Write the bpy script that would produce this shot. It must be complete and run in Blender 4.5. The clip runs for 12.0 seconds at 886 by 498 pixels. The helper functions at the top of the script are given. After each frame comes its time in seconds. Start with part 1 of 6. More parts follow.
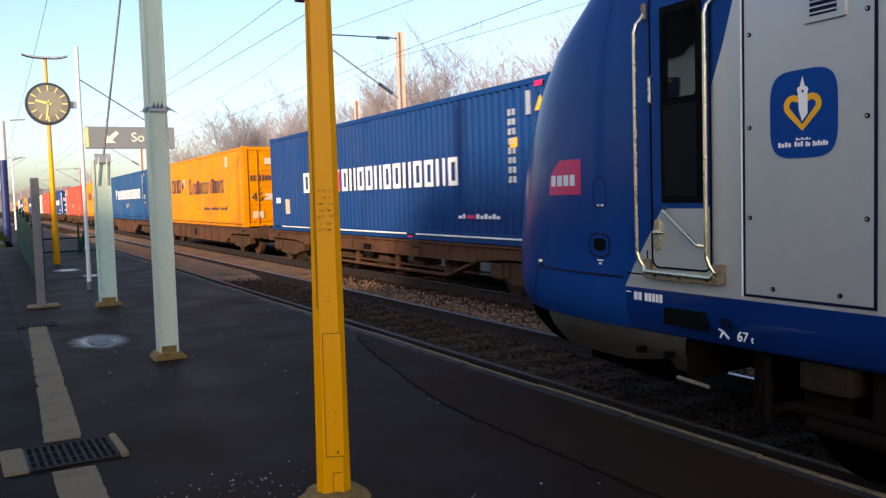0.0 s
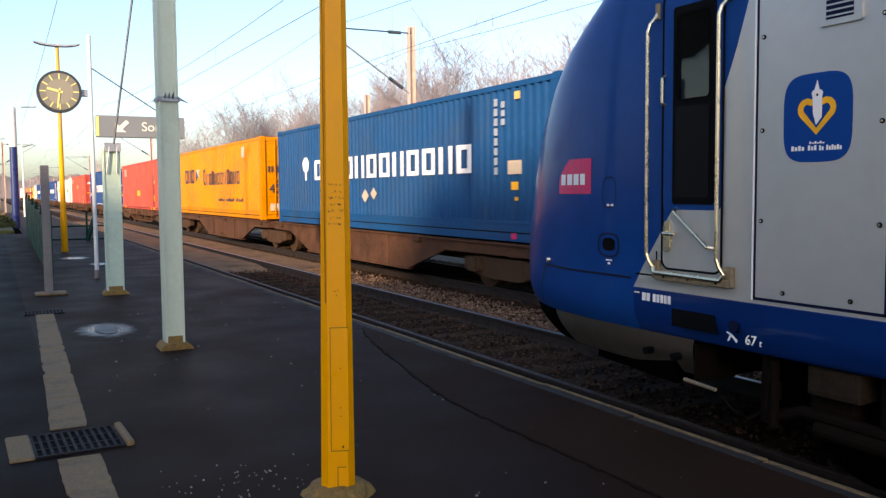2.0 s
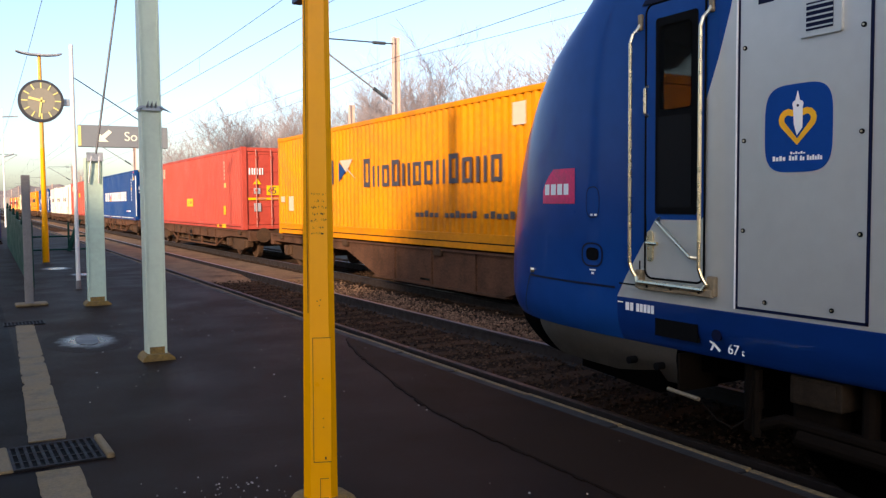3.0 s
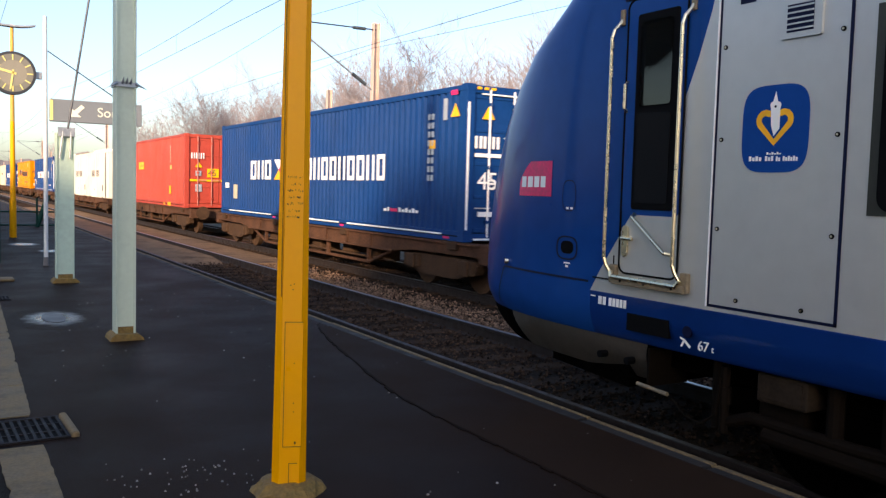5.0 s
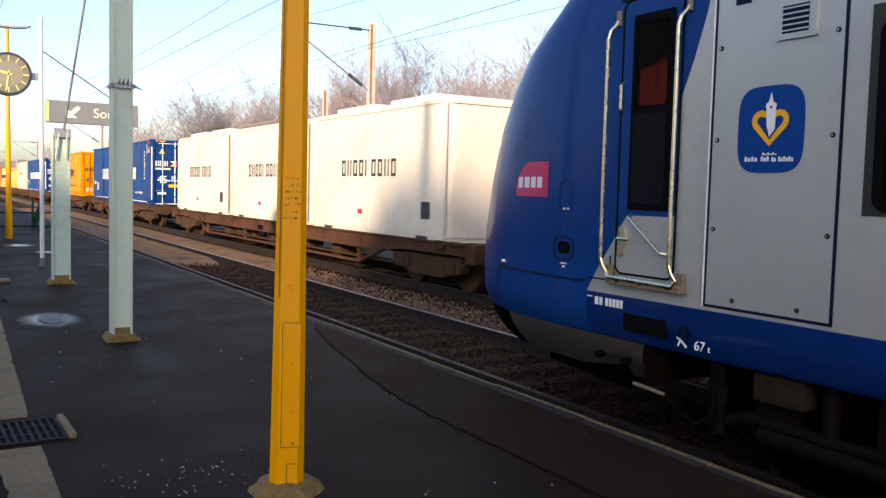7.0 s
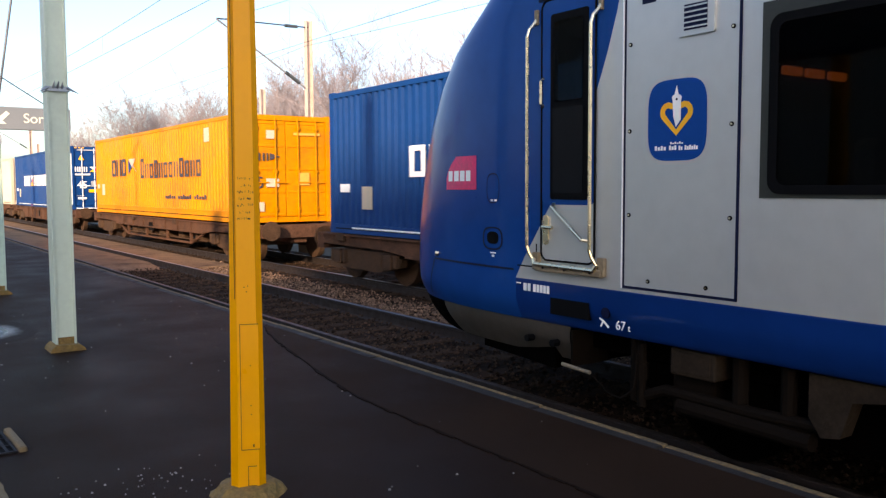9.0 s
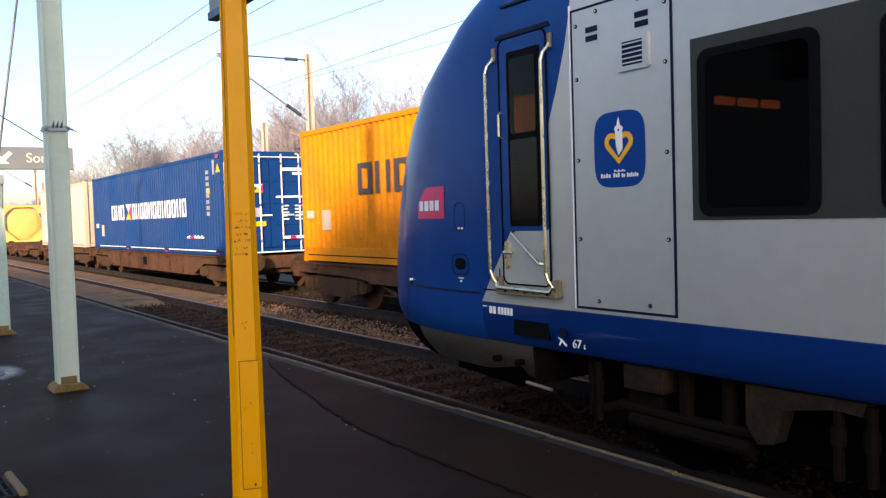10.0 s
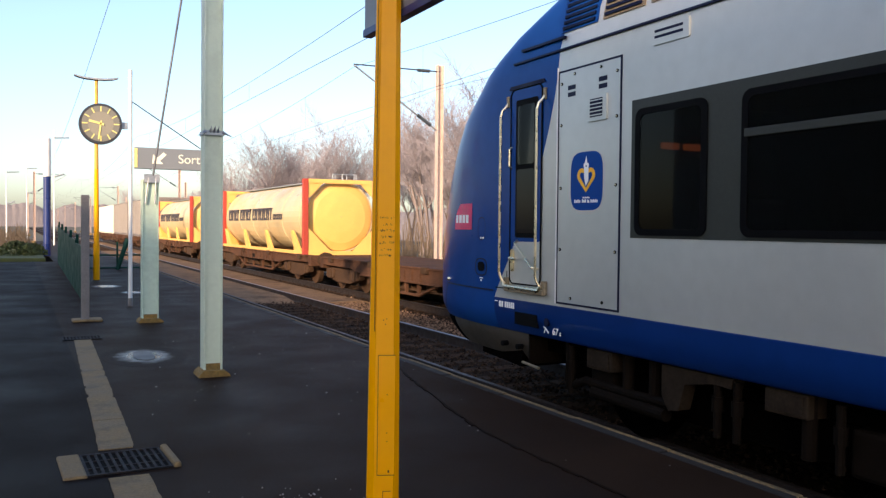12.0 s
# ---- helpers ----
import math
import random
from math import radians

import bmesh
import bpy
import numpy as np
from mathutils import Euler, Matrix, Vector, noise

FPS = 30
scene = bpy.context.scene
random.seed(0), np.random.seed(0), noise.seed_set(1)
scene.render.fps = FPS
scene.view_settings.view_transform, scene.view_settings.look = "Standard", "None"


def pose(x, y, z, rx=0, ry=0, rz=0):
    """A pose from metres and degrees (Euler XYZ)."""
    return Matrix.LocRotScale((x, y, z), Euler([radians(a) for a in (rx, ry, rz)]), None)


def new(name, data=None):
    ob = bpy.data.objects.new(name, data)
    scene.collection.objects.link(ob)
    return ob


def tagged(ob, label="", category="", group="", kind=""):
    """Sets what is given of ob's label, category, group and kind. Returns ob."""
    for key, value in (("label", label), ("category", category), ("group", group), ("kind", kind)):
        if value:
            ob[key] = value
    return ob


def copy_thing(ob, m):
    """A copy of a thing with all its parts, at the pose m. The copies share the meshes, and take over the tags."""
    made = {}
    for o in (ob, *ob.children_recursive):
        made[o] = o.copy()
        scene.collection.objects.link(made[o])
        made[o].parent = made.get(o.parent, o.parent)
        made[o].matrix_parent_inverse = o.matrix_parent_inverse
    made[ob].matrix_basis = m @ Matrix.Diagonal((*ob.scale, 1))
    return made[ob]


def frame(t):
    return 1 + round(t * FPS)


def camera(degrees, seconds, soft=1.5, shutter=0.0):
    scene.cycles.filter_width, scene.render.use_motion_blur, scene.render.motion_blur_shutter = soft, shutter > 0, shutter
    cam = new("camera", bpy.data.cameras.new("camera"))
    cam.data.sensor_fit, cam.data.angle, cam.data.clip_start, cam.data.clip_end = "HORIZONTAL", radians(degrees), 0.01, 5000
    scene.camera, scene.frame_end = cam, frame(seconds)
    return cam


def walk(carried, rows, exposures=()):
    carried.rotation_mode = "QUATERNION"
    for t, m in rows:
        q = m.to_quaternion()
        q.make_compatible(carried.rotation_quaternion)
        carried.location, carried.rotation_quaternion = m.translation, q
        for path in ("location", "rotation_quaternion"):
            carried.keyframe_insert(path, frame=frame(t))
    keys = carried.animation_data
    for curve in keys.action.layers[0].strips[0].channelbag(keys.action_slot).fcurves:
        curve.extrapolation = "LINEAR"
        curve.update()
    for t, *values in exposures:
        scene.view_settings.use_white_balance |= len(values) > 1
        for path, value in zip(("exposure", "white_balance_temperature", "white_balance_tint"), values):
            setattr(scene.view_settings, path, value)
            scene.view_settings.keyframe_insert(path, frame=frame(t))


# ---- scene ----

# ---------------- camera ----------------
cam = camera(55.19, 12.0, soft=1.35, shutter=0.1)
ROWS = [  # seconds, place, yaw, pitch, roll
    (0.0, 0.045, -0.012, 1.393, -28.45, -3.62, -1.69),
    (0.5, 0.044, 0.005, 1.392, -29.00, -4.82, -0.52),
    (1.0, 0.039, 0.005, 1.401, -27.99, -4.28, -0.68),
    (1.5, 0.028, 0.003, 1.400, -28.03, -4.31, -0.98),
    (2.0, 0.037, 0.002, 1.396, -28.01, -3.89, -0.47),
    (2.5, 0.046, -0.002, 1.393, -27.66, -2.98, -1.11),
    (3.0, 0.047, 0.006, 1.392, -29.04, -3.20, -0.44),
    (5.0, 0.040, 0.023, 1.387, -30.87, -3.91, 1.59),
    (5.5, 0.034, 0.022, 1.387, -31.09, -4.20, 1.34),
    (6.0, 0.048, 0.020, 1.390, -30.67, -4.22, 0.99),
    (6.5, 0.038, 0.015, 1.390, -30.74, -3.97, 1.20),
    (8.5, 0.005, 0.025, 1.385, -33.10, -4.15, 1.56),
    (9.0, -0.028, 0.030, 1.386, -35.00, -4.14, -0.25),
    (9.5, -0.002, 0.037, 1.384, -33.81, -2.53, -1.07),
    (10.0, 0.015, 0.044, 1.398, -34.67, -2.30, -1.77),
    (10.5, -0.006, 0.010, 1.405, -35.61, -2.41, -0.84),
    (11.0, -0.064, -0.060, 1.402, -32.97, -1.46, -0.72),
    (11.5, -0.115, -0.081, 1.397, -29.06, -1.23, -0.45),
    (12.0, -0.141, -0.082, 1.387, -26.60, -1.45, 0.57),
]
walk(cam, [(t, pose(x, y, z, 90 + pitch, 0, yaw) @ pose(0, 0, 0, 0, 0, roll)) for t, x, y, z, yaw, pitch, roll in ROWS],
     exposures=[(t, e, 7900, 18) for t, e in ((0, 1.37), (1.5, 1.5), (6.5, 1.5), (8.5, 1.65), (9.0, 1.74), (9.5, 1.7), (10.5, 1.69), (11.0, 1.67), (12, 1.53))])

# ---------------- light ----------------
SUN_TO = Vector((0.74, 0.62, -0.30)).normalized()   # the way the sunlight goes
world = bpy.data.worlds.new("world")
scene.world = world
world.use_nodes = True
wn = world.node_tree
sky = wn.nodes.new("ShaderNodeTexSky")
sky.sky_type = "NISHITA"
sky.sun_disc = False
sky.sun_elevation = math.asin(-SUN_TO.z)
sky.sun_rotation = math.atan2(-SUN_TO.x, -SUN_TO.y)
sky.air_density, sky.dust_density, sky.ozone_density = 1.0, 1.75, 4.3
wn.nodes["Background"].inputs["Strength"].default_value = 0.135
wn.links.new(sky.outputs[0], wn.nodes["Background"].inputs["Color"])
sun_data = bpy.data.lights.new("sun", "SUN")
sun_data.energy, sun_data.angle, sun_data.color = 2.35, radians(2.2), (1.0, 0.86, 0.7)
sun = new("sun", sun_data)
sun.rotation_euler = SUN_TO.to_track_quat("-Z", "Y").to_euler()
sun.location = (-20, -20, 20)

# ---------------- materials ----------------
def mat(name, base, rough=0.6, metal=0.0, var=0.25, scale=3.0, fine=40.0, bump=0.1, dirt=None, dirt_amount=0.35, per_object=0.0, rough_var=0.15, coat=0.0, dist=0.01, spec=0.5, per_island=0.0):
    """A surface with two scales of variation, optional dirt of another colour and fine relief."""
    m = bpy.data.materials.new(name)
    m.use_nodes = True
    nt = m.node_tree
    N, L = nt.nodes, nt.links
    b = N["Principled BSDF"]
    b.inputs["Metallic"].default_value = metal
    b.inputs["Specular IOR Level"].default_value = spec
    if coat:
        b.inputs["Coat Weight"].default_value = coat
        b.inputs["Coat Roughness"].default_value = 0.08
    co = N.new("ShaderNodeTexCoord")
    n1 = N.new("ShaderNodeTexNoise")
    n1.inputs["Scale"].default_value, n1.inputs["Detail"].default_value = scale, 6
    n2 = N.new("ShaderNodeTexNoise")
    n2.inputs["Scale"].default_value, n2.inputs["Detail"].default_value = fine, 4
    for n in (n1, n2):
        L.new(co.outputs["Object"], n.inputs["Vector"])
    mix = N.new("ShaderNodeMath")
    mix.operation = "ADD"
    L.new(n1.outputs["Fac"], mix.inputs[0])
    L.new(n2.outputs["Fac"], mix.inputs[1])
    ramp = N.new("ShaderNodeMapRange")
    ramp.inputs["From Min"].default_value, ramp.inputs["From Max"].default_value = 0.6, 1.4
    ramp.inputs["To Min"].default_value, ramp.inputs["To Max"].default_value = 1 - var, 1 + var
    L.new(mix.outputs[0], ramp.inputs["Value"])
    last = ramp.outputs["Result"]
    if per_object:
        info = N.new("ShaderNodeObjectInfo")
        r2 = N.new("ShaderNodeMapRange")
        r2.inputs["To Min"].default_value, r2.inputs["To Max"].default_value = 1 - per_object, 1 + per_object
        L.new(info.outputs["Random"], r2.inputs["Value"])
        mu = N.new("ShaderNodeMath")
        mu.operation = "MULTIPLY"
        L.new(last, mu.inputs[0])
        L.new(r2.outputs["Result"], mu.inputs[1])
        last = mu.outputs[0]
    if per_island:
        geo = N.new("ShaderNodeNewGeometry")
        r4 = N.new("ShaderNodeMapRange")
        r4.inputs["To Min"].default_value, r4.inputs["To Max"].default_value = 1 - per_island, 1 + per_island
        L.new(geo.outputs["Random Per Island"], r4.inputs["Value"])
        mi = N.new("ShaderNodeMath")
        mi.operation = "MULTIPLY"
        L.new(last, mi.inputs[0])
        L.new(r4.outputs["Result"], mi.inputs[1])
        last = mi.outputs[0]
    col = N.new("ShaderNodeVectorMath")
    col.operation = "SCALE"
    col.inputs[0].default_value = base
    L.new(last, col.inputs["Scale"])
    out = col.outputs[0]
    if dirt:
        n3 = N.new("ShaderNodeTexNoise")
        n3.inputs["Scale"].default_value, n3.inputs["Detail"].default_value, n3.inputs["Roughness"].default_value = scale * 0.7, 9, 0.7
        L.new(co.outputs["Object"], n3.inputs["Vector"])
        r3 = N.new("ShaderNodeMapRange")
        r3.inputs["From Min"].default_value, r3.inputs["From Max"].default_value = 0.5, 0.72
        r3.inputs["To Max"].default_value = dirt_amount
        L.new(n3.outputs["Fac"], r3.inputs["Value"])
        mx = N.new("ShaderNodeMixRGB")
        mx.inputs[2].default_value = (*dirt, 1)
        L.new(r3.outputs["Result"], mx.inputs[0])
        L.new(out, mx.inputs[1])
        out = mx.outputs[0]
    L.new(out, b.inputs["Base Color"])
    rr = N.new("ShaderNodeMapRange")
    rr.inputs["From Min"].default_value, rr.inputs["From Max"].default_value = 0.3, 0.7
    rr.inputs["To Min"].default_value, rr.inputs["To Max"].default_value = max(0.02, rough - rough_var), min(1.0, rough + rough_var)
    L.new(n1.outputs["Fac"], rr.inputs["Value"])
    L.new(rr.outputs["Result"], b.inputs["Roughness"])
    if bump:
        bp = N.new("ShaderNodeBump")
        bp.inputs["Strength"].default_value, bp.inputs["Distance"].default_value = bump, dist
        L.new(n2.outputs["Fac"], bp.inputs["Height"])
        L.new(bp.outputs[0], b.inputs["Normal"])
    return m


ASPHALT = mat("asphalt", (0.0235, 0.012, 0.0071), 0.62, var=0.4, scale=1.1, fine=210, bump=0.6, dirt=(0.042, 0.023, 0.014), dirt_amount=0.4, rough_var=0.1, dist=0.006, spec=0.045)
ASPHALT_PATH = mat("path_asphalt", (0.0125, 0.0066, 0.005), 0.6, var=0.35, scale=1.1, fine=190, bump=0.6, dirt=(0.018, 0.012, 0.0105), dirt_amount=0.2, rough_var=0.1, dist=0.006, spec=0.03)
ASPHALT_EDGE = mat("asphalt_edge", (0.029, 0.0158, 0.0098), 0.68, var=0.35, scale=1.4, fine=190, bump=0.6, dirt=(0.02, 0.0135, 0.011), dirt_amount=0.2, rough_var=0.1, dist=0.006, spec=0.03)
# dark enough to pass for asphalt up to the worn nosing
COPING = mat("coping_dark_tone", (0.012, 0.0085, 0.006), 0.85, var=0.4, scale=4, fine=60, bump=0.5, dirt=(0.02, 0.017, 0.014), dirt_amount=0.7, per_object=0.15)
NOSING = mat("worn_nosing", (0.17, 0.105, 0.042), 0.85, var=0.6, scale=14, fine=60, bump=0.5, dirt=(0.04, 0.033, 0.025), dirt_amount=0.9, per_object=0.2)
CONCRETE = mat("concrete", (0.225, 0.143, 0.064), 0.85, var=0.35, scale=4, fine=70, bump=0.5, dirt=(0.05, 0.036, 0.022), dirt_amount=0.8, per_object=0.1)
MOUND = mat("mossy_concrete", (0.25, 0.145, 0.04), 0.9, var=0.45, scale=9, fine=60, bump=0.8, dirt=(0.05, 0.06, 0.02), dirt_amount=0.7)
PITSHADE = mat("drain_pit_shade", (0.006, 0.0045, 0.004), 0.8, bump=0.2, spec=0.05)
SEAM = mat("worn_seam", (0.015, 0.0082, 0.0055), 0.8, var=0.4, scale=8, bump=0.4, spec=0.03)
CRUMB = mat("pale_crumbs", (0.22, 0.19, 0.17), 0.8, var=0.3, bump=0, per_island=0.5)


def wet_patch(name, x, y, rx, ry, sharp):
    """Asphalt that grows smoother and wetter towards the middle of a patch."""
    m = mat(name, (0.0205, 0.0104, 0.0062), 0.62, var=0.4, scale=1.1, fine=210, bump=0.6, dirt=(0.042, 0.023, 0.014), dirt_amount=0.4, spec=0.045, dist=0.006)
    N, L = m.node_tree.nodes, m.node_tree.links
    b = N["Principled BSDF"]
    co = N.new("ShaderNodeTexCoord")
    mp = N.new("ShaderNodeMapping")
    mp.vector_type = "TEXTURE"
    mp.inputs["Location"].default_value, mp.inputs["Scale"].default_value = (x, y, 0), (rx, ry, 1)
    g = N.new("ShaderNodeTexGradient")
    g.gradient_type = "SPHERICAL"
    n = N.new("ShaderNodeTexNoise")
    n.inputs["Scale"].default_value, n.inputs["Detail"].default_value = 7, 5
    L.new(co.outputs["Object"], mp.inputs["Vector"])
    L.new(co.outputs["Object"], n.inputs["Vector"])
    L.new(mp.outputs[0], g.inputs["Vector"])
    a = N.new("ShaderNodeMath")
    a.operation = "MULTIPLY_ADD"
    a.inputs[1].default_value = 0.5
    L.new(n.outputs["Fac"], a.inputs[0])
    L.new(g.outputs["Fac"], a.inputs[2])
    r = N.new("ShaderNodeMapRange")
    r.inputs["From Min"].default_value, r.inputs["From Max"].default_value = 0.5, 0.95
    r.inputs["To Min"].default_value, r.inputs["To Max"].default_value = 0.62, sharp
    L.new(a.outputs[0], r.inputs["Value"])
    L.new(r.outputs["Result"], b.inputs["Roughness"])
    r2 = N.new("ShaderNodeMapRange")
    r2.inputs["From Min"].default_value, r2.inputs["From Max"].default_value = 0.5, 0.85
    r2.inputs["To Min"].default_value, r2.inputs["To Max"].default_value = 0.045, 0.7
    L.new(a.outputs[0], r2.inputs["Value"])
    L.new(r2.outputs["Result"], b.inputs["Specular IOR Level"])
    return m


WETDARK = mat("damp_iron_cover", (0.09, 0.09, 0.09), 0.5, var=0.3, bump=0.3, spec=0.4)
IRON = mat("cast_iron", (0.022, 0.02, 0.021), 0.7, 0.0, spec=0.1, var=0.4, scale=14, fine=90, bump=0.3, dirt=(0.09, 0.05, 0.03))
YELLOW = mat("yellow_paint", (1.0, 0.395, 0.001), 0.4, spec=0.3, var=0.03, scale=2.5, fine=30, bump=0.04, dirt=(0.7, 0.26, 0.01), dirt_amount=0.2)
GROOVE = mat("dark_groove", (0.16, 0.06, 0.01), 0.8, bump=0)
INK = mat("black_ink", (0.05, 0.03, 0.01), 0.8, bump=0)
MINT = mat("pale_green_paint", (0.63, 0.7, 0.54), 0.5, var=0.06, scale=1.5, fine=25, bump=0.02, dirt=(0.33, 0.36, 0.28), dirt_amount=0.5)
MINT_OLD = mat("weathered_pale_green_paint", (0.5, 0.63, 0.5), 0.6, var=0.12, scale=1.6, fine=20, bump=0.03, dirt=(0.3, 0.27, 0.2), dirt_amount=0.5)
GREYPOST = mat("grey_weathered_steel", (0.2, 0.18, 0.17), 0.6, 0.2, var=0.25, scale=5, bump=0.1, dirt=(0.1, 0.08, 0.07))
WHITEPAINT = mat("white_paint", (0.75, 0.74, 0.7), 0.45, var=0.08, bump=0.03, dirt=(0.5, 0.48, 0.42), dirt_amount=0.3)
GALV = mat("galvanised_steel", (0.4, 0.41, 0.42), 0.45, 0.7, var=0.2, scale=8, bump=0.05)
SIGNGREY = mat("grey_sign_enamel", (0.2, 0.215, 0.225), 0.4, var=0.06, bump=0.02)
SIGNBLUE = mat("blue_sign_enamel", (0.006, 0.0225, 0.12), 0.35, var=0.06, bump=0.02)
CREAM = mat("cream_lettering", (0.86, 0.83, 0.66), 0.5, var=0.04, bump=0)
CLOCKFACE = mat("clock_dial", (0.2, 0.19, 0.155), 0.5, var=0.08, bump=0)
CLOCKRIM = mat("clock_case", (0.035, 0.037, 0.045), 0.45, var=0.1, bump=0)
CLOCKMARK = mat("clock_marks", (0.9, 0.75, 0.25), 0.5, var=0.03, bump=0)
GREENFENCE = mat("green_fence_paint", (0.004, 0.045, 0.032), 0.5, var=0.25, scale=4, bump=0.05, spec=0.1)
RAILTOP = mat("polished_rail", (0.2, 0.21, 0.23), 0.42, 1.0, var=0.1, scale=12, bump=0.02, rough_var=0.06)
# polished head too, but coloured dark to leave out its reflection
RAILUNLIT = mat("unlit_rail_head", (0.03, 0.02, 0.015), 0.6, 0.2, var=0.3, scale=9, bump=0.1)
RAILWEB = mat("rusty_rail", (0.022, 0.013, 0.0095), 0.75, 0.3, var=0.4, scale=10, bump=0.3)
SLEEPER = mat("timber_sleeper", (0.045, 0.025, 0.014), 0.9, spec=0.08, var=0.45, scale=9, fine=60, bump=0.7, per_object=0.25)
BALLAST = mat("ballast", (0.022, 0.013, 0.008), 0.95, spec=0.05, var=0.6, scale=5, fine=28, bump=1.0, dirt=(0.05, 0.036, 0.028), dirt_amount=0.7, dist=0.03)
STONE = mat("ballast_stone", (0.058, 0.035, 0.023), 0.95, spec=0.08, var=0.45, scale=3, fine=70, bump=0.4, dirt=(0.03, 0.02, 0.014), dirt_amount=0.7, per_island=0.75)
PALESTONE = mat("pale_ballast_stone", (0.19, 0.115, 0.075), 0.95, spec=0.08, var=0.4, scale=3, fine=70, bump=0.4, dirt=(0.1, 0.07, 0.05), dirt_amount=0.6, per_island=0.6)
SANDFILL = mat("sandy_and_sunlit_fill", (0.225, 0.135, 0.078), 0.95, var=0.5, scale=2.2, fine=22, bump=0.9, dirt=(0.06, 0.038, 0.025), dirt_amount=0.85, dist=0.03, spec=0.1)
EARTH = mat("earth", (0.09, 0.075, 0.045), 0.95, var=0.4, scale=0.6, fine=12, bump=0.6, dirt=(0.05, 0.06, 0.02), dirt_amount=0.6)
GRASS = mat("winter_grass", (0.075, 0.085, 0.02), 0.9, var=0.4, scale=2.5, fine=40, bump=0.8)
BARK = mat("bark", (0.22, 0.17, 0.155), 0.9, var=0.35, scale=4, fine=30, bump=0.3, per_object=0.12)
# brown twigs paled and greyed, the haze put into the colour
TWIG = mat("twigs", (0.28, 0.238, 0.245), 0.9, var=0.3, scale=2, bump=0.0, per_object=0.12)
SCRUB = mat("dry_scrub", (0.2, 0.135, 0.08), 0.95, var=0.4, scale=1.5, bump=0.0)
# pale grey carries the haze of distance over the woods
FARWOOD = mat("far_woods", (0.19, 0.165, 0.165), 1.0, var=0.2, scale=0.4, fine=3, bump=0.0)
MASTPAINT = mat("catenary_mast_steel", (0.56, 0.42, 0.35), 0.65, 0.1, var=0.2, scale=3, bump=0.1, dirt=(0.3, 0.15, 0.09), dirt_amount=0.5)
WIRE = mat("wire", (0.06, 0.065, 0.075), 0.5, 0.5, var=0.1, bump=0)
INSUL = mat("insulator", (0.05, 0.06, 0.07), 0.3, var=0.1, bump=0)
# unseen walls, kept pale to bounce light onto the pole and train
STUCCO = mat("bounce_stucco", (0.76, 0.7, 0.6), 0.9, var=0.15, scale=1.5, bump=0.2)
ROOFTILE = mat("roof_slate", (0.07, 0.06, 0.06), 0.7, var=0.3, scale=4, bump=0.3)

TBLUE = mat("train_blue", (0.0, 0.05, 0.225), 0.3, var=0.1, scale=1.2, fine=6, bump=0, spec=0.02, rough_var=0.03, coat=0.24)
TGREY = mat("train_grey", (0.54, 0.55, 0.525), 0.34, 0.5, spec=0.7, var=0.06, scale=0.7, fine=9, bump=0, rough_var=0.02)
TDARK = mat("train_window_band", (0.032, 0.036, 0.031), 0.42, var=0.12, scale=3, bump=0.02, spec=0.25)
TGLASS = mat("dark_glass", (0.006, 0.006, 0.007), 0.04, var=0.1, bump=0.0, rough_var=0.02, spec=0.12)
# dark brown stands for the missing light in cab and saloon
INNER = mat("unlit_interior", (0.04, 0.02, 0.013), 0.8, var=0.3, scale=3, bump=0.05)
CLEAR = bpy.data.materials.new("tinted_glass")
CLEAR.use_nodes = True
cn = CLEAR.node_tree
c_see, c_gloss, c_fres, c_mix = cn.nodes.new("ShaderNodeBsdfTransparent"), cn.nodes.new("ShaderNodeBsdfGlossy"), cn.nodes.new("ShaderNodeFresnel"), cn.nodes.new("ShaderNodeMixShader")
c_see.inputs["Color"].default_value = (0.34, 0.33, 0.31, 1)
c_gloss.inputs["Roughness"].default_value = 0.02
c_fres.inputs["IOR"].default_value = 1.18
cn.links.new(c_fres.outputs[0], c_mix.inputs[0])
cn.links.new(c_see.outputs[0], c_mix.inputs[1])
cn.links.new(c_gloss.outputs[0], c_mix.inputs[2])
cn.links.new(c_mix.outputs[0], cn.nodes["Material Output"].inputs["Surface"])
LAMPGLOW = bpy.data.materials.new("cabin_lamp")
LAMPGLOW.use_nodes = True
LAMPGLOW.node_tree.nodes["Principled BSDF"].inputs["Base Color"].default_value = (0.8, 0.4, 0.2, 1)
LAMPGLOW.node_tree.nodes["Principled BSDF"].inputs["Emission Color"].default_value = (1.0, 0.25, 0.06, 1)
LAMPGLOW.node_tree.nodes["Principled BSDF"].inputs["Emission Strength"].default_value = 0.12
TSEAL = mat("rubber_seal", (0.004, 0.004, 0.0045), 0.7, var=0.1, bump=0, spec=0.05)
NAVY = mat("navy_trim", (0.003, 0.006, 0.03), 0.5, var=0.1, bump=0, spec=0.15)
CHROME = mat("brass_tinted_steel", (0.82, 0.7, 0.48), 0.28, 1.0, var=0.1, scale=9, bump=0, rough_var=0.05)
FRAMEMETAL = mat("worn_step_metal", (0.25, 0.19, 0.12), 0.55, 0.3, var=0.3, scale=12, bump=0.1)
# near black: the shade under the train is put into this colour
UNDER = mat("underframe_shade", (0.0012, 0.0009, 0.0007), 0.85, 0.0, var=0.4, scale=5, bump=0.3, dirt=(0.003, 0.002, 0.0013), dirt_amount=0.5, spec=0.01)
CHIN = mat("chin_grey", (0.055, 0.045, 0.035), 0.7, var=0.3, scale=5, bump=0.1, dirt=(0.06, 0.05, 0.04), dirt_amount=0.6)
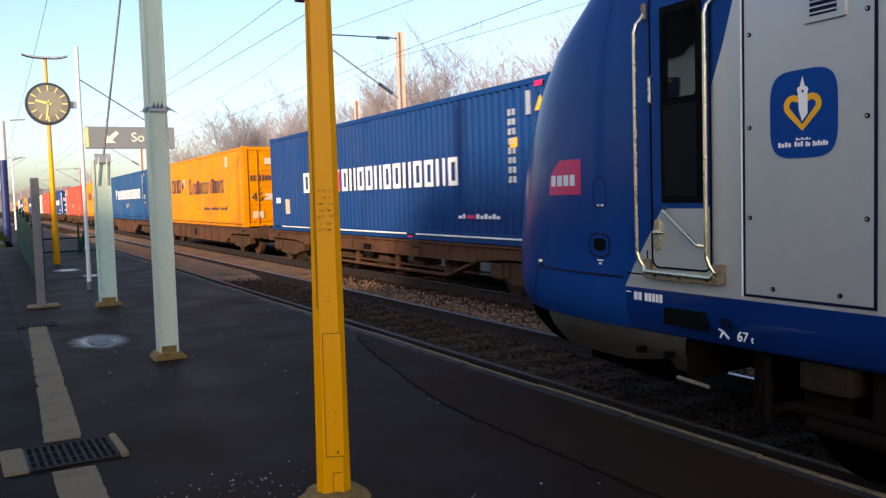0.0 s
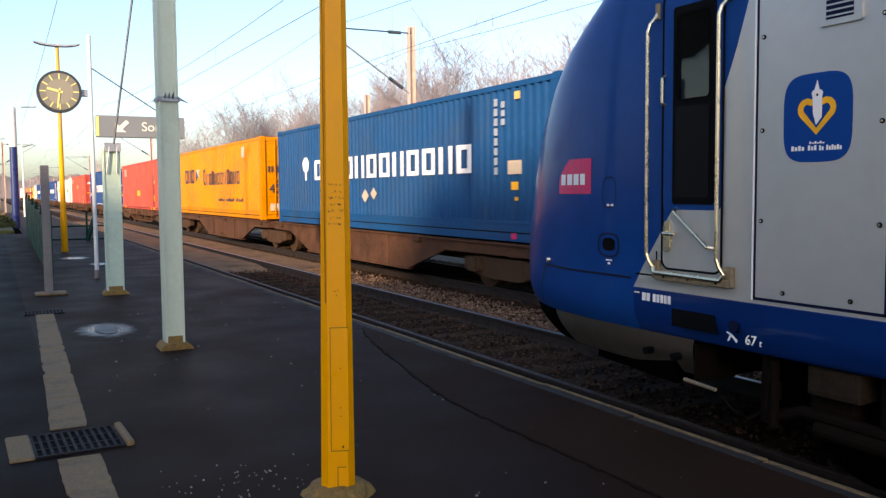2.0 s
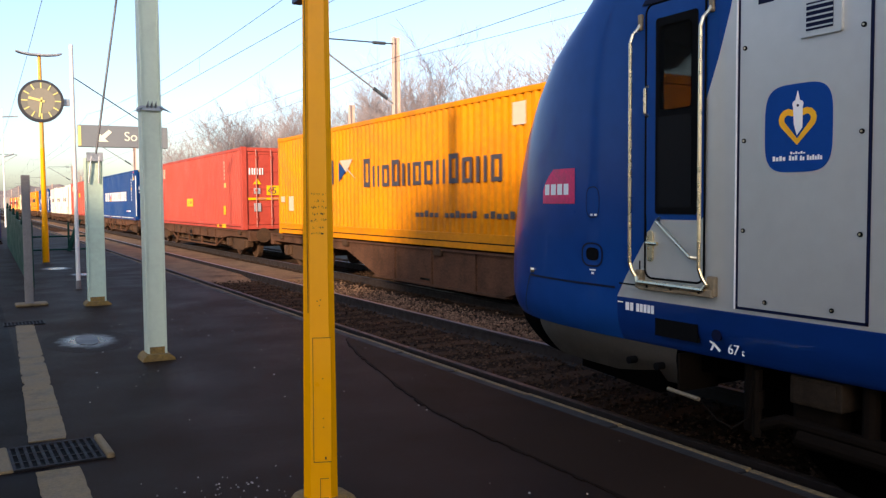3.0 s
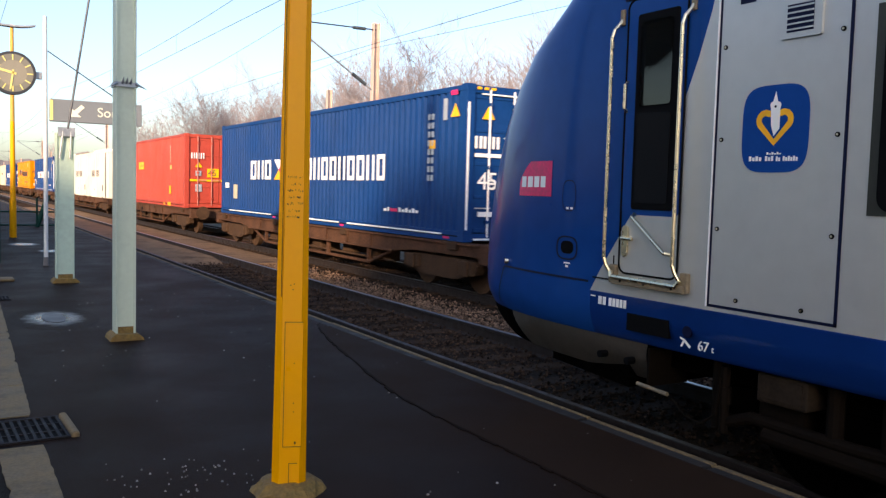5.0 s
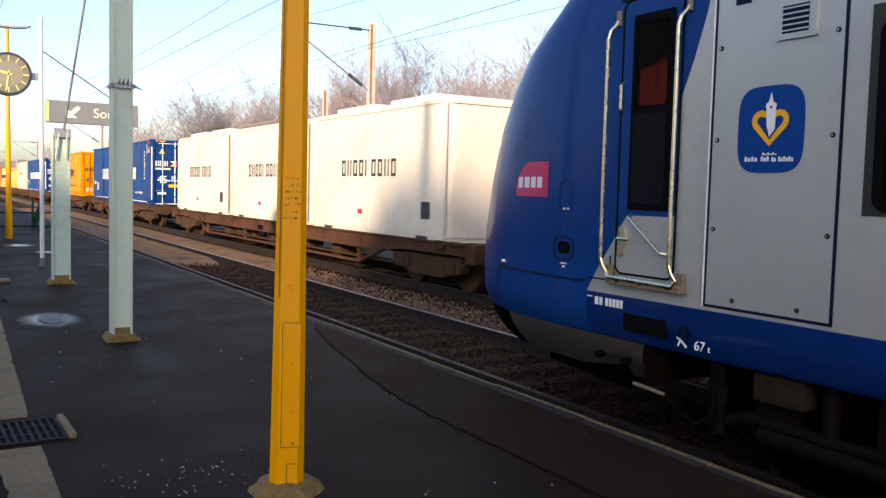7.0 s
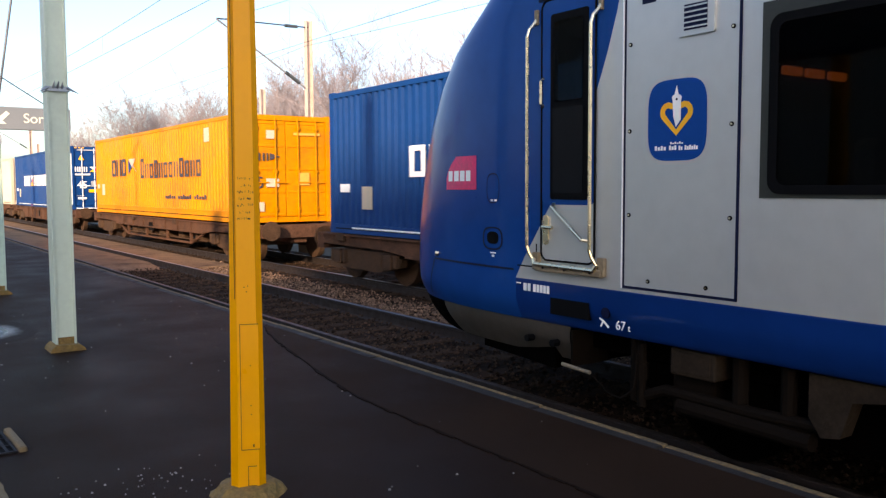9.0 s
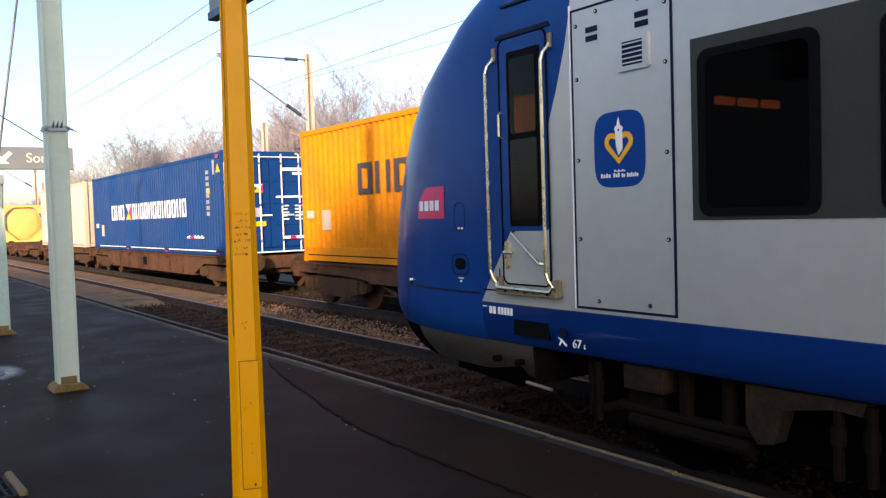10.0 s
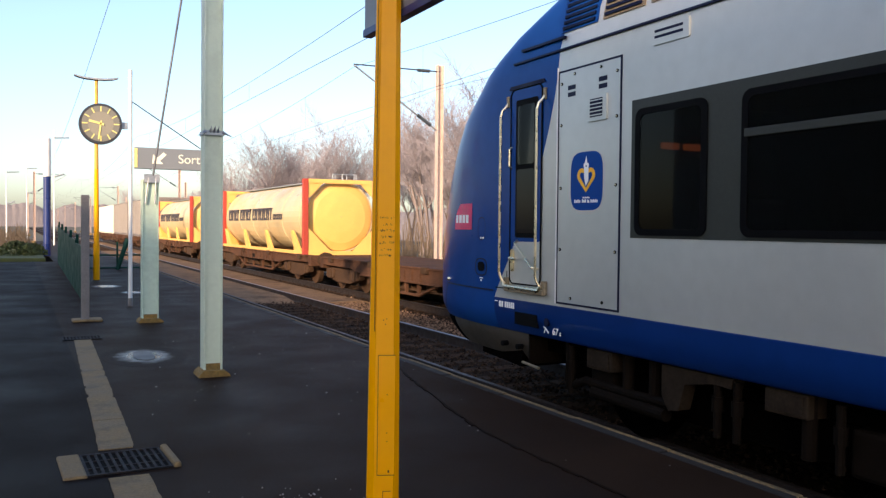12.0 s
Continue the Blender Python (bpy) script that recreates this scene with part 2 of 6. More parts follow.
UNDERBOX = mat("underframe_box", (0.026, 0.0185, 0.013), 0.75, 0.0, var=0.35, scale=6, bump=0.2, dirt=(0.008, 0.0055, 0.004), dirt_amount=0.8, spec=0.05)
# grey-brown gear colour, darkened for the same shade under the train
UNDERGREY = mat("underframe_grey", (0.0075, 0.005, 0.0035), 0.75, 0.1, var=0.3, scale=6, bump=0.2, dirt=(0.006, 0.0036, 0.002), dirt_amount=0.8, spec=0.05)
LOGOWHITE = mat("white_vinyl", (0.88, 0.88, 0.87), 0.4, var=0.03, bump=0)
LOGOYELLOW = mat("yellow_vinyl", (0.95, 0.46, 0.01), 0.4, var=0.03, bump=0)
LOGOBLUE = mat("blue_vinyl", (0.0, 0.055, 0.26), 0.45, spec=0.05, var=0.04, bump=0)
LOGORED = mat("crimson_vinyl", (0.72, 0.012, 0.12), 0.4, var=0.25, scale=5, bump=0)

CBLUE = mat("container_blue", (0.001, 0.04, 0.16), 0.5, spec=0.12, var=0.12, scale=0.8, fine=9, bump=0.03, dirt=(0.01, 0.05, 0.17), dirt_amount=0.5)
CTRANS = mat("container_mid_blue", (0.003, 0.062, 0.18), 0.5, spec=0.12, var=0.14, scale=0.8, fine=9, bump=0.03, dirt=(0.03, 0.06, 0.11), dirt_amount=0.55)
CYEL = mat("container_yellow", (0.60, 0.205, 0.003), 0.5, spec=0.15, var=0.2, scale=0.9, fine=9, bump=0.03, dirt=(0.3, 0.09, 0.015), dirt_amount=0.6)
CRED = mat("container_red", (0.43, 0.062, 0.042), 0.5, spec=0.15, var=0.12, scale=0.8, fine=9, bump=0.03, dirt=(0.34, 0.03, 0.022), dirt_amount=0.5)
CWHITE = mat("container_white", (0.76, 0.7, 0.58), 0.5, var=0.08, scale=0.8, fine=9, bump=0.03, dirt=(0.5, 0.4, 0.28), dirt_amount=0.5)
CCREAM = mat("container_cream", (0.54, 0.445, 0.33), 0.55, var=0.1, scale=0.8, fine=9, bump=0.03, dirt=(0.5, 0.38, 0.25), dirt_amount=0.5)
CBROWN = mat("container_grey_brown", (0.2, 0.17, 0.15), 0.6, var=0.15, scale=0.8, fine=9, bump=0.03)
TANK = mat("tank_cladding", (0.66, 0.5, 0.27), 0.4, 0.15, var=0.1, scale=1.0, bump=0.02, dirt=(0.5, 0.36, 0.2), dirt_amount=0.5)
TANKFRAME = mat("tank_frame_yellow", (0.82, 0.45, 0.12), 0.5, var=0.1, bump=0.03)
# door marks of the yellow containers, and the lamp post's sunlit top
CYELPALE = mat("faded_and_sunlit_yellow", (0.75, 0.36, 0.06), 0.55, var=0.15, bump=0)
CCRED = mat("faded_red_bars", (0.5, 0.17, 0.13), 0.5, var=0.15, bump=0)
CSTEEL = mat("container_bars", (0.5, 0.52, 0.55), 0.45, 0.5, var=0.15, bump=0.02)
LETTERDARK = mat("dark_lettering", (0.045, 0.04, 0.05), 0.6, var=0.1, bump=0)
CGROOVE = mat("rail_groove", (0.012, 0.009, 0.007), 0.85, spec=0.05, var=0.3, scale=6, bump=0.2)
WAGON = mat("wagon_brown", (0.09, 0.043, 0.026), 0.85, 0.0, spec=0.08, var=0.5, scale=2.5, fine=25, bump=0.2, dirt=(0.03, 0.018, 0.012), dirt_amount=0.85)
BOGIE = mat("bogie_grime", (0.062, 0.034, 0.02), 0.85, 0.0, spec=0.12, var=0.4, scale=6, bump=0.3, dirt=(0.04, 0.022, 0.011), dirt_amount=0.7)


# ---------------- small helpers ----------------
def thing(name, at, label, category, group="", kind=""):
    ob = new(name)
    ob.location = at
    ob.empty_display_size = 0.2
    return tagged(ob, label, category, group, kind)


def part(name, bm, material, parent=None, label="", smooth=False):
    """One mesh object from a bmesh, under a thing or under a part."""
    bmesh.ops.recalc_face_normals(bm, faces=bm.faces)
    me = bpy.data.meshes.new(name)
    bm.to_mesh(me)
    bm.free()
    me.materials.append(material)
    if smooth:
        me.polygons.foreach_set("use_smooth", [True] * len(me.polygons))
    ob = new(name, me)
    ob.parent = parent
    if label:
        ob["label"] = label
    return ob


def setting(name, bm, material, label, category):
    return tagged(part(name, bm, material), label, category, kind="structure")


def shape(*steps):
    bm = bmesh.new()
    for s in steps:
        s(bm)
    return bm


def box(bm, x0, x1, y0, y1, z0, z1, bevel=0.0):
    r = bmesh.ops.create_cube(bm, size=1.0, matrix=Matrix.Translation(((x0 + x1) / 2, (y0 + y1) / 2, (z0 + z1) / 2)) @ Matrix.Diagonal((abs(x1 - x0), abs(y1 - y0), abs(z1 - z0), 1)))
    if bevel:
        es = list({e for v in r["verts"] for e in v.link_edges})
        bmesh.ops.bevel(bm, geom=es, offset=bevel, segments=2, affect="EDGES", profile=0.5)
    return bm


def boxed(*a, **k):
    return box(bmesh.new(), *a, **k)


def rod(bm, p0, p1, r0, r1=None, n=8, caps=True):
    """A straight tapered rod between two points."""
    p0, p1 = Vector(p0), Vector(p1)
    r1 = r0 if r1 is None else r1
    d = p1 - p0
    q = d.to_track_quat("Z", "Y").to_matrix().to_4x4()
    bmesh.ops.create_cone(bm, cap_ends=caps, segments=n, radius1=r0, radius2=r1, depth=d.length, matrix=Matrix.Translation((p0 + p1) / 2) @ q)
    return bm


def bent(bm, points, r, n=8):
    """A tube through points, with ball joints."""
    for a, b in zip(points, points[1:]):
        rod(bm, a, b, r, r, n)
    for p in points[1:-1]:
        bmesh.ops.create_uvsphere(bm, u_segments=n, v_segments=6, radius=r * 1.01, matrix=Matrix.Translation(p))
    return bm


def prism(bm, outline, axis, a0, a1):
    """Extrudes a 2D outline along an axis (0: outline is y,z; 1: x,z; 2: x,y)."""
    def at(u, v, a):
        return ((a, u, v), (u, a, v), (u, v, a))[axis]
    lo = [bm.verts.new(at(u, v, a0)) for u, v in outline]
    hi = [bm.verts.new(at(u, v, a1)) for u, v in outline]
    n = len(outline)
    bm.faces.new(lo)
    bm.faces.new(hi[::-1])
    for i in range(n):
        bm.faces.new((lo[i], lo[(i + 1) % n], hi[(i + 1) % n], hi[i]))
    return bm


def rounded(y0, y1, z0, z1, r, n=5):
    pts = []
    for cy, cz, a0 in ((y1 - r, z1 - r, 0), (y0 + r, z1 - r, 90), (y0 + r, z0 + r, 180), (y1 - r, z0 + r, 270)):
        for k in range(n + 1):
            a = radians(a0 + 90 * k / n)
            pts.append((cy + r * math.cos(a), cz + r * math.sin(a)))
    return pts


def lettering(text, size, depth=0.003):
    """A mesh of built-in letters, its baseline along x, upright in z, facing -y."""
    cu = bpy.data.curves.new("letters", "FONT")
    cu.body, cu.size, cu.extrude = text, size, depth
    tmp = new("letters", cu)
    bpy.context.view_layer.update()
    me = bpy.data.meshes.new_from_object(tmp.evaluated_get(bpy.context.evaluated_depsgraph_get()))
    bpy.data.objects.remove(tmp)
    me.transform(Matrix.Rotation(radians(90), 4, "X"))
    return me


def letter_part(name, text, size, material, parent, m):
    me = lettering(text, size)
    me.transform(m)
    me.materials.clear()
    me.materials.append(material)
    ob = new(name, me)
    ob.parent = parent
    return ob


# ---------------- ground, tracks, platform ----------------
RAIL = -0.31           # top of the rails; the platform's top is 0
EDGE = 3.53
TRACKS = (5.23, 8.62)

ground = bmesh.new()
box(ground, -900, 900, -500, 2200, -1.2, -0.62)
setting("ground", ground, EARTH, "brown winter earth beside the railway", "ground")

bed = bmesh.new()
prism(bed, [(3.56, -0.9), (3.56, -0.47), (10.7, -0.47), (11.8, -0.75), (11.8, -0.9)], 1, -45, 420)
setting("ballast_bed", bed, BALLAST, "brown ballast bed under both tracks", "ballast")

slab = bmesh.new()
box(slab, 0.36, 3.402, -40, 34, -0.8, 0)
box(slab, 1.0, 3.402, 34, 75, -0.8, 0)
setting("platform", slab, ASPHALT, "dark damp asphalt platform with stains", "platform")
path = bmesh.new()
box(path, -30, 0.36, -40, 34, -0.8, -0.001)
setting("platform_path", path, ASPHALT_PATH, "darker asphalt beside the drain channel", "platform")
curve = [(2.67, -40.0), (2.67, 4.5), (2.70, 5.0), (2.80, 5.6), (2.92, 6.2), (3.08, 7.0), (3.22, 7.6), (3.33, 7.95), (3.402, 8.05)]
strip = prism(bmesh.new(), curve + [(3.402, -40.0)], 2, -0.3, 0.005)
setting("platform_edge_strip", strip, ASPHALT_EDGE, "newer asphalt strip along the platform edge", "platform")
seam = bmesh.new()
rnd = random.Random(17)
line = [(Vector((x0, y0)), Vector((x1, y1))) for (x0, y0), (x1, y1) in zip(curve, curve[1:])]
for p, q in line:
    q0 = p if p.y > -1 else Vector((p.x, -1.0))
    n = max(1, int((q - q0).length / 0.08))
    for k in range(n):
        a, b = q0.lerp(q, k / n), q0.lerp(q, (k + 1.02) / n)
        side = Vector((-(b - a).y, (b - a).x)).normalized()
        wa = rnd.uniform(0.002, 0.026)
        prism(seam, [tuple(a - side * 0.004), tuple(b - side * 0.004), tuple(b + side * wa), tuple(a + side * wa)], 2, 0.0, 0.0062 + 0.0003 * (k % 3))
setting("platform_seam", seam, SEAM, "dark broken tar seam in the asphalt", "seam")

coping = tagged(new("platform_coping"), "asphalt-dark coping stones with a worn nosing on the platform edge", "kerb", kind="structure")
y, k = -6.0, 0
while y < 66:
    ln = 1.0
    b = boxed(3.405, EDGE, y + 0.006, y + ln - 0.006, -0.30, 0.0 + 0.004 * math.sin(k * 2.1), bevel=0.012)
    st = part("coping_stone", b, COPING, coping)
    part("worn_nosing", boxed(EDGE - 0.04 - 0.006 * math.sin(k * 1.7), EDGE + 0.004, y + 0.002, y + ln - 0.002, -0.05, 0.006 + 0.004 * math.sin(k * 2.1), bevel=0.012), NOSING, st)
    y += ln
    k += 1
wall = bmesh.new()
box(wall, 3.404, 3.47, -40, 75, -0.8, -0.305)
setting("platform_wall", wall, CONCRETE, "low concrete wall under the platform edge", "wall")


def rail_mesh(name, x):
    prof = [(-0.075, -0.172), (0.075, -0.172), (0.075, -0.16), (0.012, -0.14), (0.009, -0.045), (0.036, -0.036), (0.036, -0.004), (-0.036, -0.004), (-0.036, -0.036), (-0.009, -0.045), (-0.012, -0.14), (-0.075, -0.16)]
    b = prism(bmesh.new(), [(x + u, RAIL + v) for u, v in prof], 1, -45, 420)
    web = setting("rail", b, RAILWEB, "rusty steel rail with a polished head", "rail")
    top = prism(bmesh.new(), [(x - 0.033, RAIL - 0.006), (x + 0.033, RAIL - 0.006), (x + 0.027, RAIL), (x - 0.027, RAIL)], 1, -45, 420)
    part("rail_head", top, RAILUNLIT if x < TRACKS[0] else RAILTOP, web, "polished running surface")


for cx in TRACKS:
    for side in (-0.752, 0.752):
        rail_mesh("rail", cx + side)

fill = bmesh.new()
prism(fill, [(19.5, -0.48), (20.8, RAIL - 0.06), (60, RAIL - 0.06), (60, -0.48)], 0, 4.62, 5.84)
setting("crossing_fill", fill, SANDFILL, "sandy infill between the rails of the first track", "path")
fill2 = bmesh.new()
prism(fill2, [(3.56, -0.47), (3.75, -0.34), (4.36, -0.36), (4.40, -0.47)], 1, 14, 60)
setting("cess_fill", fill2, SANDFILL, "sandy strip beside the rail", "path")
# begins where the sun reaches the ballast; its tan colour is that sunlight
mid = bmesh.new()
prism(mid, [(6.15, -0.47), (6.4, -0.40), (7.3, -0.40), (7.6, -0.47)], 1, 19, 120)
setting("six_foot_path", mid, SANDFILL, "tan strip between the two tracks, coloured as sunlit ballast", "path")

# ---------------- unseen station building behind the camera, sized so its shade lies on the platform ---
def station_building():
    t = thing("station_building", (-15.5, -15.68, 0), "unseen pale station building with a lower wing, shading the platform", "building")
    part("main_wall", boxed(-6, 1.5, -3.6, 8.6, 0, 10.04), STUCCO, t)
    part("roof", prism(bmesh.new(), [(-6.4, 10.04), (-2.2, 11.9), (1.9, 10.04)], 1, -3.8, 8.8), ROOFTILE, t)
    # wing made long to keep low sky out of the train's reflections
    wing = part("wing_wall", boxed(-6, 1.5, 8.65, 40.0, 0, 7.59), STUCCO, t)
    part("wing_roof", boxed(-6.2, 1.7, 8.85, 40.2, 7.59, 7.76), ROOFTILE, wing)
station_building()


# ---------------- the double-deck multiple unit ----------------
def half_width(z):
    """Half the body's width at a height above the platform."""
    return float(np.interp(z, [0.3, 0.455, 0.5, 0.55, 0.6, 0.66, 2.84, 3.1, 3.4, 3.7, 3.9, 4.0], [1.28, 1.343, 1.369, 1.391, 1.404, 1.41, 1.41, 1.37, 1.25, 1.02, 0.75, 0.45]))


def nose_start(z):
    return float(np.interp(z, [0.3, 2.5, 2.9, 3.2, 3.6, 4.0], [4.45, 4.45, 4.2, 3.7, 2.9, 1.9]))


def nose_length(z):
    return float(np.interp(z, [0.3, 0.42, 0.55, 0.8, 1.1, 1.45, 1.75, 1.98, 2.2, 2.36, 2.5, 2.62, 2.75, 2.9, 3.2, 3.6, 4.0],
                           [2.1, 2.22, 2.28, 2.3, 2.27, 2.19, 2.08, 1.96, 1.80, 1.64, 1.48, 1.33, 1.18, 1.02, 0.85, 0.75, 0.4]))


def livery_line(z):
    return float(np.interp(z, [0.75, 1.1, 1.278, 1.6, 1.913, 2.2, 2.442, 2.67, 2.84, 3.4, 4.0], [4.456, 4.2, 4.065, 3.86, 3.689, 3.575, 3.495, 3.44, 3.42, 3.3, 3.2]))


def nose_at(z, a, out=0.0):
    """A point of the nose: a runs from 0 on the platform side over the front (90) to 180 on the far side."""
    w, y0, b = half_width(z) + out, nose_start(z), nose_length(z) + out
    c, s = math.cos(radians(a)), math.sin(radians(a))
    return (-w * math.copysign(abs(c) ** 0.8, c), y0 + b * abs(s) ** 0.8, z - RAIL)


def side_y_angle(z, y):
    return math.degrees(math.asin(min(1.0, max(0.0, (y - nose_start(z)) / nose_length(z))) ** 1.25))


def grid_mesh(rows):
    bm = bmesh.new()
    vs = [[bm.verts.new(p) for p in r] for r in rows]
    for r0, r1 in zip(vs, vs[1:]):
        for i in range(len(r0) - 1):
            bm.faces.new((r0[i], r0[i + 1], r1[i + 1], r1[i]))
    return bm


def ring_prism(outer, inner, a0, a1):
    """A flat ring between two outlines of equal count in y and z, from a0 to a1 in x."""
    bm = bmesh.new()
    v = [[bm.verts.new((a, y, z)) for y, z in o] for o in (outer, inner) for a in (a0, a1)]
    n = len(outer)
    for i in range(n):
        j = (i + 1) % n
        for p, q in ((0, 2), (3, 1), (1, 0), (2, 3)):
            bm.faces.new((v[p][i], v[p][j], v[q][j], v[q][i]))
    return bm


def passenger_train():
    t = thing("passenger_train", (TRACKS[0], 0, RAIL), "blue and grey double-deck electric multiple unit at the platform", "train")
    Z = -RAIL
    S = -1.41
    back = -24.0
    low = [0.455, 0.48, 0.505, 0.53, 0.565, 0.6, 0.63, 0.66, 0.75]
    up = [0.75, 0.9, 1.1, 1.385, 1.5, 1.7, 1.9, 2.1, 2.205, 2.3, 2.45, 2.6, 2.72, 2.84, 2.95, 3.1, 3.25, 3.4, 3.55, 3.7, 3.8, 3.9, 4.0]
    arc = [180 * k / 72 for k in range(73)]

    def nose_row(z):
        yd = min(livery_line(z), nose_start(z) - 0.01)
        w = half_width(z)
        a = max(yd + 0.003, min(3.745, nose_start(z) - 0.006))
        left = [(-w, yd, z + Z), (-w, a, z + Z), (-w, max(a + 0.003, min(4.05, nose_start(z) - 0.003)), z + Z)]
        right = [(w, p[1], p[2]) for p in left[::-1]]
        return left + [nose_at(z, a) for a in arc] + right
    nb = grid_mesh([nose_row(z) for z in low + up[1:]])
    open_faces = []
    for f in nb.faces:      # openings behind the cab door's upper pane and behind the windscreen
        c = f.calc_center_median()
        z = c.z - Z
        yd = min(livery_line(z), nose_start(z) - 0.01)
        if (1.9 < z < 2.45 and abs(c.x) > 1.38 and 3.74 < c.y < 4.05) or (1.9 < z < 2.95 and abs(c.x) < 0.9 and c.y > nose_start(z) + 0.3 * nose_length(z)):
            open_faces.append(f)
    bmesh.ops.delete(nb, geom=open_faces, context="FACES")
    nose = part("nose", nb, TBLUE, t, "glossy deep blue rounded cab nose", smooth=True)
    part("cab_lining", grid_mesh([[nose_at(z, a, -0.04) for a in np.linspace(132, 180, 14)] for z in (0.9, 1.3, 1.7, 2.0, 2.3, 2.6, 2.9, 3.2)]), INNER, nose, "cab lining coloured dark as unlit")
    # added block, its height set to trim the bright view through the cab
    part("cab_desk", prism(bmesh.new(), [(-1.2, 4.5), (1.2, 4.5), (0.95, 5.7), (-0.95, 5.7)], 2, 1.2 + Z, 2.02 + Z), INNER, nose, "unseen dark block in the desk's place")
    # grey body behind the slanted livery line
    rows = []
    for z in up:
        w, yd = half_width(z), min(livery_line(z), nose_start(z) - 0.01)
        cols = (back, -8, -2.15, -0.525, -0.23, 1.395, 1.78, 2.395, min(3.66, yd - 0.002), yd)
        rows.append([(-w, y, z + Z) for y in cols] + [(w, y, z + Z) for y in cols[::-1]])
    b = bmesh.new()
    vs = [[b.verts.new(p) for p in r] for r in rows]
    for z, r0, r1 in zip(up, vs, vs[1:]):
        for i in range(19):
            if i == 9 or (i in (2, 4, 6) and 1.38 < z < 2.2):      # the gap to the far side, and the open windows
                continue
            b.faces.new((r0[i], r0[i + 1], r1[i + 1], r1[i]))
    top = vs[-1]
    b.faces.new(top)
    body = part("body", b, TGREY, t, "satin grey body side")
    def band_x(z):
        return S + 1.6 * max(0.0, 0.66 - z) ** 2
    BANDZ = (0.455, 0.48, 0.505, 0.53, 0.555, 0.58, 0.605, 0.63, 0.66, 0.7, 0.742, 0.75)
    lb = bmesh.new()
    prism(lb, [(band_x(z), z + Z) for z in BANDZ] + [(-band_x(z), z + Z) for z in BANDZ[::-1]], 1, back, 4.44)
    band = part("lower_band", lb, TBLUE, t, "blue band along the sole bar", smooth=True)
    part("nose_floor", prism(bmesh.new(), [(-1.3, 4.0), (-1.2, 5.6), (-0.7, 6.3), (0.7, 6.3), (1.2, 5.6), (1.3, 4.0)], 2, 0.36 + Z, 0.43 + Z), UNDER, t)
    # cab door with glass and rails
    door = part("cab_door", ring_prism(rounded(3.675, 4.16, 1.27 + Z, 2.61 + Z, 0.04), rounded(3.775, 4.035, 1.95 + Z, 2.46 + Z, 0.025), S - 0.006, S + 0.02), TBLUE, t, "narrow cab door")
    part("door_lower_panel", prism(bmesh.new(), [(3.675, 0.89 + Z), (4.16, 0.89 + Z), (4.16, 1.155 + Z), (4.075, 1.268 + Z), (3.675, 1.268 + Z)], 0, S - 0.006, S + 0.02), TGREY, door, "grey lower door panel")
    part("door_seal", ring_prism(rounded(3.725, 4.073, 1.305 + Z, 2.515 + Z, 0.02), rounded(3.775, 4.035, 1.95 + Z, 2.46 + Z, 0.025), S - 0.012, S - 0.004), TSEAL, door)
    part("door_window", prism(bmesh.new(), rounded(3.77, 4.04, 1.945 + Z, 2.465 + Z, 0.025), 0, S - 0.016, S - 0.012), CLEAR, door, "tinted see-through door window").visible_shadow = False
    part("door_lower_window", prism(bmesh.new(), rounded(3.765, 4.045, 1.345 + Z, 1.905 + Z, 0.025), 0, S - 0.016, S - 0.008), TGLASS, door, "dark lower glass")
    part("door_handle", shape(lambda m: prism(m, rounded(4.085, 4.135, 1.0 + Z, 1.20 + Z, 0.024), 0, S - 0.02, S - 0.008), lambda m: rod(m, (S - 0.01, 4.11, 1.12 + Z), (S - 0.045, 4.11, 1.12 + Z), 0.016), lambda m: rod(m, (S - 0.045, 4.115, 1.12 + Z), (S - 0.05, 4.01, 1.118 + Z), 0.012)), CHROME, door, "worn steel lever handle")
    part("door_grab_bar", bent(bmesh.new(), [(S - 0.008, 4.04, 1.275 + Z), (S - 0.05, 4.015, 1.255 + Z), (S - 0.05, 3.735, 1.05 + Z), (S - 0.008, 3.69, 1.04 + Z)], 0.011), CHROME, door)
    part("door_pull", bent(bmesh.new(), [(S - 0.006, 4.145, 2.11 + Z), (S - 0.035, 4.145, 2.09 + Z), (S - 0.035, 4.145, 1.94 + Z), (S - 0.006, 4.145, 1.92 + Z)], 0.009), CHROME, door)
    part("door_gutter", prism(bmesh.new(), [(3.62, 2.62 + Z), (4.2, 2.62 + Z), (4.17, 2.65 + Z), (3.64, 2.65 + Z)], 0, S - 0.012, S), NAVY, door)
    ring = [(S - 0.007, a, c) for a, c in rounded(3.665, 4.165, 0.895 + Z, 2.615 + Z, 0.06)]
    part("door_gap", bent(bmesh.new(), ring + ring[:1], 0.007, 6), TSEAL, door)
    part("seam", boxed(S - 0.003, S + 0.002, 4.215, 4.225, 0.84 + Z, 1.0 + Z), TSEAL, nose)
    part("seam", boxed(S - 0.003, S + 0.002, 4.215, 4.42, 0.835 + Z, 0.845 + Z), TSEAL, nose)
    for y in (4.235, 3.64):
        r = part("handrail", bent(bmesh.new(), [(S, y - 0.02, 2.52 + Z), (S - 0.03, y - 0.015, 2.475 + Z), (S - 0.06, y - 0.005, 2.44 + Z), (S - 0.075, y, 2.39 + Z), (S - 0.075, y, 0.99 + Z), (S - 0.065, y - 0.012, 0.94 + Z), (S - 0.045, y - 0.035, 0.89 + Z)], 0.0118, 12), CHROME, t, "tall brass-tinted steel handrail")
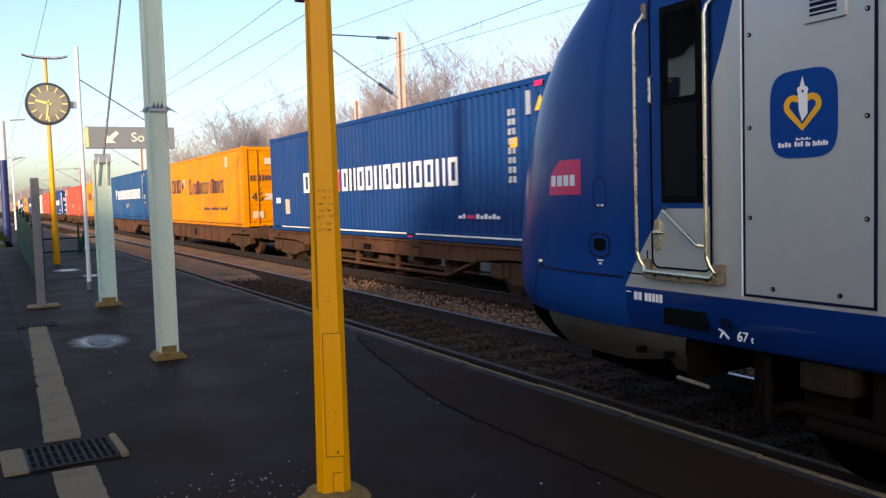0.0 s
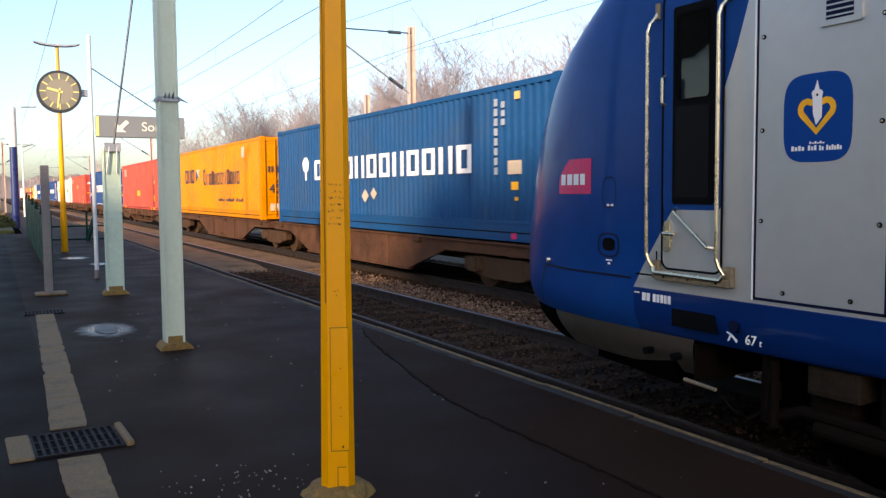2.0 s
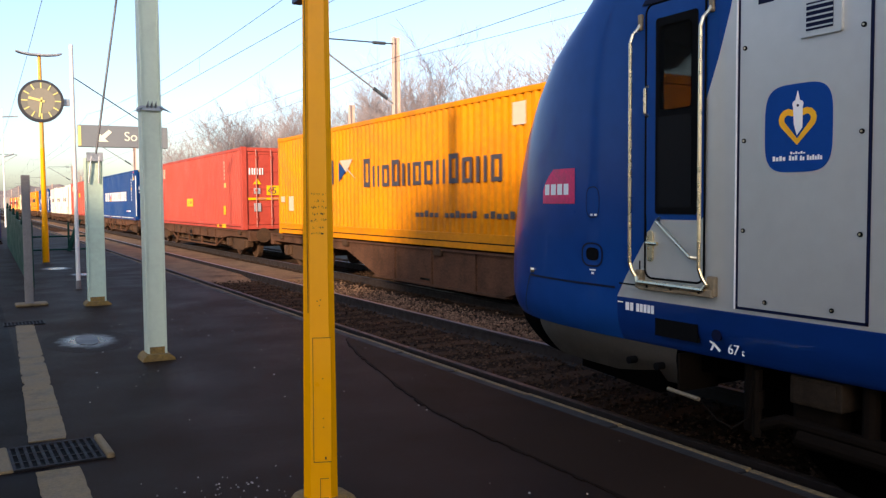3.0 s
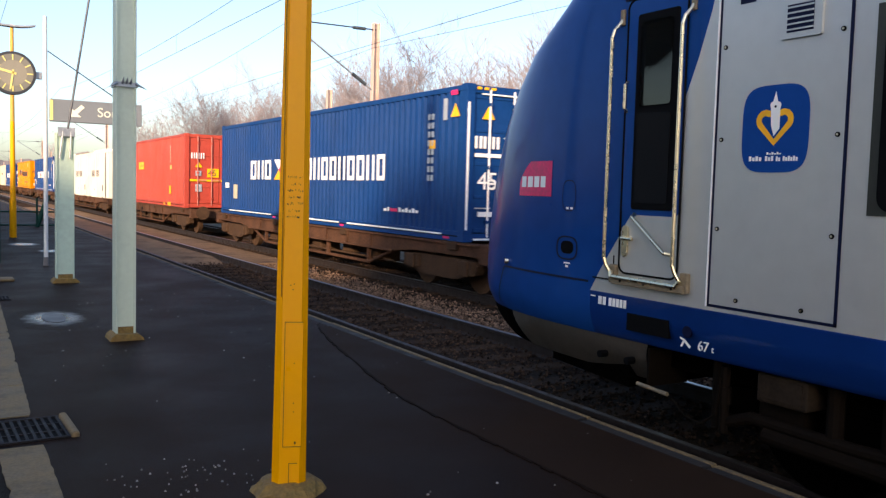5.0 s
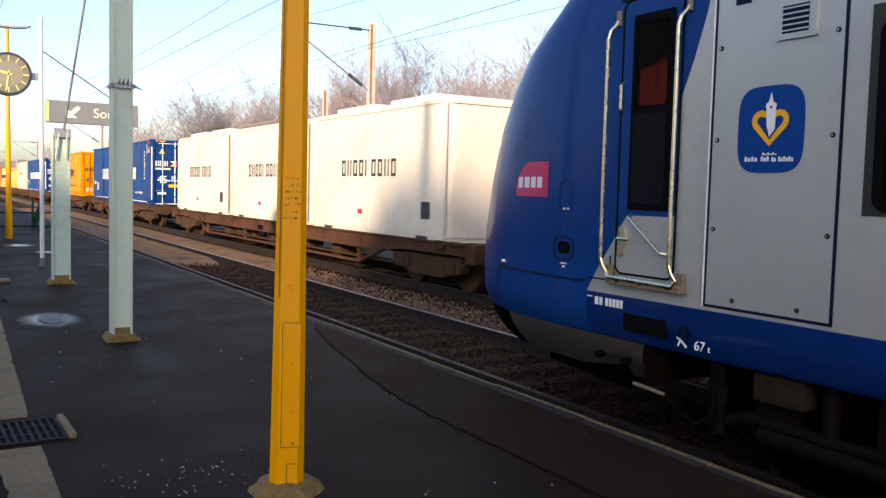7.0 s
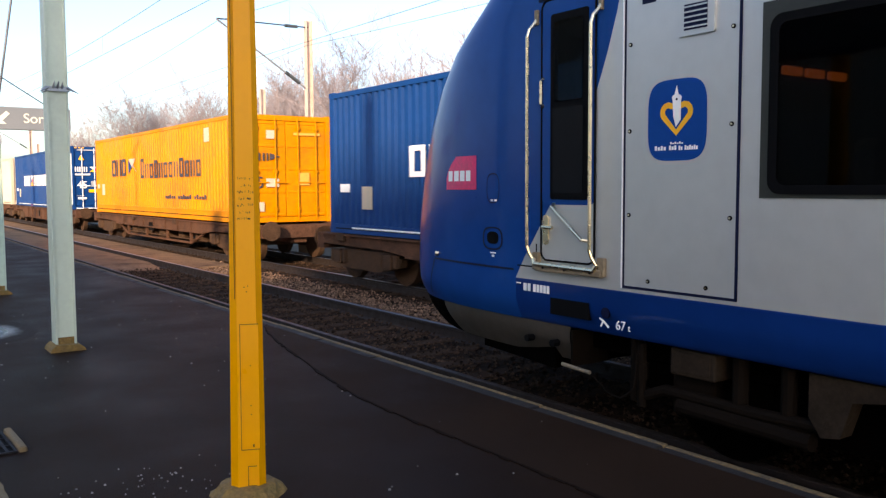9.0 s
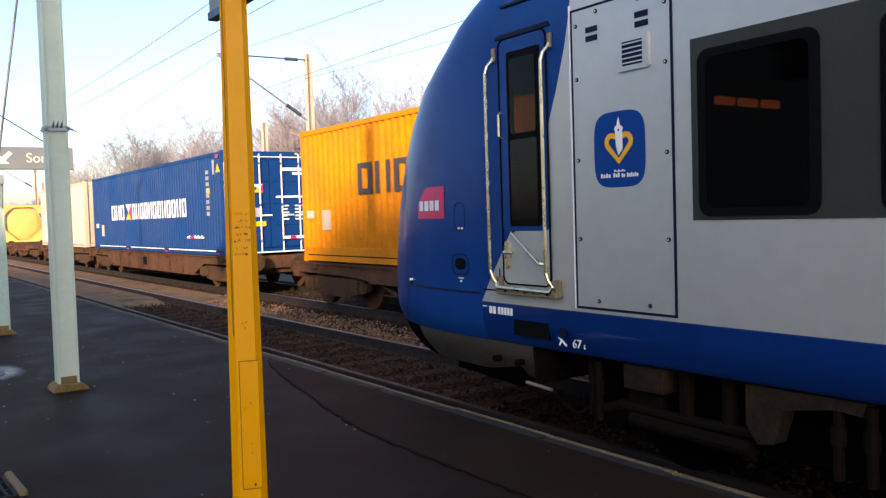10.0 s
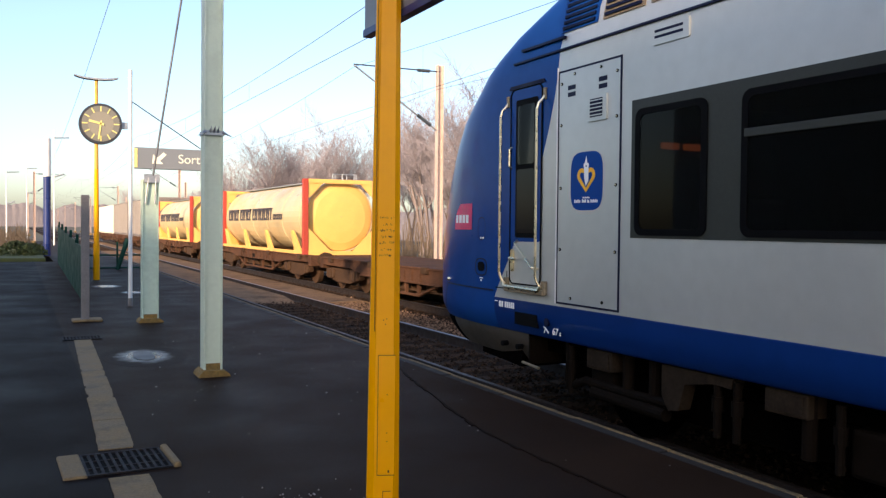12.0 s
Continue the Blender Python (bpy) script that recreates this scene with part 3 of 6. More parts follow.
        part("rail_bracket", boxed(S - 0.02, S + 0.001, y - 0.038, y - 0.003, 2.47 + Z, 2.57 + Z, bevel=0.006), FRAMEMETAL, r)
    step = part("door_step", bent(bmesh.new(), [(S - 0.045, 4.20, 0.9 + Z), (S - 0.055, 4.18, 0.87 + Z), (S - 0.055, 3.63, 0.862 + Z), (S - 0.045, 3.605, 0.9 + Z)], 0.015), CHROME, t)
    part("step_plate", boxed(S - 0.05, S, 3.575, 4.19, 0.82 + Z, 0.868 + Z, bevel=0.008), FRAMEMETAL, step, "worn step plate")
    for y in (3.59, 4.2):
        part("step_bracket", boxed(S - 0.035, S + 0.001, y - 0.03, y + 0.03, 0.825 + Z, 0.945 + Z, bevel=0.008), FRAMEMETAL, step, "worn brown rail foot")
    for y in (3.66, 3.89, 4.1):
        part("step_bolt", rod(bmesh.new(), (S - 0.056, y, 0.846 + Z), (S - 0.049, y, 0.846 + Z), 0.008, n=8), TSEAL, step)
    # equipment panel with grooves, screws, grilles
    panel = part("equipment_panel", prism(bmesh.new(), rounded(2.625, 3.415, 0.785 + Z, 2.655 + Z, 0.01), 0, S - 0.004, S + 0.01), TGREY, t, "grey screwed equipment panel")
    for y0, y1, z0, z1 in ((2.612, 2.628, 0.775, 2.665), (3.412, 3.426, 0.775, 2.665), (2.612, 3.426, 0.772, 0.788), (2.612, 3.426, 2.652, 2.668)):
        part("panel_gap", boxed(S - 0.006, S + 0.002, y0, y1, z0 + Z, z1 + Z), NAVY, panel)
    part("panel_trim", boxed(S - 0.012, S, 3.428, 3.436, 0.772 + Z, 2.70 + Z), LOGOWHITE, panel, "pale corner trim")
    for y, z in [(y, z) for y in (2.663, 3.378) for z in (1.217, 1.716, 2.225, 2.56)] + [(2.811, 0.828), (3.224, 0.828), (2.86, 2.62), (3.2, 2.62)]:
        cup = part("screw", rod(bmesh.new(), (S - 0.010, y, z + Z), (S, y, z + Z), 0.013, n=10), TSEAL, panel)
        part("screw_head", rod(bmesh.new(), (S - 0.013, y, z + Z), (S - 0.0101, y, z + Z), 0.006, n=8), CHROME, cup)
    vent = part("vent", prism(bmesh.new(), rounded(2.775, 3.02, 2.215 + Z, 2.415 + Z, 0.012), 0, S - 0.02, S), TGREY, panel, "small louvred grille")
    part("vent_opening", boxed(S - 0.023, S - 0.012, 2.82, 2.975, 2.245 + Z, 2.385 + Z), NAVY, vent)
    for k in range(5):
        part("louvre", boxed(S - 0.027, S - 0.018, 2.82, 2.975, 2.255 + 0.028 * k + Z, 2.263 + 0.028 * k + Z), TGREY, vent)
    for yc, zc in ((3.24, 2.49), (2.835, 2.50)):
        for k in range(2):
            part("slot", boxed(S - 0.008, S + 0.001, yc - 0.05, yc + 0.05, zc - 0.045 + 0.055 * k + Z, zc - 0.01 + 0.055 * k + Z), NAVY, panel)
    # regional emblem: a rounded blue field with a heart and a tower
    EY, EZ = 3.03, 1.761 + Z
    em = part("emblem", prism(bmesh.new(), [(EY + 0.2065 * math.copysign(abs(math.cos(a)) ** 0.5, math.cos(a)), EZ + 0.229 * math.copysign(abs(math.sin(a)) ** 0.5, math.sin(a))) for a in (2 * math.pi * k / 48 for k in range(48))], 0, S - 0.007, S - 0.002), LOGOBLUE, panel, "blue rounded emblem with yellow heart and white tower")
    # the middle line of the open heart, from one lobe's end to the other's
    left = [(0.022, 0.078)] + [(0.057 + 0.042 * math.cos(radians(a)), 0.046 + 0.040 * math.sin(radians(a))) for a in (125, 90, 60, 30, 5, -20, -38)] + [(0.0, -0.072)]
    loop = left + [(-y, z) for y, z in left[-2::-1]]
    width = 0.0165
    inner, outer = [], []
    for i, (u, v) in enumerate(loop):
        p0, p1 = loop[max(0, i - 1)], loop[min(len(loop) - 1, i + 1)]
        dx, dz = p1[0] - p0[0], p1[1] - p0[1]
        ln = math.hypot(dx, dz)
        outer.append((EY + u - dz / ln * width, EZ + v + dx / ln * width))
        inner.append((EY + u + dz / ln * width, EZ + v - dx / ln * width))
    hb = bmesh.new()
    v4 = [[hb.verts.new((x, y, z)) for y, z in line] for line in (outer, inner) for x in (S - 0.0095, S - 0.0072)]
    for i in range(len(loop) - 1):
        for p, q in ((0, 2), (3, 1), (1, 0), (2, 3)):
            hb.faces.new((v4[p][i], v4[p][i + 1], v4[q][i + 1], v4[q][i]))
    part("emblem_heart", hb, LOGOYELLOW, em)
    tower = part("emblem_tower", prism(bmesh.new(), [(EY + u, EZ + v) for u, v in ((0.0, -0.038), (-0.033, 0.0), (-0.033, 0.105), (-0.038, 0.125), (-0.030, 0.137), (-0.016, 0.142), (-0.003, 0.192), (0.012, 0.142), (0.024, 0.137), (0.030, 0.125), (0.024, 0.105), (0.019, 0.02))], 0, S - 0.012, S - 0.0097), LOGOWHITE, em)
    part("tower_clock", rod(bmesh.new(), (S - 0.0135, EY - 0.005, EZ + 0.115), (S - 0.0121, EY - 0.005, EZ + 0.115), 0.007, n=10), NAVY, tower)
    for y0, y1, z0, z1, n in ((0.04, -0.054, -0.135, -0.122, 6), (0.152, 0.066, -0.168, -0.142, 4), (0.048, -0.008, -0.168, -0.142, 3), (-0.02, -0.05, -0.17, -0.145, 2), (-0.062, -0.155, -0.17, -0.144, 6)):
        step_y = (y0 - y1) / n
        for k in range(n):
            part("emblem_caption", boxed(S - 0.009, S - 0.0072, EY + y0 - k * step_y, EY + y0 - (k + 0.72) * step_y, EZ + z0, EZ + z1 - 0.006 * (k % 2)), LOGOWHITE, em)
    # red operator's badge on the nose's flank
    def nose_patch(z0, z1, y0, y1, out, cut=0.0, n=8):
        rows = []
        for j in range(n + 1):
            z = z0 + (z1 - z0) * j / n
            ya, yb = y0, y1 - cut * max(0.0, (z - z0) / (z1 - z0) - 0.35) ** 1.6
            rows.append([nose_at(z, side_y_angle(z, ya + (yb - ya) * i / n), out) for i in range(n + 1)])
        return grid_mesh(rows)
    badge = part("badge", nose_patch(1.37, 1.625, 4.91, 5.37, 0.004, 0.32), LOGORED, t, "crimson operator's badge")
    for y0, y1 in ((5.26, 5.33), (5.16, 5.235), (5.07, 5.14), (4.985, 5.05)):
        part("badge_mark", nose_patch(1.435, 1.515, y0, y1, 0.007, n=3), LOGOWHITE, badge)
    # nose details
    def nose_oval(zc, yc, rz, ry, out, hole=0.0, n=28):
        rings = []
        for f in (hole, (1 + hole) / 2, 1.0):
            ring = []
            for k in range(n + 1):
                a = 2 * math.pi * k / n
                z = zc + rz * f * math.copysign(abs(math.sin(a)) ** 0.7, math.sin(a))
                ring.append(nose_at(z, side_y_angle(z, yc + ry * f * math.copysign(abs(math.cos(a)) ** 0.7, math.cos(a))), out))
            rings.append(ring)
        return grid_mesh(rings)
    flap = part("socket_flap", nose_oval(1.015, 4.705, 0.085, 0.12, 0.0035, 0.86), NAVY, nose, "dark oval flap edge")
    part("socket", nose_oval(1.02, 4.70, 0.045, 0.07, 0.005, 0.01), TSEAL, flap, "dark socket")
    part("hatch_gap", nose_oval(1.38, 4.70, 0.11, 0.075, 0.0035, 0.93), NAVY, nose)
    for y0, y1 in ((4.65, 4.68), (4.695, 4.725)):
        part("small_mark", nose_patch(1.285, 1.30, y0, y1, 0.005, n=3), LOGOWHITE, nose)
    for z0, z1, y0, y1 in ((0.905, 0.915, 4.66, 4.73), (0.88, 0.895, 4.68, 4.71)):
        part("small_mark", nose_patch(z0, z1, y0, y1, 0.005, n=3), LOGOWHITE, nose)
    part("nose_seam", nose_patch(0.80, 0.815, 4.46, 5.6, 0.003, n=24), NAVY, nose)
    part("nose_seam", grid_mesh([[nose_at(z, side_y_angle(z, 5.6 + 0.55 * (0.80 - z) + o), 0.003) for o in (0, 0.02)] for z in (0.80, 0.74, 0.68, 0.62, 0.56, 0.5)]), NAVY, nose)
    part("nose_eye", rod(bmesh.new(), Vector(nose_at(0.85, side_y_angle(0.85, 5.55), -0.01)), Vector(nose_at(0.85, side_y_angle(0.85, 5.55), 0.02)), 0.022), CHROME, nose)
    wind = grid_mesh([[nose_at(z, a, 0.006) for a in np.linspace(48, 132, 24)] for z in np.linspace(1.85, 3.0, 12)])
    part("windscreen", wind, CLEAR, t, "tinted cab windscreen", smooth=True).visible_shadow = False
    part("gutter", boxed(S - 0.02, S + 0.05, back, 4.12, 2.832 + Z, 2.848 + Z), NAVY, t)
    part("gutter", boxed(S - 0.012, S + 0.06, 3.35, 4.0, 2.93 + Z, 2.95 + Z), NAVY, t)
    # roof grilles over the cab end
    for k in range(3):
        y0 = 3.42 - 0.55 * k
        g = part("roof_grille", prism(bmesh.new(), [(-1.40, 2.98 + Z), (-1.375, 2.98 + Z), (-1.29, 3.30 + Z), (-1.33, 3.30 + Z)], 1, y0 - 0.48, y0), TBLUE if k == 0 else FRAMEMETAL, t, "louvred roof grille")
        for j in range(6):
            part("louvre", boxed(-1.41 + 0.012 * j, -1.36 + 0.012 * j, y0 - 0.45, y0 - 0.03, 3.0 + 0.048 * j + Z, 3.022 + 0.048 * j + Z), NAVY, g)
    sv = part("side_vent", prism(bmesh.new(), rounded(1.915, 2.275, 2.665 + Z, 2.805 + Z, 0.012), 0, S - 0.012, S), TGREY, t)
    for z in (2.71, 2.75):
        part("slot", boxed(S - 0.015, S - 0.008, 1.97, 2.25, z + Z, z + 0.018 + Z), NAVY, sv)
    # window band with panes
    wb = part("window_band", shape(lambda m: box(m, S - 0.006, S + 0.01, back + 1, 2.49, 1.325 + Z, 1.385 + Z), lambda m: box(m, S - 0.006, S + 0.01, back + 1, 2.49, 2.205 + Z, 2.315 + Z),
                                     lambda m: box(m, S - 0.006, S + 0.01, 2.395, 2.49, 1.385 + Z, 2.205 + Z), lambda m: box(m, S - 0.006, S + 0.01, 1.395, 1.78, 1.385 + Z, 2.205 + Z),
                                     lambda m: box(m, S - 0.006, S + 0.01, -0.525, -0.23, 1.385 + Z, 2.205 + Z), lambda m: box(m, S - 0.006, S + 0.01, back + 1, -2.15, 1.385 + Z, 2.205 + Z)), TDARK, t, "dark grey window band")
    # the saloon seen through the tinted panes, its lining coloured dark as unlit
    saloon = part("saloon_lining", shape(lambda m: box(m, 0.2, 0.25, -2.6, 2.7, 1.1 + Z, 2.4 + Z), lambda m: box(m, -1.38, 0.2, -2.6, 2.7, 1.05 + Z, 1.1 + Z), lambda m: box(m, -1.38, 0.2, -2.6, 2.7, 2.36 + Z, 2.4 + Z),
                                           lambda m: box(m, -1.38, 0.2, 2.65, 2.7, 1.1 + Z, 2.36 + Z), lambda m: box(m, -1.38, 0.2, -2.6, -2.55, 1.1 + Z, 2.36 + Z)), INNER, t, "lining coloured dark for the unlit saloon")
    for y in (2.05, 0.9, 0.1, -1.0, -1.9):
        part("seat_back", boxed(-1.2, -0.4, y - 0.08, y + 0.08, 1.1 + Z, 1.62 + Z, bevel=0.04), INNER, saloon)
    for x in (-0.93, -0.71, -0.48):
        part("cabin_lamp", boxed(x - 0.085, x + 0.085, 2.615, 2.65, 2.0 + Z, 2.05 + Z, bevel=0.012), LAMPGLOW, saloon, "dim orange cabin lamp")
    y1 = 2.44
    for k in range(12):
        ln = 0.71 if k == 0 else 1.72
        fr = part("window_frame", ring_prism(rounded(y1 - ln, y1, 1.345 + Z, 2.245 + Z, 0.07), rounded(y1 - ln + 0.055, y1 - 0.05, 1.39 + Z, 2.2 + Z, 0.05), S - 0.016, S - 0.004), TSEAL, wb)
        pane = part("window_pane", prism(bmesh.new(), rounded(y1 - ln + 0.05, y1 - 0.045, 1.385 + Z, 2.205 + Z, 0.05), 0, S - 0.012, S - 0.005), CLEAR if k < 3 else TGLASS, fr, "dark tinted glass")
        pane.visible_shadow = False
        if k:
            part("window_bar", boxed(S - 0.026, S - 0.015, y1 - ln + 0.03, y1 - 0.03, 1.955 + Z, 2.005 + Z, bevel=0.004), TDARK, fr)
        y1 -= ln + (0.29 if k == 0 else 0.2)
    # markings on the band; the running number as bars
    for y0, y1 in ((4.318, 4.352), (4.278, 4.308), (4.222, 4.25), (4.188, 4.214), (4.154, 4.18), (4.12, 4.146), (4.086, 4.112)):
        part("number_bar", boxed(S - 0.004, S - 0.002, y0, y1, 0.667 + Z, 0.72 + Z), LOGOWHITE, band)
    part("number_bar", boxed(S - 0.004, S - 0.002, 4.38, 4.43, 0.712 + Z, 0.72 + Z), LOGOWHITE, band)
    letter_part("weight_mark", "67", 0.082, LOGOWHITE, band, Matrix.Translation((band_x(0.565) - 0.004, 3.492, 0.505 + Z)) @ Matrix.Rotation(radians(-90), 4, "Z"))
    letter_part("weight_mark", "t", 0.055, LOGOWHITE, band, Matrix.Translation((band_x(0.565) - 0.004, 3.39, 0.507 + Z)) @ Matrix.Rotation(radians(-90), 4, "Z"))
    part("brake_mark", prism(bmesh.new(), [(3.545, 0.515 + Z), (3.595, 0.552 + Z), (3.63, 0.562 + Z), (3.63, 0.552 + Z), (3.607, 0.543 + Z), (3.625, 0.505 + Z), (3.612, 0.505 + Z), (3.595, 0.535 + Z), (3.555, 0.503 + Z)], 0, band_x(0.565) - 0.005, band_x(0.565) - 0.002), LOGOWHITE, band)
    part("step_recess", boxed(S - 0.003, S + 0.03, 3.715, 4.075, 0.535 + Z, 0.645 + Z), TSEAL, band)
    part("tail_socket", rod(bmesh.new(), (S - 0.005, 3.568, 0.60 + Z), (S + 0.01, 3.568, 0.60 + Z), 0.035, n=14), NAVY, band)
    # running gear
    rows = []
    for k in range(7):
        z, inset = 0.46 - 0.045 * k, -0.03 - 0.16 * (k / 6) ** 1.6
        w = half_width(0.5) + inset
        edge = [(-w, y, z + Z) for y in (3.95 + 0.02 * k, 4.2)]
        pts = [nose_at(0.5, a, inset) for a in arc]
        rows.append(edge + [(x, y, z + Z) for x, y, _ in pts] + [(-x, y, c) for x, y, c in edge[::-1]])
    chin = part("chin_plate", grid_mesh([r[:13] for r in rows]), CHIN, t, "dull grey curved plate under the nose", smooth=True)
    # same plate carried forward, coloured black for the shade under the nose
    part("chin_apron", grid_mesh([r[12:] for r in rows]), UNDER, t, "front of the chin plate, blackened as shaded", smooth=True)
    # end face coloured dark so it sinks into that shade
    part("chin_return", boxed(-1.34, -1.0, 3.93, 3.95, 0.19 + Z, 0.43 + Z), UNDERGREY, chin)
    for y in (4.12, 4.38):
        part("bolt_hole", rod(bmesh.new(), (-1.36, y, 0.32 + Z), (-1.30, y, 0.32 + Z), 0.025, n=10), TSEAL, chin)
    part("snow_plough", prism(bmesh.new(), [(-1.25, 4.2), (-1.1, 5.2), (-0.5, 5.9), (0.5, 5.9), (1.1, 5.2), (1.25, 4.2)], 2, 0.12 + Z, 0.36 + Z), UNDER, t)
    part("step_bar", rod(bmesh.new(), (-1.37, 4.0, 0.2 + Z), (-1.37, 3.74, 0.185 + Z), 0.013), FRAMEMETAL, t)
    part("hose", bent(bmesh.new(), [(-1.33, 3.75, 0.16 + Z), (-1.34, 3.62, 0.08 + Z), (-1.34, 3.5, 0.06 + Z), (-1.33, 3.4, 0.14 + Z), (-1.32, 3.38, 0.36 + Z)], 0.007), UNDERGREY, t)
    # added block, not a seen part: stops light from the far side
    part("gear_case", boxed(-0.6, 0.6, back, 3.3, -0.12 + Z, 0.3 + Z, bevel=0.03), UNDER, t, "unseen black block keeping light from under the train")
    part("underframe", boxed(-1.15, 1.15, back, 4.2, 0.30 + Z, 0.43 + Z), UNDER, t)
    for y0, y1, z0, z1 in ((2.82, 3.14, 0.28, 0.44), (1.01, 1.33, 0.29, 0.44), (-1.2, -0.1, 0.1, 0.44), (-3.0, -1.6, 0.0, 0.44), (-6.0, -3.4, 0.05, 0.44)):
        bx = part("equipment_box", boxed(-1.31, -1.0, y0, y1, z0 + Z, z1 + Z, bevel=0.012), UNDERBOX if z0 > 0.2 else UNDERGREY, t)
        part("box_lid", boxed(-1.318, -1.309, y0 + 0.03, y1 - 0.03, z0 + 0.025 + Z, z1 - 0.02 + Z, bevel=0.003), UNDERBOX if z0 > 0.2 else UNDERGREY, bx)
    part("box_gusset", prism(bmesh.new(), [(2.25, 0.44 + Z), (2.25, 0.22 + Z), (2.18, 0.12 + Z), (2.08, 0.14 + Z), (2.02, 0.33 + Z), (1.75, 0.38 + Z), (1.6, 0.37 + Z), (1.58, 0.44 + Z)], 0, -1.31, -1.2), UNDERBOX, t, "curved grimy bracket")
    for y in (1.74, 1.57, 0.81, 3.38):
        part("hanger", shape(lambda m: rod(m, (-1.28, y, 0.03 + Z), (-1.28, y, 0.42 + Z), 0.028, n=10), lambda m: rod(m, (-1.28, y, 0.2 + Z), (-1.28, y, 0.3 + Z), 0.04, n=10)), UNDERGREY, t)
    part("pipe", bent(bmesh.new(), [(-1.26, 3.36, 0.1 + Z), (-1.26, 3.2, 0.16 + Z), (-1.26, 2.6, 0.15 + Z), (-1.26, 2.2, 0.16 + Z)], 0.035, 10), UNDERGREY, t, "grimy brown pipe")
    for yb in (1.85, -15.0):
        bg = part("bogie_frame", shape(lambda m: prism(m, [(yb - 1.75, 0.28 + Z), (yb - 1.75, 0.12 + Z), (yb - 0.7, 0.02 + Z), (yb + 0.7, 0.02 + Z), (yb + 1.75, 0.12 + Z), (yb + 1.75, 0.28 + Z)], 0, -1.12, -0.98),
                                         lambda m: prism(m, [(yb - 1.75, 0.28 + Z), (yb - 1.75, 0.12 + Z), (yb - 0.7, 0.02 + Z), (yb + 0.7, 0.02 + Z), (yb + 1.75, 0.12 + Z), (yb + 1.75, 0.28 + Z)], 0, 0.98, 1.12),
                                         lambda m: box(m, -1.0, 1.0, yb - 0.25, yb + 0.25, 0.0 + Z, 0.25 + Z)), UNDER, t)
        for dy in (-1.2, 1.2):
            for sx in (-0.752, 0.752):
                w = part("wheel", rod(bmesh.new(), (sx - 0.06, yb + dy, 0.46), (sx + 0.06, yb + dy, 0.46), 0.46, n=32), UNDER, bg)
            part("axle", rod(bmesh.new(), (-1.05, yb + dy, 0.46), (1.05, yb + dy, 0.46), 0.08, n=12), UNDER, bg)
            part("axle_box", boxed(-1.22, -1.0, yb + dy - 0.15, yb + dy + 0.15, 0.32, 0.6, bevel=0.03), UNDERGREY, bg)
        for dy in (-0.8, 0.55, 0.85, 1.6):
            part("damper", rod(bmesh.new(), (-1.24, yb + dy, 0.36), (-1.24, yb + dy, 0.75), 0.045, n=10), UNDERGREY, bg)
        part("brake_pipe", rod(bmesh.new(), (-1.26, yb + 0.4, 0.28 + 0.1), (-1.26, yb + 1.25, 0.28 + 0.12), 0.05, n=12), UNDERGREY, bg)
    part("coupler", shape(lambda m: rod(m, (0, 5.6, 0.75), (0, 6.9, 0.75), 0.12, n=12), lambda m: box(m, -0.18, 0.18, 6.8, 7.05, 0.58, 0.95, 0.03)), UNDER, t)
    return t


# ---------------- the container train ----------------
SPEED = 17.0
MOVING = []            # things of the container train and their first places


def corrugated(L, H, z0, x, inset, pitch=0.212):
    """A trapezoidal sheet in the plane x, from 0.16 to L - 0.16."""
    bm = bmesh.new()
    ys, n = [], int((L - 0.32) / pitch)
    p = (L - 0.32) / n
    for k in range(n):
        y = 0.16 + k * p
        ys += [(y, 0), (y + 0.36 * p, 0), (y + 0.49 * p, 1), (y + 0.87 * p, 1)]
    ys.append((L - 0.16, 0))
    lo = [bm.verts.new((x + inset * d, y, z0)) for y, d in ys]
    hi = [bm.verts.new((x + inset * d, y, H)) for y, d in ys]
    for i in range(len(ys) - 1):
        bm.faces.new((lo[i], lo[i + 1], hi[i + 1], hi[i]))
    return bm


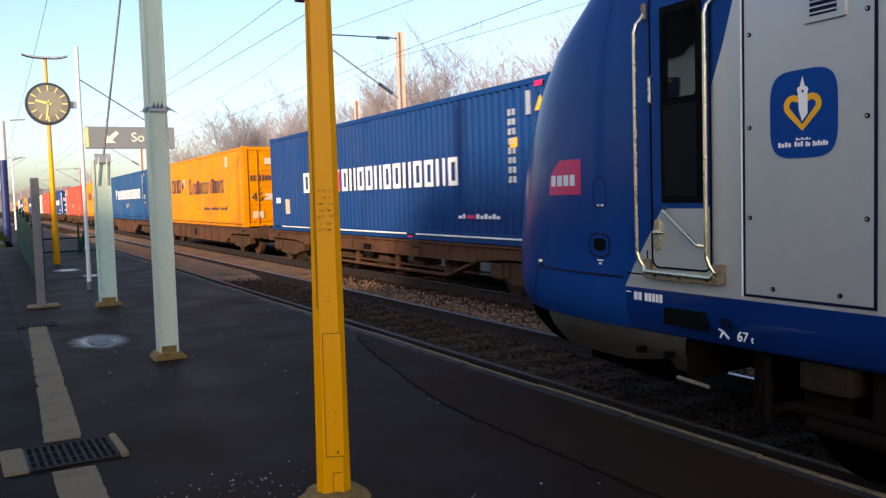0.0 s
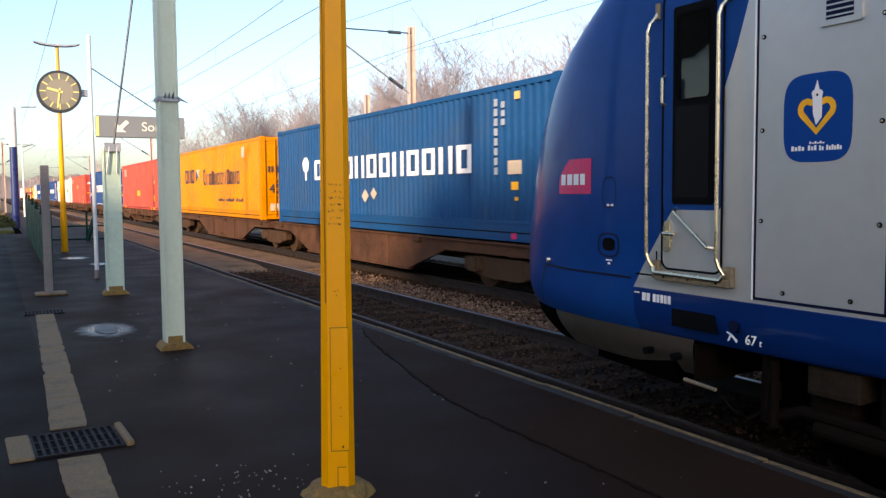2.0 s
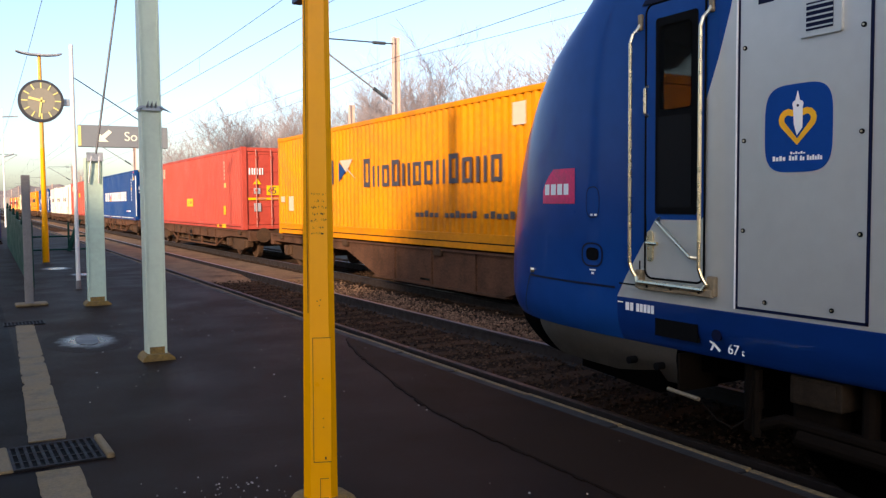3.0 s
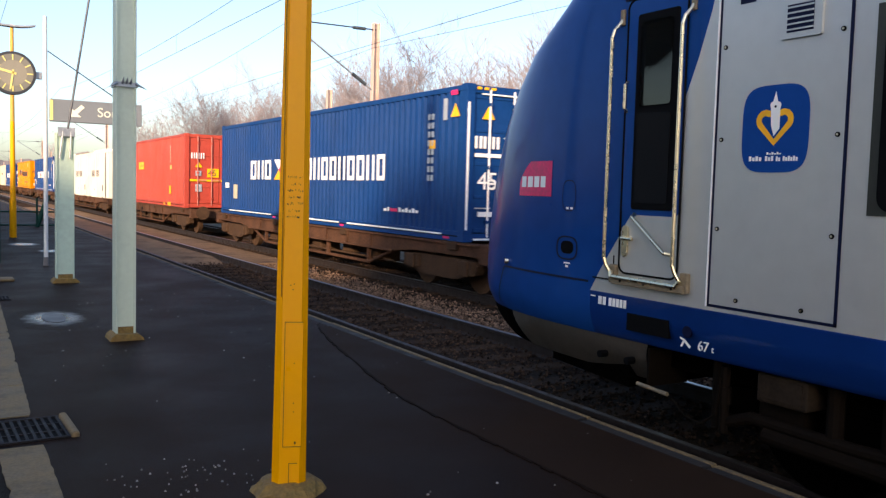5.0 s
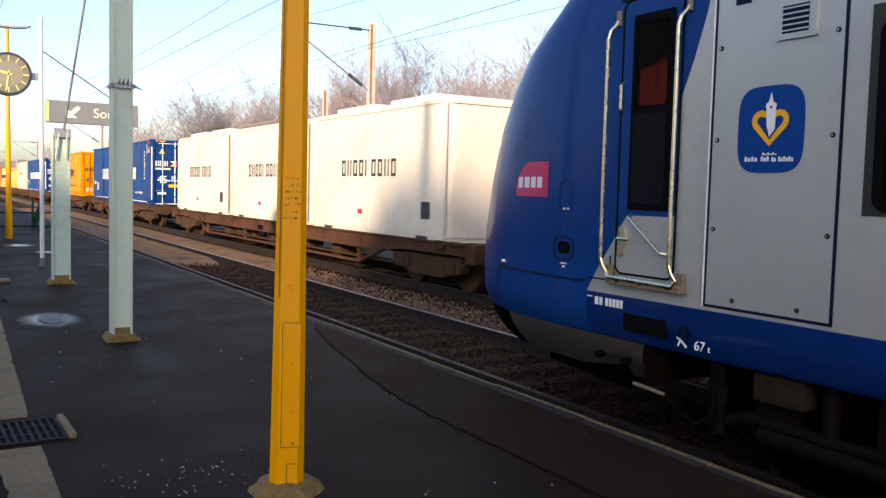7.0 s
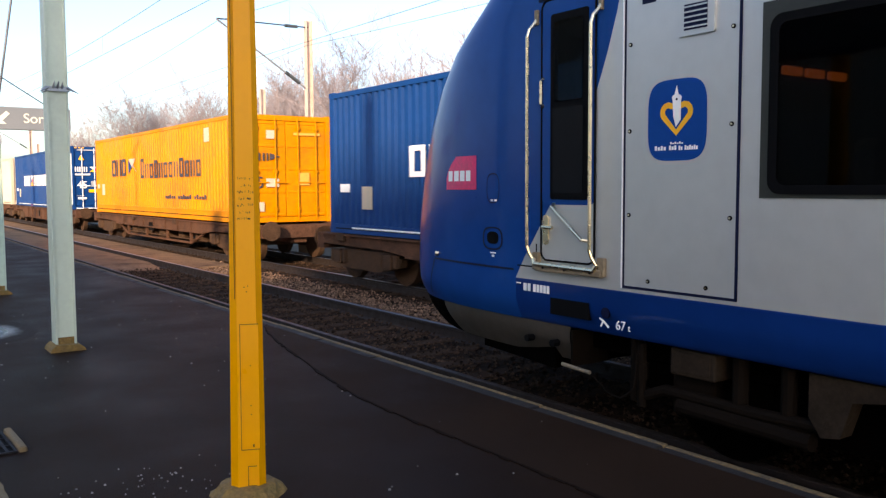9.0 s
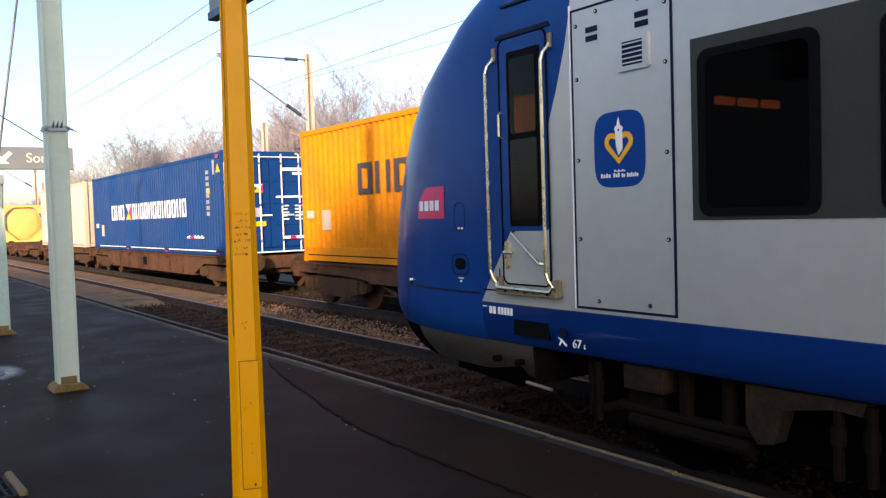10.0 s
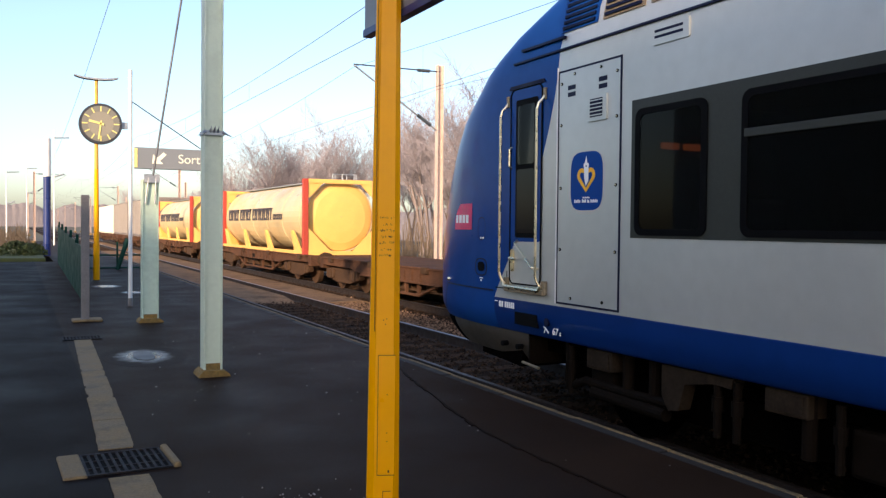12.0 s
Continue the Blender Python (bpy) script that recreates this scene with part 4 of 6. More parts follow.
def container(name, s, L, material, label, group="", H=2.58, z=0.56, skirt=0.0, marks=(), door_text=True, bars=CSTEEL):
    """A box container whose door end faces the camera. s: where its door end stands at the clip's start."""
    t = thing(name, (8.62, s, z), label, "container", group)
    W = 1.22
    low = 0.16 + skirt
    side = part("side_wall", corrugated(L, H - 0.1, low, -W + 0.006, 0.052), material, t)
    part("side_wall", corrugated(L, H - 0.1, low, W - 0.006, -0.038), material, t)
    part("roof", boxed(-W + 0.02, W - 0.02, 0.05, L - 0.05, H - 0.06, H - 0.025), material, t)
    part("end_wall", boxed(-W + 0.1, W - 0.1, L - 0.06, L - 0.03, 0.1, H - 0.05), material, t)
    for x in (-1, 1):
        part("top_rail", boxed(x * W, x * (W - 0.06), 0.1, L - 0.1, H - 0.11, H - 0.02, bevel=0.006), material, t)
        part("bottom_rail", boxed(x * W, x * (W - 0.1), 0.1, L - 0.1, 0.0 if not skirt else 0.02, low + 0.01, bevel=0.008), material, t)
        part("rail_groove", boxed(x * (W + 0.002), x * (W - 0.02), 0.2, L - 0.2, low * 0.48, low * 0.48 + 0.022), CGROOVE, t)
        if skirt:
            part("side_skirt_lip", boxed(x * (W + 0.006), x * (W - 0.03), 0.16, L - 0.16, low - 0.02, low + 0.03, bevel=0.006), material, t)
        for y in (0.0, L - 0.16):
            post = part("corner_post", boxed(x * W, x * (W - 0.16), y, y + 0.16, 0.1, H - 0.1, bevel=0.008), material, t)
            for zz in (0.0, H - 0.118):
                part("corner_casting", boxed(x * (W + 0.004), x * (W - 0.162), y - 0.004, y + 0.17, zz, zz + 0.118, bevel=0.008), material, post)
    part("door_sill", boxed(-W + 0.16, W - 0.16, 0.02, 0.14, 0.02, 0.14), material, t)
    part("door_header", boxed(-W + 0.16, W - 0.16, 0.02, 0.14, H - 0.14, H - 0.02), material, t)
    for d, x0, x1 in (("door", -W + 0.165, -0.01), ("door", 0.01, W - 0.165)):
        leaf = part(d, boxed(x0, x1, 0.05, 0.09, 0.15, H - 0.15, bevel=0.006), material, t)
        for k in range(5):
            zc = 0.2 + (H - 0.4) * k / 4
            part("door_rib", boxed(x0 + 0.04, x1 - 0.04, 0.034, 0.052, zc - 0.028, zc + 0.028, bevel=0.006), material, leaf)
        for f in (0.28, 0.74):
            xb = x0 + (x1 - x0) * f
            bar = part("locking_bar", rod(bmesh.new(), (xb, 0.0, 0.08), (xb, 0.0, H - 0.08), 0.017), bars, leaf)
            part("bar_handle", boxed(xb, xb + 0.3, -0.012, 0.0, 0.95, 0.985), bars, bar)
            for zz in (0.3, 1.2, H - 0.35):
                part("bar_guide", boxed(xb - 0.04, xb + 0.04, -0.016, 0.03, zz, zz + 0.06), material, bar)
    for mark in marks:
        part("marking", flat_mark(mark, -W - 0.002, -W + 0.005), mark[-1], side)
    leaves = [o for o in t.children if o.name.startswith("door") and not o.name.startswith("door_")]
    if door_text is True:      # white outlines, hazard blocks and rows of small marks on the door end
        dh = [o for o in t.children if o.name.startswith("door_header")][0]
        for x0, x1, z0, z1, mm in ((-W + 0.02, -W + 0.06, 0.2, H - 0.3, LOGOWHITE), (W - 0.06, W - 0.02, 0.2, H - 0.3, LOGOWHITE), (-W + 0.2, W - 0.2, 0.03, 0.06, LOGOWHITE), (-W + 0.3, W - 0.3, H - 0.165, H - 0.145, LOGOWHITE)):
            part("outline_mark", boxed(x0, x1, -0.006, 0.03, z0, z1), mm, dh)
        for x in (-1.02, -0.88, -0.74, 0.7, 0.84, 0.98):
            part("hazard_block", boxed(x, x + 0.075, -0.006, 0.03, H - 0.085, H - 0.045), LOGOYELLOW, dh)
        for x0, x1, z0, z1, mm, leaf in ((-1.03, -0.46, 1.40, 1.46, LOGOWHITE, 0), (-0.95, -0.62, 0.42, 0.5, LOGOWHITE, 0), (-0.52, -0.15, 0.70, 0.82, LOGOYELLOW, 0), (-0.42, -0.24, 0.93, 1.16, CSTEEL, 0), (-1.0, -0.7, 0.55, 0.57, CSTEEL, 0),
                                         (0.3, 0.98, 2.08, 2.16, LOGOWHITE, 1), (0.62, 0.98, 1.98, 2.04, LOGOWHITE, 1), (0.15, 0.98, 1.40, 1.45, LOGOWHITE, 1), (0.3, 0.98, 0.36, 0.43, LOGOWHITE, 1), (0.5, 0.66, 0.36, 0.432, LOGORED, 1)):
            part("door_marking", boxed(x0, x1, 0.012 if mm is not LOGORED else 0.008, 0.03, z0, z1), mm, leaves[leaf])
        for k in range(5):
            for x0, x1 in ((0.3, 0.48), (0.66, 0.86)):
                part("door_marking", boxed(x0, x1 - 0.04 * (k % 2), 0.012, 0.03, 0.84 + 0.085 * k, 0.875 + 0.085 * k), LOGOWHITE, leaves[1])
        for x in (-1.03, -0.86, -0.69):
            part("door_marking", flat_mark(([(x, x + 0.04, 1.54, 1.74), (x + 0.09, x + 0.13, 1.54, 1.74)], LOGOWHITE), 0.012, 0.03, True), LOGOWHITE, leaves[0])
        for tri, mm in ((((-0.47, 1.54), (-0.2, 1.54), (-0.335, 1.64)), LOGOYELLOW), (((-0.2, 1.54), (-0.2, 1.74), (-0.335, 1.64)), LOGORED), (((-0.47, 1.74), (-0.2, 1.74), (-0.335, 1.64)), LOGOWHITE)):
            part("door_flag", prism(bmesh.new(), list(tri), 1, 0.012, 0.03), mm, leaves[0])
        letter_part("size_mark", "45", 0.41, LOGOWHITE, leaves[0], Matrix.Translation((-0.97, 0.02, 0.87)))
        part("warning_triangle", prism(bmesh.new(), [(-0.9, 2.02), (-0.66, 2.02), (-0.78, 2.23)], 1, 0.012, 0.03), LOGOYELLOW, leaves[0])
    elif door_text == "dark":
        for x in (-0.98, -0.8, -0.6):
            part("door_marking", flat_mark(([(x, x + 0.04, 1.48, 1.66), (x + 0.1, x + 0.13, 1.48, 1.66)], LETTERDARK), 0.012, 0.03, True), LETTERDARK, leaves[0])
        part("door_flag", prism(bmesh.new(), [(-0.42, 1.5), (-0.16, 1.58), (-0.42, 1.66)], 1, 0.012, 0.03), LETTERDARK, leaves[0])
        letter_part("size_mark", "45", 0.38, LETTERDARK, leaves[0], Matrix.Translation((-0.96, 0.02, 0.84)))
        for x0, x1, z0, z1, mm, leaf in ((-0.93, -0.58, 0.28, 0.5, CCREAM, 0), (-0.52, -0.2, 0.86, 1.06, CCREAM, 0), (-0.5, -0.3, 2.0, 2.2, CCREAM, 0), (0.3, 0.6, 0.9, 1.2, CYELPALE, 1), (0.2, 0.9, 2.1, 2.16, CYELPALE, 1)):
            part("door_marking", boxed(x0, x1, 0.012, 0.03, z0, z1), mm, leaves[leaf])
    elif door_text == "cream":
        for low in (1.35, 1.95):
            part("warning_triangle", prism(bmesh.new(), [(-0.72, low), (-0.42, low), (-0.57, low + 0.22)], 1, 0.012, 0.03), LOGOYELLOW, leaves[0])
        part("door_marking", boxed(0.3, 0.8, 0.012, 0.03, 1.9, 1.98), CBROWN, leaves[1])
    elif door_text == "mid":
        for x in (-0.75, -0.2):
            part("door_marking", rod(bmesh.new(), (x, 0.012, 2.25), (x, 0.03, 2.25), 0.07, n=16), LOGOWHITE, leaves[0])
        for k in range(5):
            part("door_marking", boxed(0.35, 0.95 - 0.1 * (k % 2), 0.012, 0.03, 1.35 + 0.12 * k, 1.385 + 0.12 * k), CSTEEL, leaves[1])
        part("door_marking", prism(bmesh.new(), [(0.15, 0.42), (0.55, 0.5), (0.95, 0.72), (0.9, 0.5), (0.5, 0.36)], 1, 0.012, 0.03), LOGOWHITE, leaves[1])
        part("door_marking", boxed(-0.9, -0.3, 0.012, 0.03, 0.4, 0.46), CSTEEL, leaves[0])
    elif door_text == "red":
        for x in (-0.99, -0.83, -0.66):
            part("door_marking", flat_mark(([(x, x + 0.04, 1.72, 1.92), (x + 0.09, x + 0.12, 1.72, 1.92)], LOGOWHITE), 0.012, 0.03, True), LOGOWHITE, leaves[0])
        part("size_plate", boxed(-0.43, -0.03, 0.012, 0.03, 1.08, 1.38), LOGOYELLOW, leaves[0], "yellow size plate")
        letter_part("size_mark", "45", 0.3, LETTERDARK, leaves[0], Matrix.Translation((-0.41, 0.006, 1.125)))
        part("warning_triangle", prism(bmesh.new(), [(-0.86, 1.42), (-0.6, 1.42), (-0.73, 1.6)], 1, 0.012, 0.03), LOGOYELLOW, leaves[0])
        for x0, x1, z0, z1, mm, leaf in ((-1.03, -0.02, 0.93, 1.0, LOGOYELLOW, 0), (-0.84, -0.62, 0.57, 0.83, CSTEEL, 0), (-0.84, -0.64, 1.12, 1.3, CSTEEL, 0), (0.05, 0.55, 0.93, 1.0, LOGOYELLOW, 1), (0.1, 0.36, 1.9, 1.98, CCREAM, 1), (0.42, 0.9, 1.9, 1.98, CCREAM, 1), (0.12, 0.3, 1.3, 1.5, CCREAM, 1), (0.4, 0.7, 1.42, 1.5, CCREAM, 1), (0.4, 0.8, 1.28, 1.36, CCREAM, 1)):
            part("door_marking", boxed(x0, x1, 0.012, 0.03, z0, z1), mm, leaves[leaf])
    MOVING.append((t, s, z))
    return t


def word(y_start, y_end, z0, z1, n, m, gap=0.3, low=1.0):
    """A row of plain letter-sized frames and bars from the far end towards the door end; low: the height of all but the first."""
    step = (y_start - y_end) / n
    out = []
    for k in range(n):
        a, b = y_start - (k + 1) * step + gap * step, y_start - k * step
        top = z1 if k == 0 or low == 1.0 else z0 + (z1 - z0) * (low if k % 5 != 3 else 0.5 + 0.5 * low)
        w, h = (b - a) * 0.3, (top - z0) * 0.17
        rects = [(b - w, b, z0, top), (a, a + w * 0.85, z0, top)]
        if k % 3 != 1:
            rects += [(a, b, top - h, top), (a, b, z0, z0 + h)]
        out.append((rects, m))
    return out


def flat_mark(mark, x0, x1, across=False):
    """A mesh for a mark: one rectangle, a list of rectangles, or a polygon given by its corners."""
    b = bmesh.new()
    if len(mark) == 5:
        return box(b, x0, x1, *mark[:4])
    if len(mark) == 3:
        return prism(b, mark[0], 0, x0, x1)
    for y0, y1, z0, z1 in mark[0]:
        box(b, y0, y1, x0, x1, z0, z1) if across else box(b, x0, x1, y0, y1, z0, z1)
    return b


def ferry_marks(L):
    """White word forms, a quartered flag and small plates on the dark blue containers."""
    out = word(L - 2.75, L - 4.5, 1.0, 1.5, 3, LOGOWHITE, 0.22)
    c, y0, y1 = (L - 4.95, 1.25), L - 5.27, L - 4.62
    out += [([(y1, 1.5), (y0, 1.5), c], "flag", LOGOWHITE), ([(y0, 1.5), (y0, 1.0), c], "flag", LOGORED), ([(y0, 1.0), (y1, 1.0), c], "flag", LOGOYELLOW)]
    out += word(L - 5.4, L - 10.95, 1.0, 1.5, 12, LOGOWHITE, 0.26)
    out += [(L - 0.75, L - 0.4, 0.75, 0.9, LOGOWHITE), (L - 1.55, L - 1.2, 0.45, 0.85, CCREAM), (0.62, 0.74, 2.02, 2.38, CSTEEL), (0.3, 0.5, 2.42, 2.5, LOGORED)]
    out += [(1.05 + 0.12 * (k % 2), 1.13 + 0.12 * (k % 2), 1.0 + 0.15 * (k // 2), 1.1 + 0.15 * (k // 2), CSTEEL) for k in range(16)]
    out += [(1.0, 1.2, 1.55, 1.7, LOGOYELLOW), ([(0.22, 2.06), (0.5, 2.06), (0.36, 2.28)], "sign", LOGOYELLOW)]
    out += [(1.55 + 0.13 * k, 1.64 + 0.13 * k, 0.42, 0.47 + 0.03 * (k % 2), LOGOWHITE) for k in range(6)] + [(2.35, 2.62, 0.42, 0.48, LOGORED), (2.68, 2.74, 0.42, 0.5, LOGOWHITE), (2.78, 2.9, 0.42, 0.47, LOGOWHITE)]
    for a, b in ((0.7, 4.6), (5.0, 8.7), (9.3, 12.9)):
        out.append((a, b, 0.09, 0.12, LOGOWHITE))
    for a in (4.75, 8.95, 0.45):
        out.append((a, a + 0.2, 0.03, 0.07, LOGORED))
    return out


def yellow_marks(L):
    out = word(L - 2.3, L - 4.15, 1.25, 1.8, 3, LETTERDARK, 0.22)
    out += [([(L - 4.35, 1.3), (L - 4.35, 1.75), (L - 4.75, 1.52)], "flag", CBLUE), ([(L - 4.4, 1.78), (L - 5.15, 1.78), (L - 4.78, 1.5)], "flag", CCREAM), ([(L - 4.95, 1.5), (L - 5.3, 1.35), (L - 4.7, 1.66)], "flag", CSTEEL)]
    out += word(L - 5.75, L - 11.3, 1.15, 1.75, 12, LETTERDARK, 0.3, 0.72)
    out += [(1.9, 2.25, 2.0, 2.35, CCREAM), (L - 1.2, L - 0.85, 0.62, 1.0, CCREAM), (L - 0.5, L - 0.2, 0.85, 1.0, CCREAM)]
    out += [(2.2 + 0.19 * k, 2.33 + 0.19 * k, 0.55, 0.63 + 0.04 * (k % 3 == 0), LETTERDARK) for k in range(18) if k % 7 != 5]
    return out


def trans_marks(L):
    out = [([(L - 2.15, 1.62), (L - 2.3, 1.75), (L - 2.5, 1.75), (L - 2.65, 1.62), (L - 2.6, 1.42), (L - 2.45, 1.36), (L - 2.45, 1.15), (L - 2.35, 1.15), (L - 2.35, 1.36), (L - 2.2, 1.42)], "crest", LOGOWHITE)]
    out += word(L - 3.1, L - 11.3, 1.15, 1.65, 12, LOGOWHITE, 0.24)
    out += [([(L - 6.6, 0.75), (L - 6.4, 0.9), (L - 6.2, 0.75), (L - 6.4, 0.6)], "sign", CCREAM), ([(L - 7.05, 0.8), (L - 6.88, 0.93), (L - 6.7, 0.8), (L - 6.88, 0.67)], "sign", CCREAM)]
    out += [(1.72, 1.82, 1.1 + 0.16 * k, 1.22 + 0.16 * k, CSTEEL) for k in range(8)] + [(1.5, 1.6, 1.9 + 0.14 * k, 2.0 + 0.14 * k, CSTEEL) for k in range(3)]
    out += [(1.0, 1.4, 1.1, 1.32, CCREAM), (1.1, 1.3, 0.85, 0.98, LOGOYELLOW), (1.1, 1.2, 0.68, 0.74, LOGOYELLOW), (1.15, 1.3, 0.06, 0.16, LOGORED), (1.05, 1.2, 2.28, 2.4, TANKFRAME)]
    return out


def red_marks(L, plate=0.72):
    out = word(L - 1.1, L - 1.95, 1.9, 2.3, 3, CCREAM, 0.24)
    out += [(L - 7.0, L - 6.0, plate, plate + 0.3, LOGOYELLOW), (2.0, 2.25, 0.45, 0.75, LOGOYELLOW), (1.9, 2.15, 1.35, 1.5, TANKFRAME), (L - 1.3, L - 0.9, 0.02, 0.14, LOGOYELLOW), (2.0, 2.5, 0.02, 0.14, LOGOYELLOW), (2.9, 3.15, 0.03, 0.12, LOGOYELLOW)]
    out += [(L - 6.9 + 0.14 * k, L - 6.81 + 0.14 * k, plate + 0.1, plate + 0.2, CRED) for k in range(5)]
    out += [(2.05, 2.12, 1.6 + 0.13 * k, 1.69 + 0.13 * k, CCREAM) for k in range(5)]
    return out


def bulk_box(s, tarp=False):
    """A short white bulk box with rounded vertical corners and a lip at the top."""
    L, H = 5.8, 2.5
    t = thing("bulk_container", (8.62, s, 0.5), "white smooth-sided short bulk container on a wagon", "container", "white bulk containers")
    sh = part("shell", prism(bmesh.new(), rounded(-1.22, 1.22, 0.03, L - 0.03, 0.22), 2, 0.1, H - 0.12), CWHITE, t, smooth=False)
    part("base_frame", boxed(-1.2, 1.2, 0.05, L - 0.05, 0, 0.12, bevel=0.01), CWHITE, t)
    part("top_lip", prism(bmesh.new(), rounded(-1.24, 1.24, 0.0, L, 0.2), 2, H - 0.12, H - 0.04), CWHITE, t)
    if tarp:           # a rolled cover along the top edge
        for k in range(8):
            y = 0.3 + (L - 0.6) * k / 8
            part("cover_roll", rod(bmesh.new(), (-1.1 + 0.03 * (k % 3), y, H + 0.02 + 0.03 * (k % 2)), (-1.1 + 0.03 * ((k + 1) % 3), y + (L - 0.6) / 8 + 0.02, H + 0.02 + 0.03 * ((k + 1) % 2)), 0.07, 0.075, 8), CBROWN, t, "rolled brown cover")
    else:
        for y in (0.7, L / 2 + 0.3):
            part("hatch_cover", boxed(-1.0, 0.9, y, y + L / 2 - 1.1, H - 0.04, H + 0.1, bevel=0.02), CWHITE, t)
    for y in (0.06, L - 0.06, L * 0.5):
        part("corner_rib", boxed(-1.245, -1.2, y - 0.05, y + 0.05, 0.1, H - 0.12, bevel=0.008), CWHITE, t)
    for y in (0.6, L - 1.1):
        part("fork_pocket", boxed(-1.206, -1.19, y, y + 0.4, 0.02, 0.1), LETTERDARK, t)
    for mark in word(L - 1.6, 1.7, 1.15, 1.48, 9, LETTERDARK, 0.34) + [(0.5, 0.8, 0.4, 0.7, LETTERDARK), (L - 2.6, L - 2.4, 0.4, 0.5, LOGORED)]:
        part("marking", flat_mark(mark, -1.226, -1.21), mark[-1], sh)
    MOVING.append((t, s, 0.5))


def tank_container(s, L):
    t = thing("tank_container", (8.62, s, 0.5), "cream tank container with red end posts in a yellow frame", "tank container", "tank containers")
    H = 2.3
    sh = part("barrel", rod(bmesh.new(), (0, 0.25, 1.18), (0, L - 0.25, 1.18), 1.1, n=40), TANK, t, "cream insulated barrel", smooth=False)
    for y in (0.16, L - 0.16):
        dome = bmesh.new()
        sg = 1 if y < 1 else -1
        base = 0.30 if y < 1 else L - 0.30
        prev_r, prev_y = 1.1, base
        for rr, dd in ((1.02, 0.08), (0.8, 0.15), (0.45, 0.19), (0.02, 0.205)):
            rod(dome, (0, prev_y, 1.18), (0, base - sg * dd, 1.18), prev_r, rr, 40, caps=False)
            prev_r, prev_y = rr, base - sg * dd
        part("barrel_end", dome, TANKFRAME, sh, "yellow dished tank end", smooth=True)
    for k in range(6):
        y = 0.8 + (L - 1.6) * k / 5
        part("band", rod(bmesh.new(), (0, y, 1.18), (0, y + 0.05, 1.18), 1.108, n=40), TANK, sh)
    for y in (0.0, L - 0.12):
        near = y == 0.0
        fr = part("end_sill", boxed(-1.055, 1.055, y, y + 0.12, 0, 0.14), TANKFRAME, t)
        part("end_header", boxed(-1.055, 1.055, y, y + 0.12, H - 0.12, H), TANKFRAME, t)
        for x in (-1, 1):
            part("gusset", prism(bmesh.new(), [(x * 1.06, 0.14), (x * 0.35, 0.14), (x * 1.06, 0.85)], 1, y + 0.03, y + 0.07), TANKFRAME, fr)
            part("gusset", prism(bmesh.new(), [(x * 1.06, H - 0.12), (x * 0.6, H - 0.12), (x * 1.06, H - 0.6)], 1, y + 0.03, y + 0.07), TANKFRAME, fr)
        for x in (-1, 1):
            part("end_post", boxed(x * 1.22, x * 1.06, y - 0.003, y + 0.14, 0.0, H + 0.003, bevel=0.01), CRED, fr, "red corner post")
    for x in (-1, 1):
        part("base_rail", boxed(x * 1.2, x * 1.08, 0.1, L - 0.1, 0.0, 0.14), TANKFRAME, t)
        for k in range(4):
            y = 0.9 + (L - 1.8) * k / 3
            part("saddle", prism(bmesh.new(), [(y - 0.5, 0.14), (y + 0.1, 0.14), (y + 0.5, 0.75), (y + 0.35, 0.75)], 0, x * 1.19, x * 1.12), TANKFRAME, t)
    part("walkway", boxed(-0.35, 0.35, 0.3, L - 0.3, H - 0.02, H + 0.02), GALV, t)
    for mark in word(L - 0.8, L - 2.5, 1.08, 1.5, 3, LETTERDARK, 0.2) + word(L - 2.75, L - 4.4, 1.08, 1.5, 3, LETTERDARK, 0.2) + word(L - 4.65, L - 7.3, 1.08, 1.5, 5, LETTERDARK, 0.2) + word(L - 7.45, L - 8.6, 1.1, 1.28, 4, LETTERDARK, 0.25):
        part("marking", flat_mark(mark, -1.116, -1.04), mark[-1], sh)
    MOVING.append((t, s, 0.5))


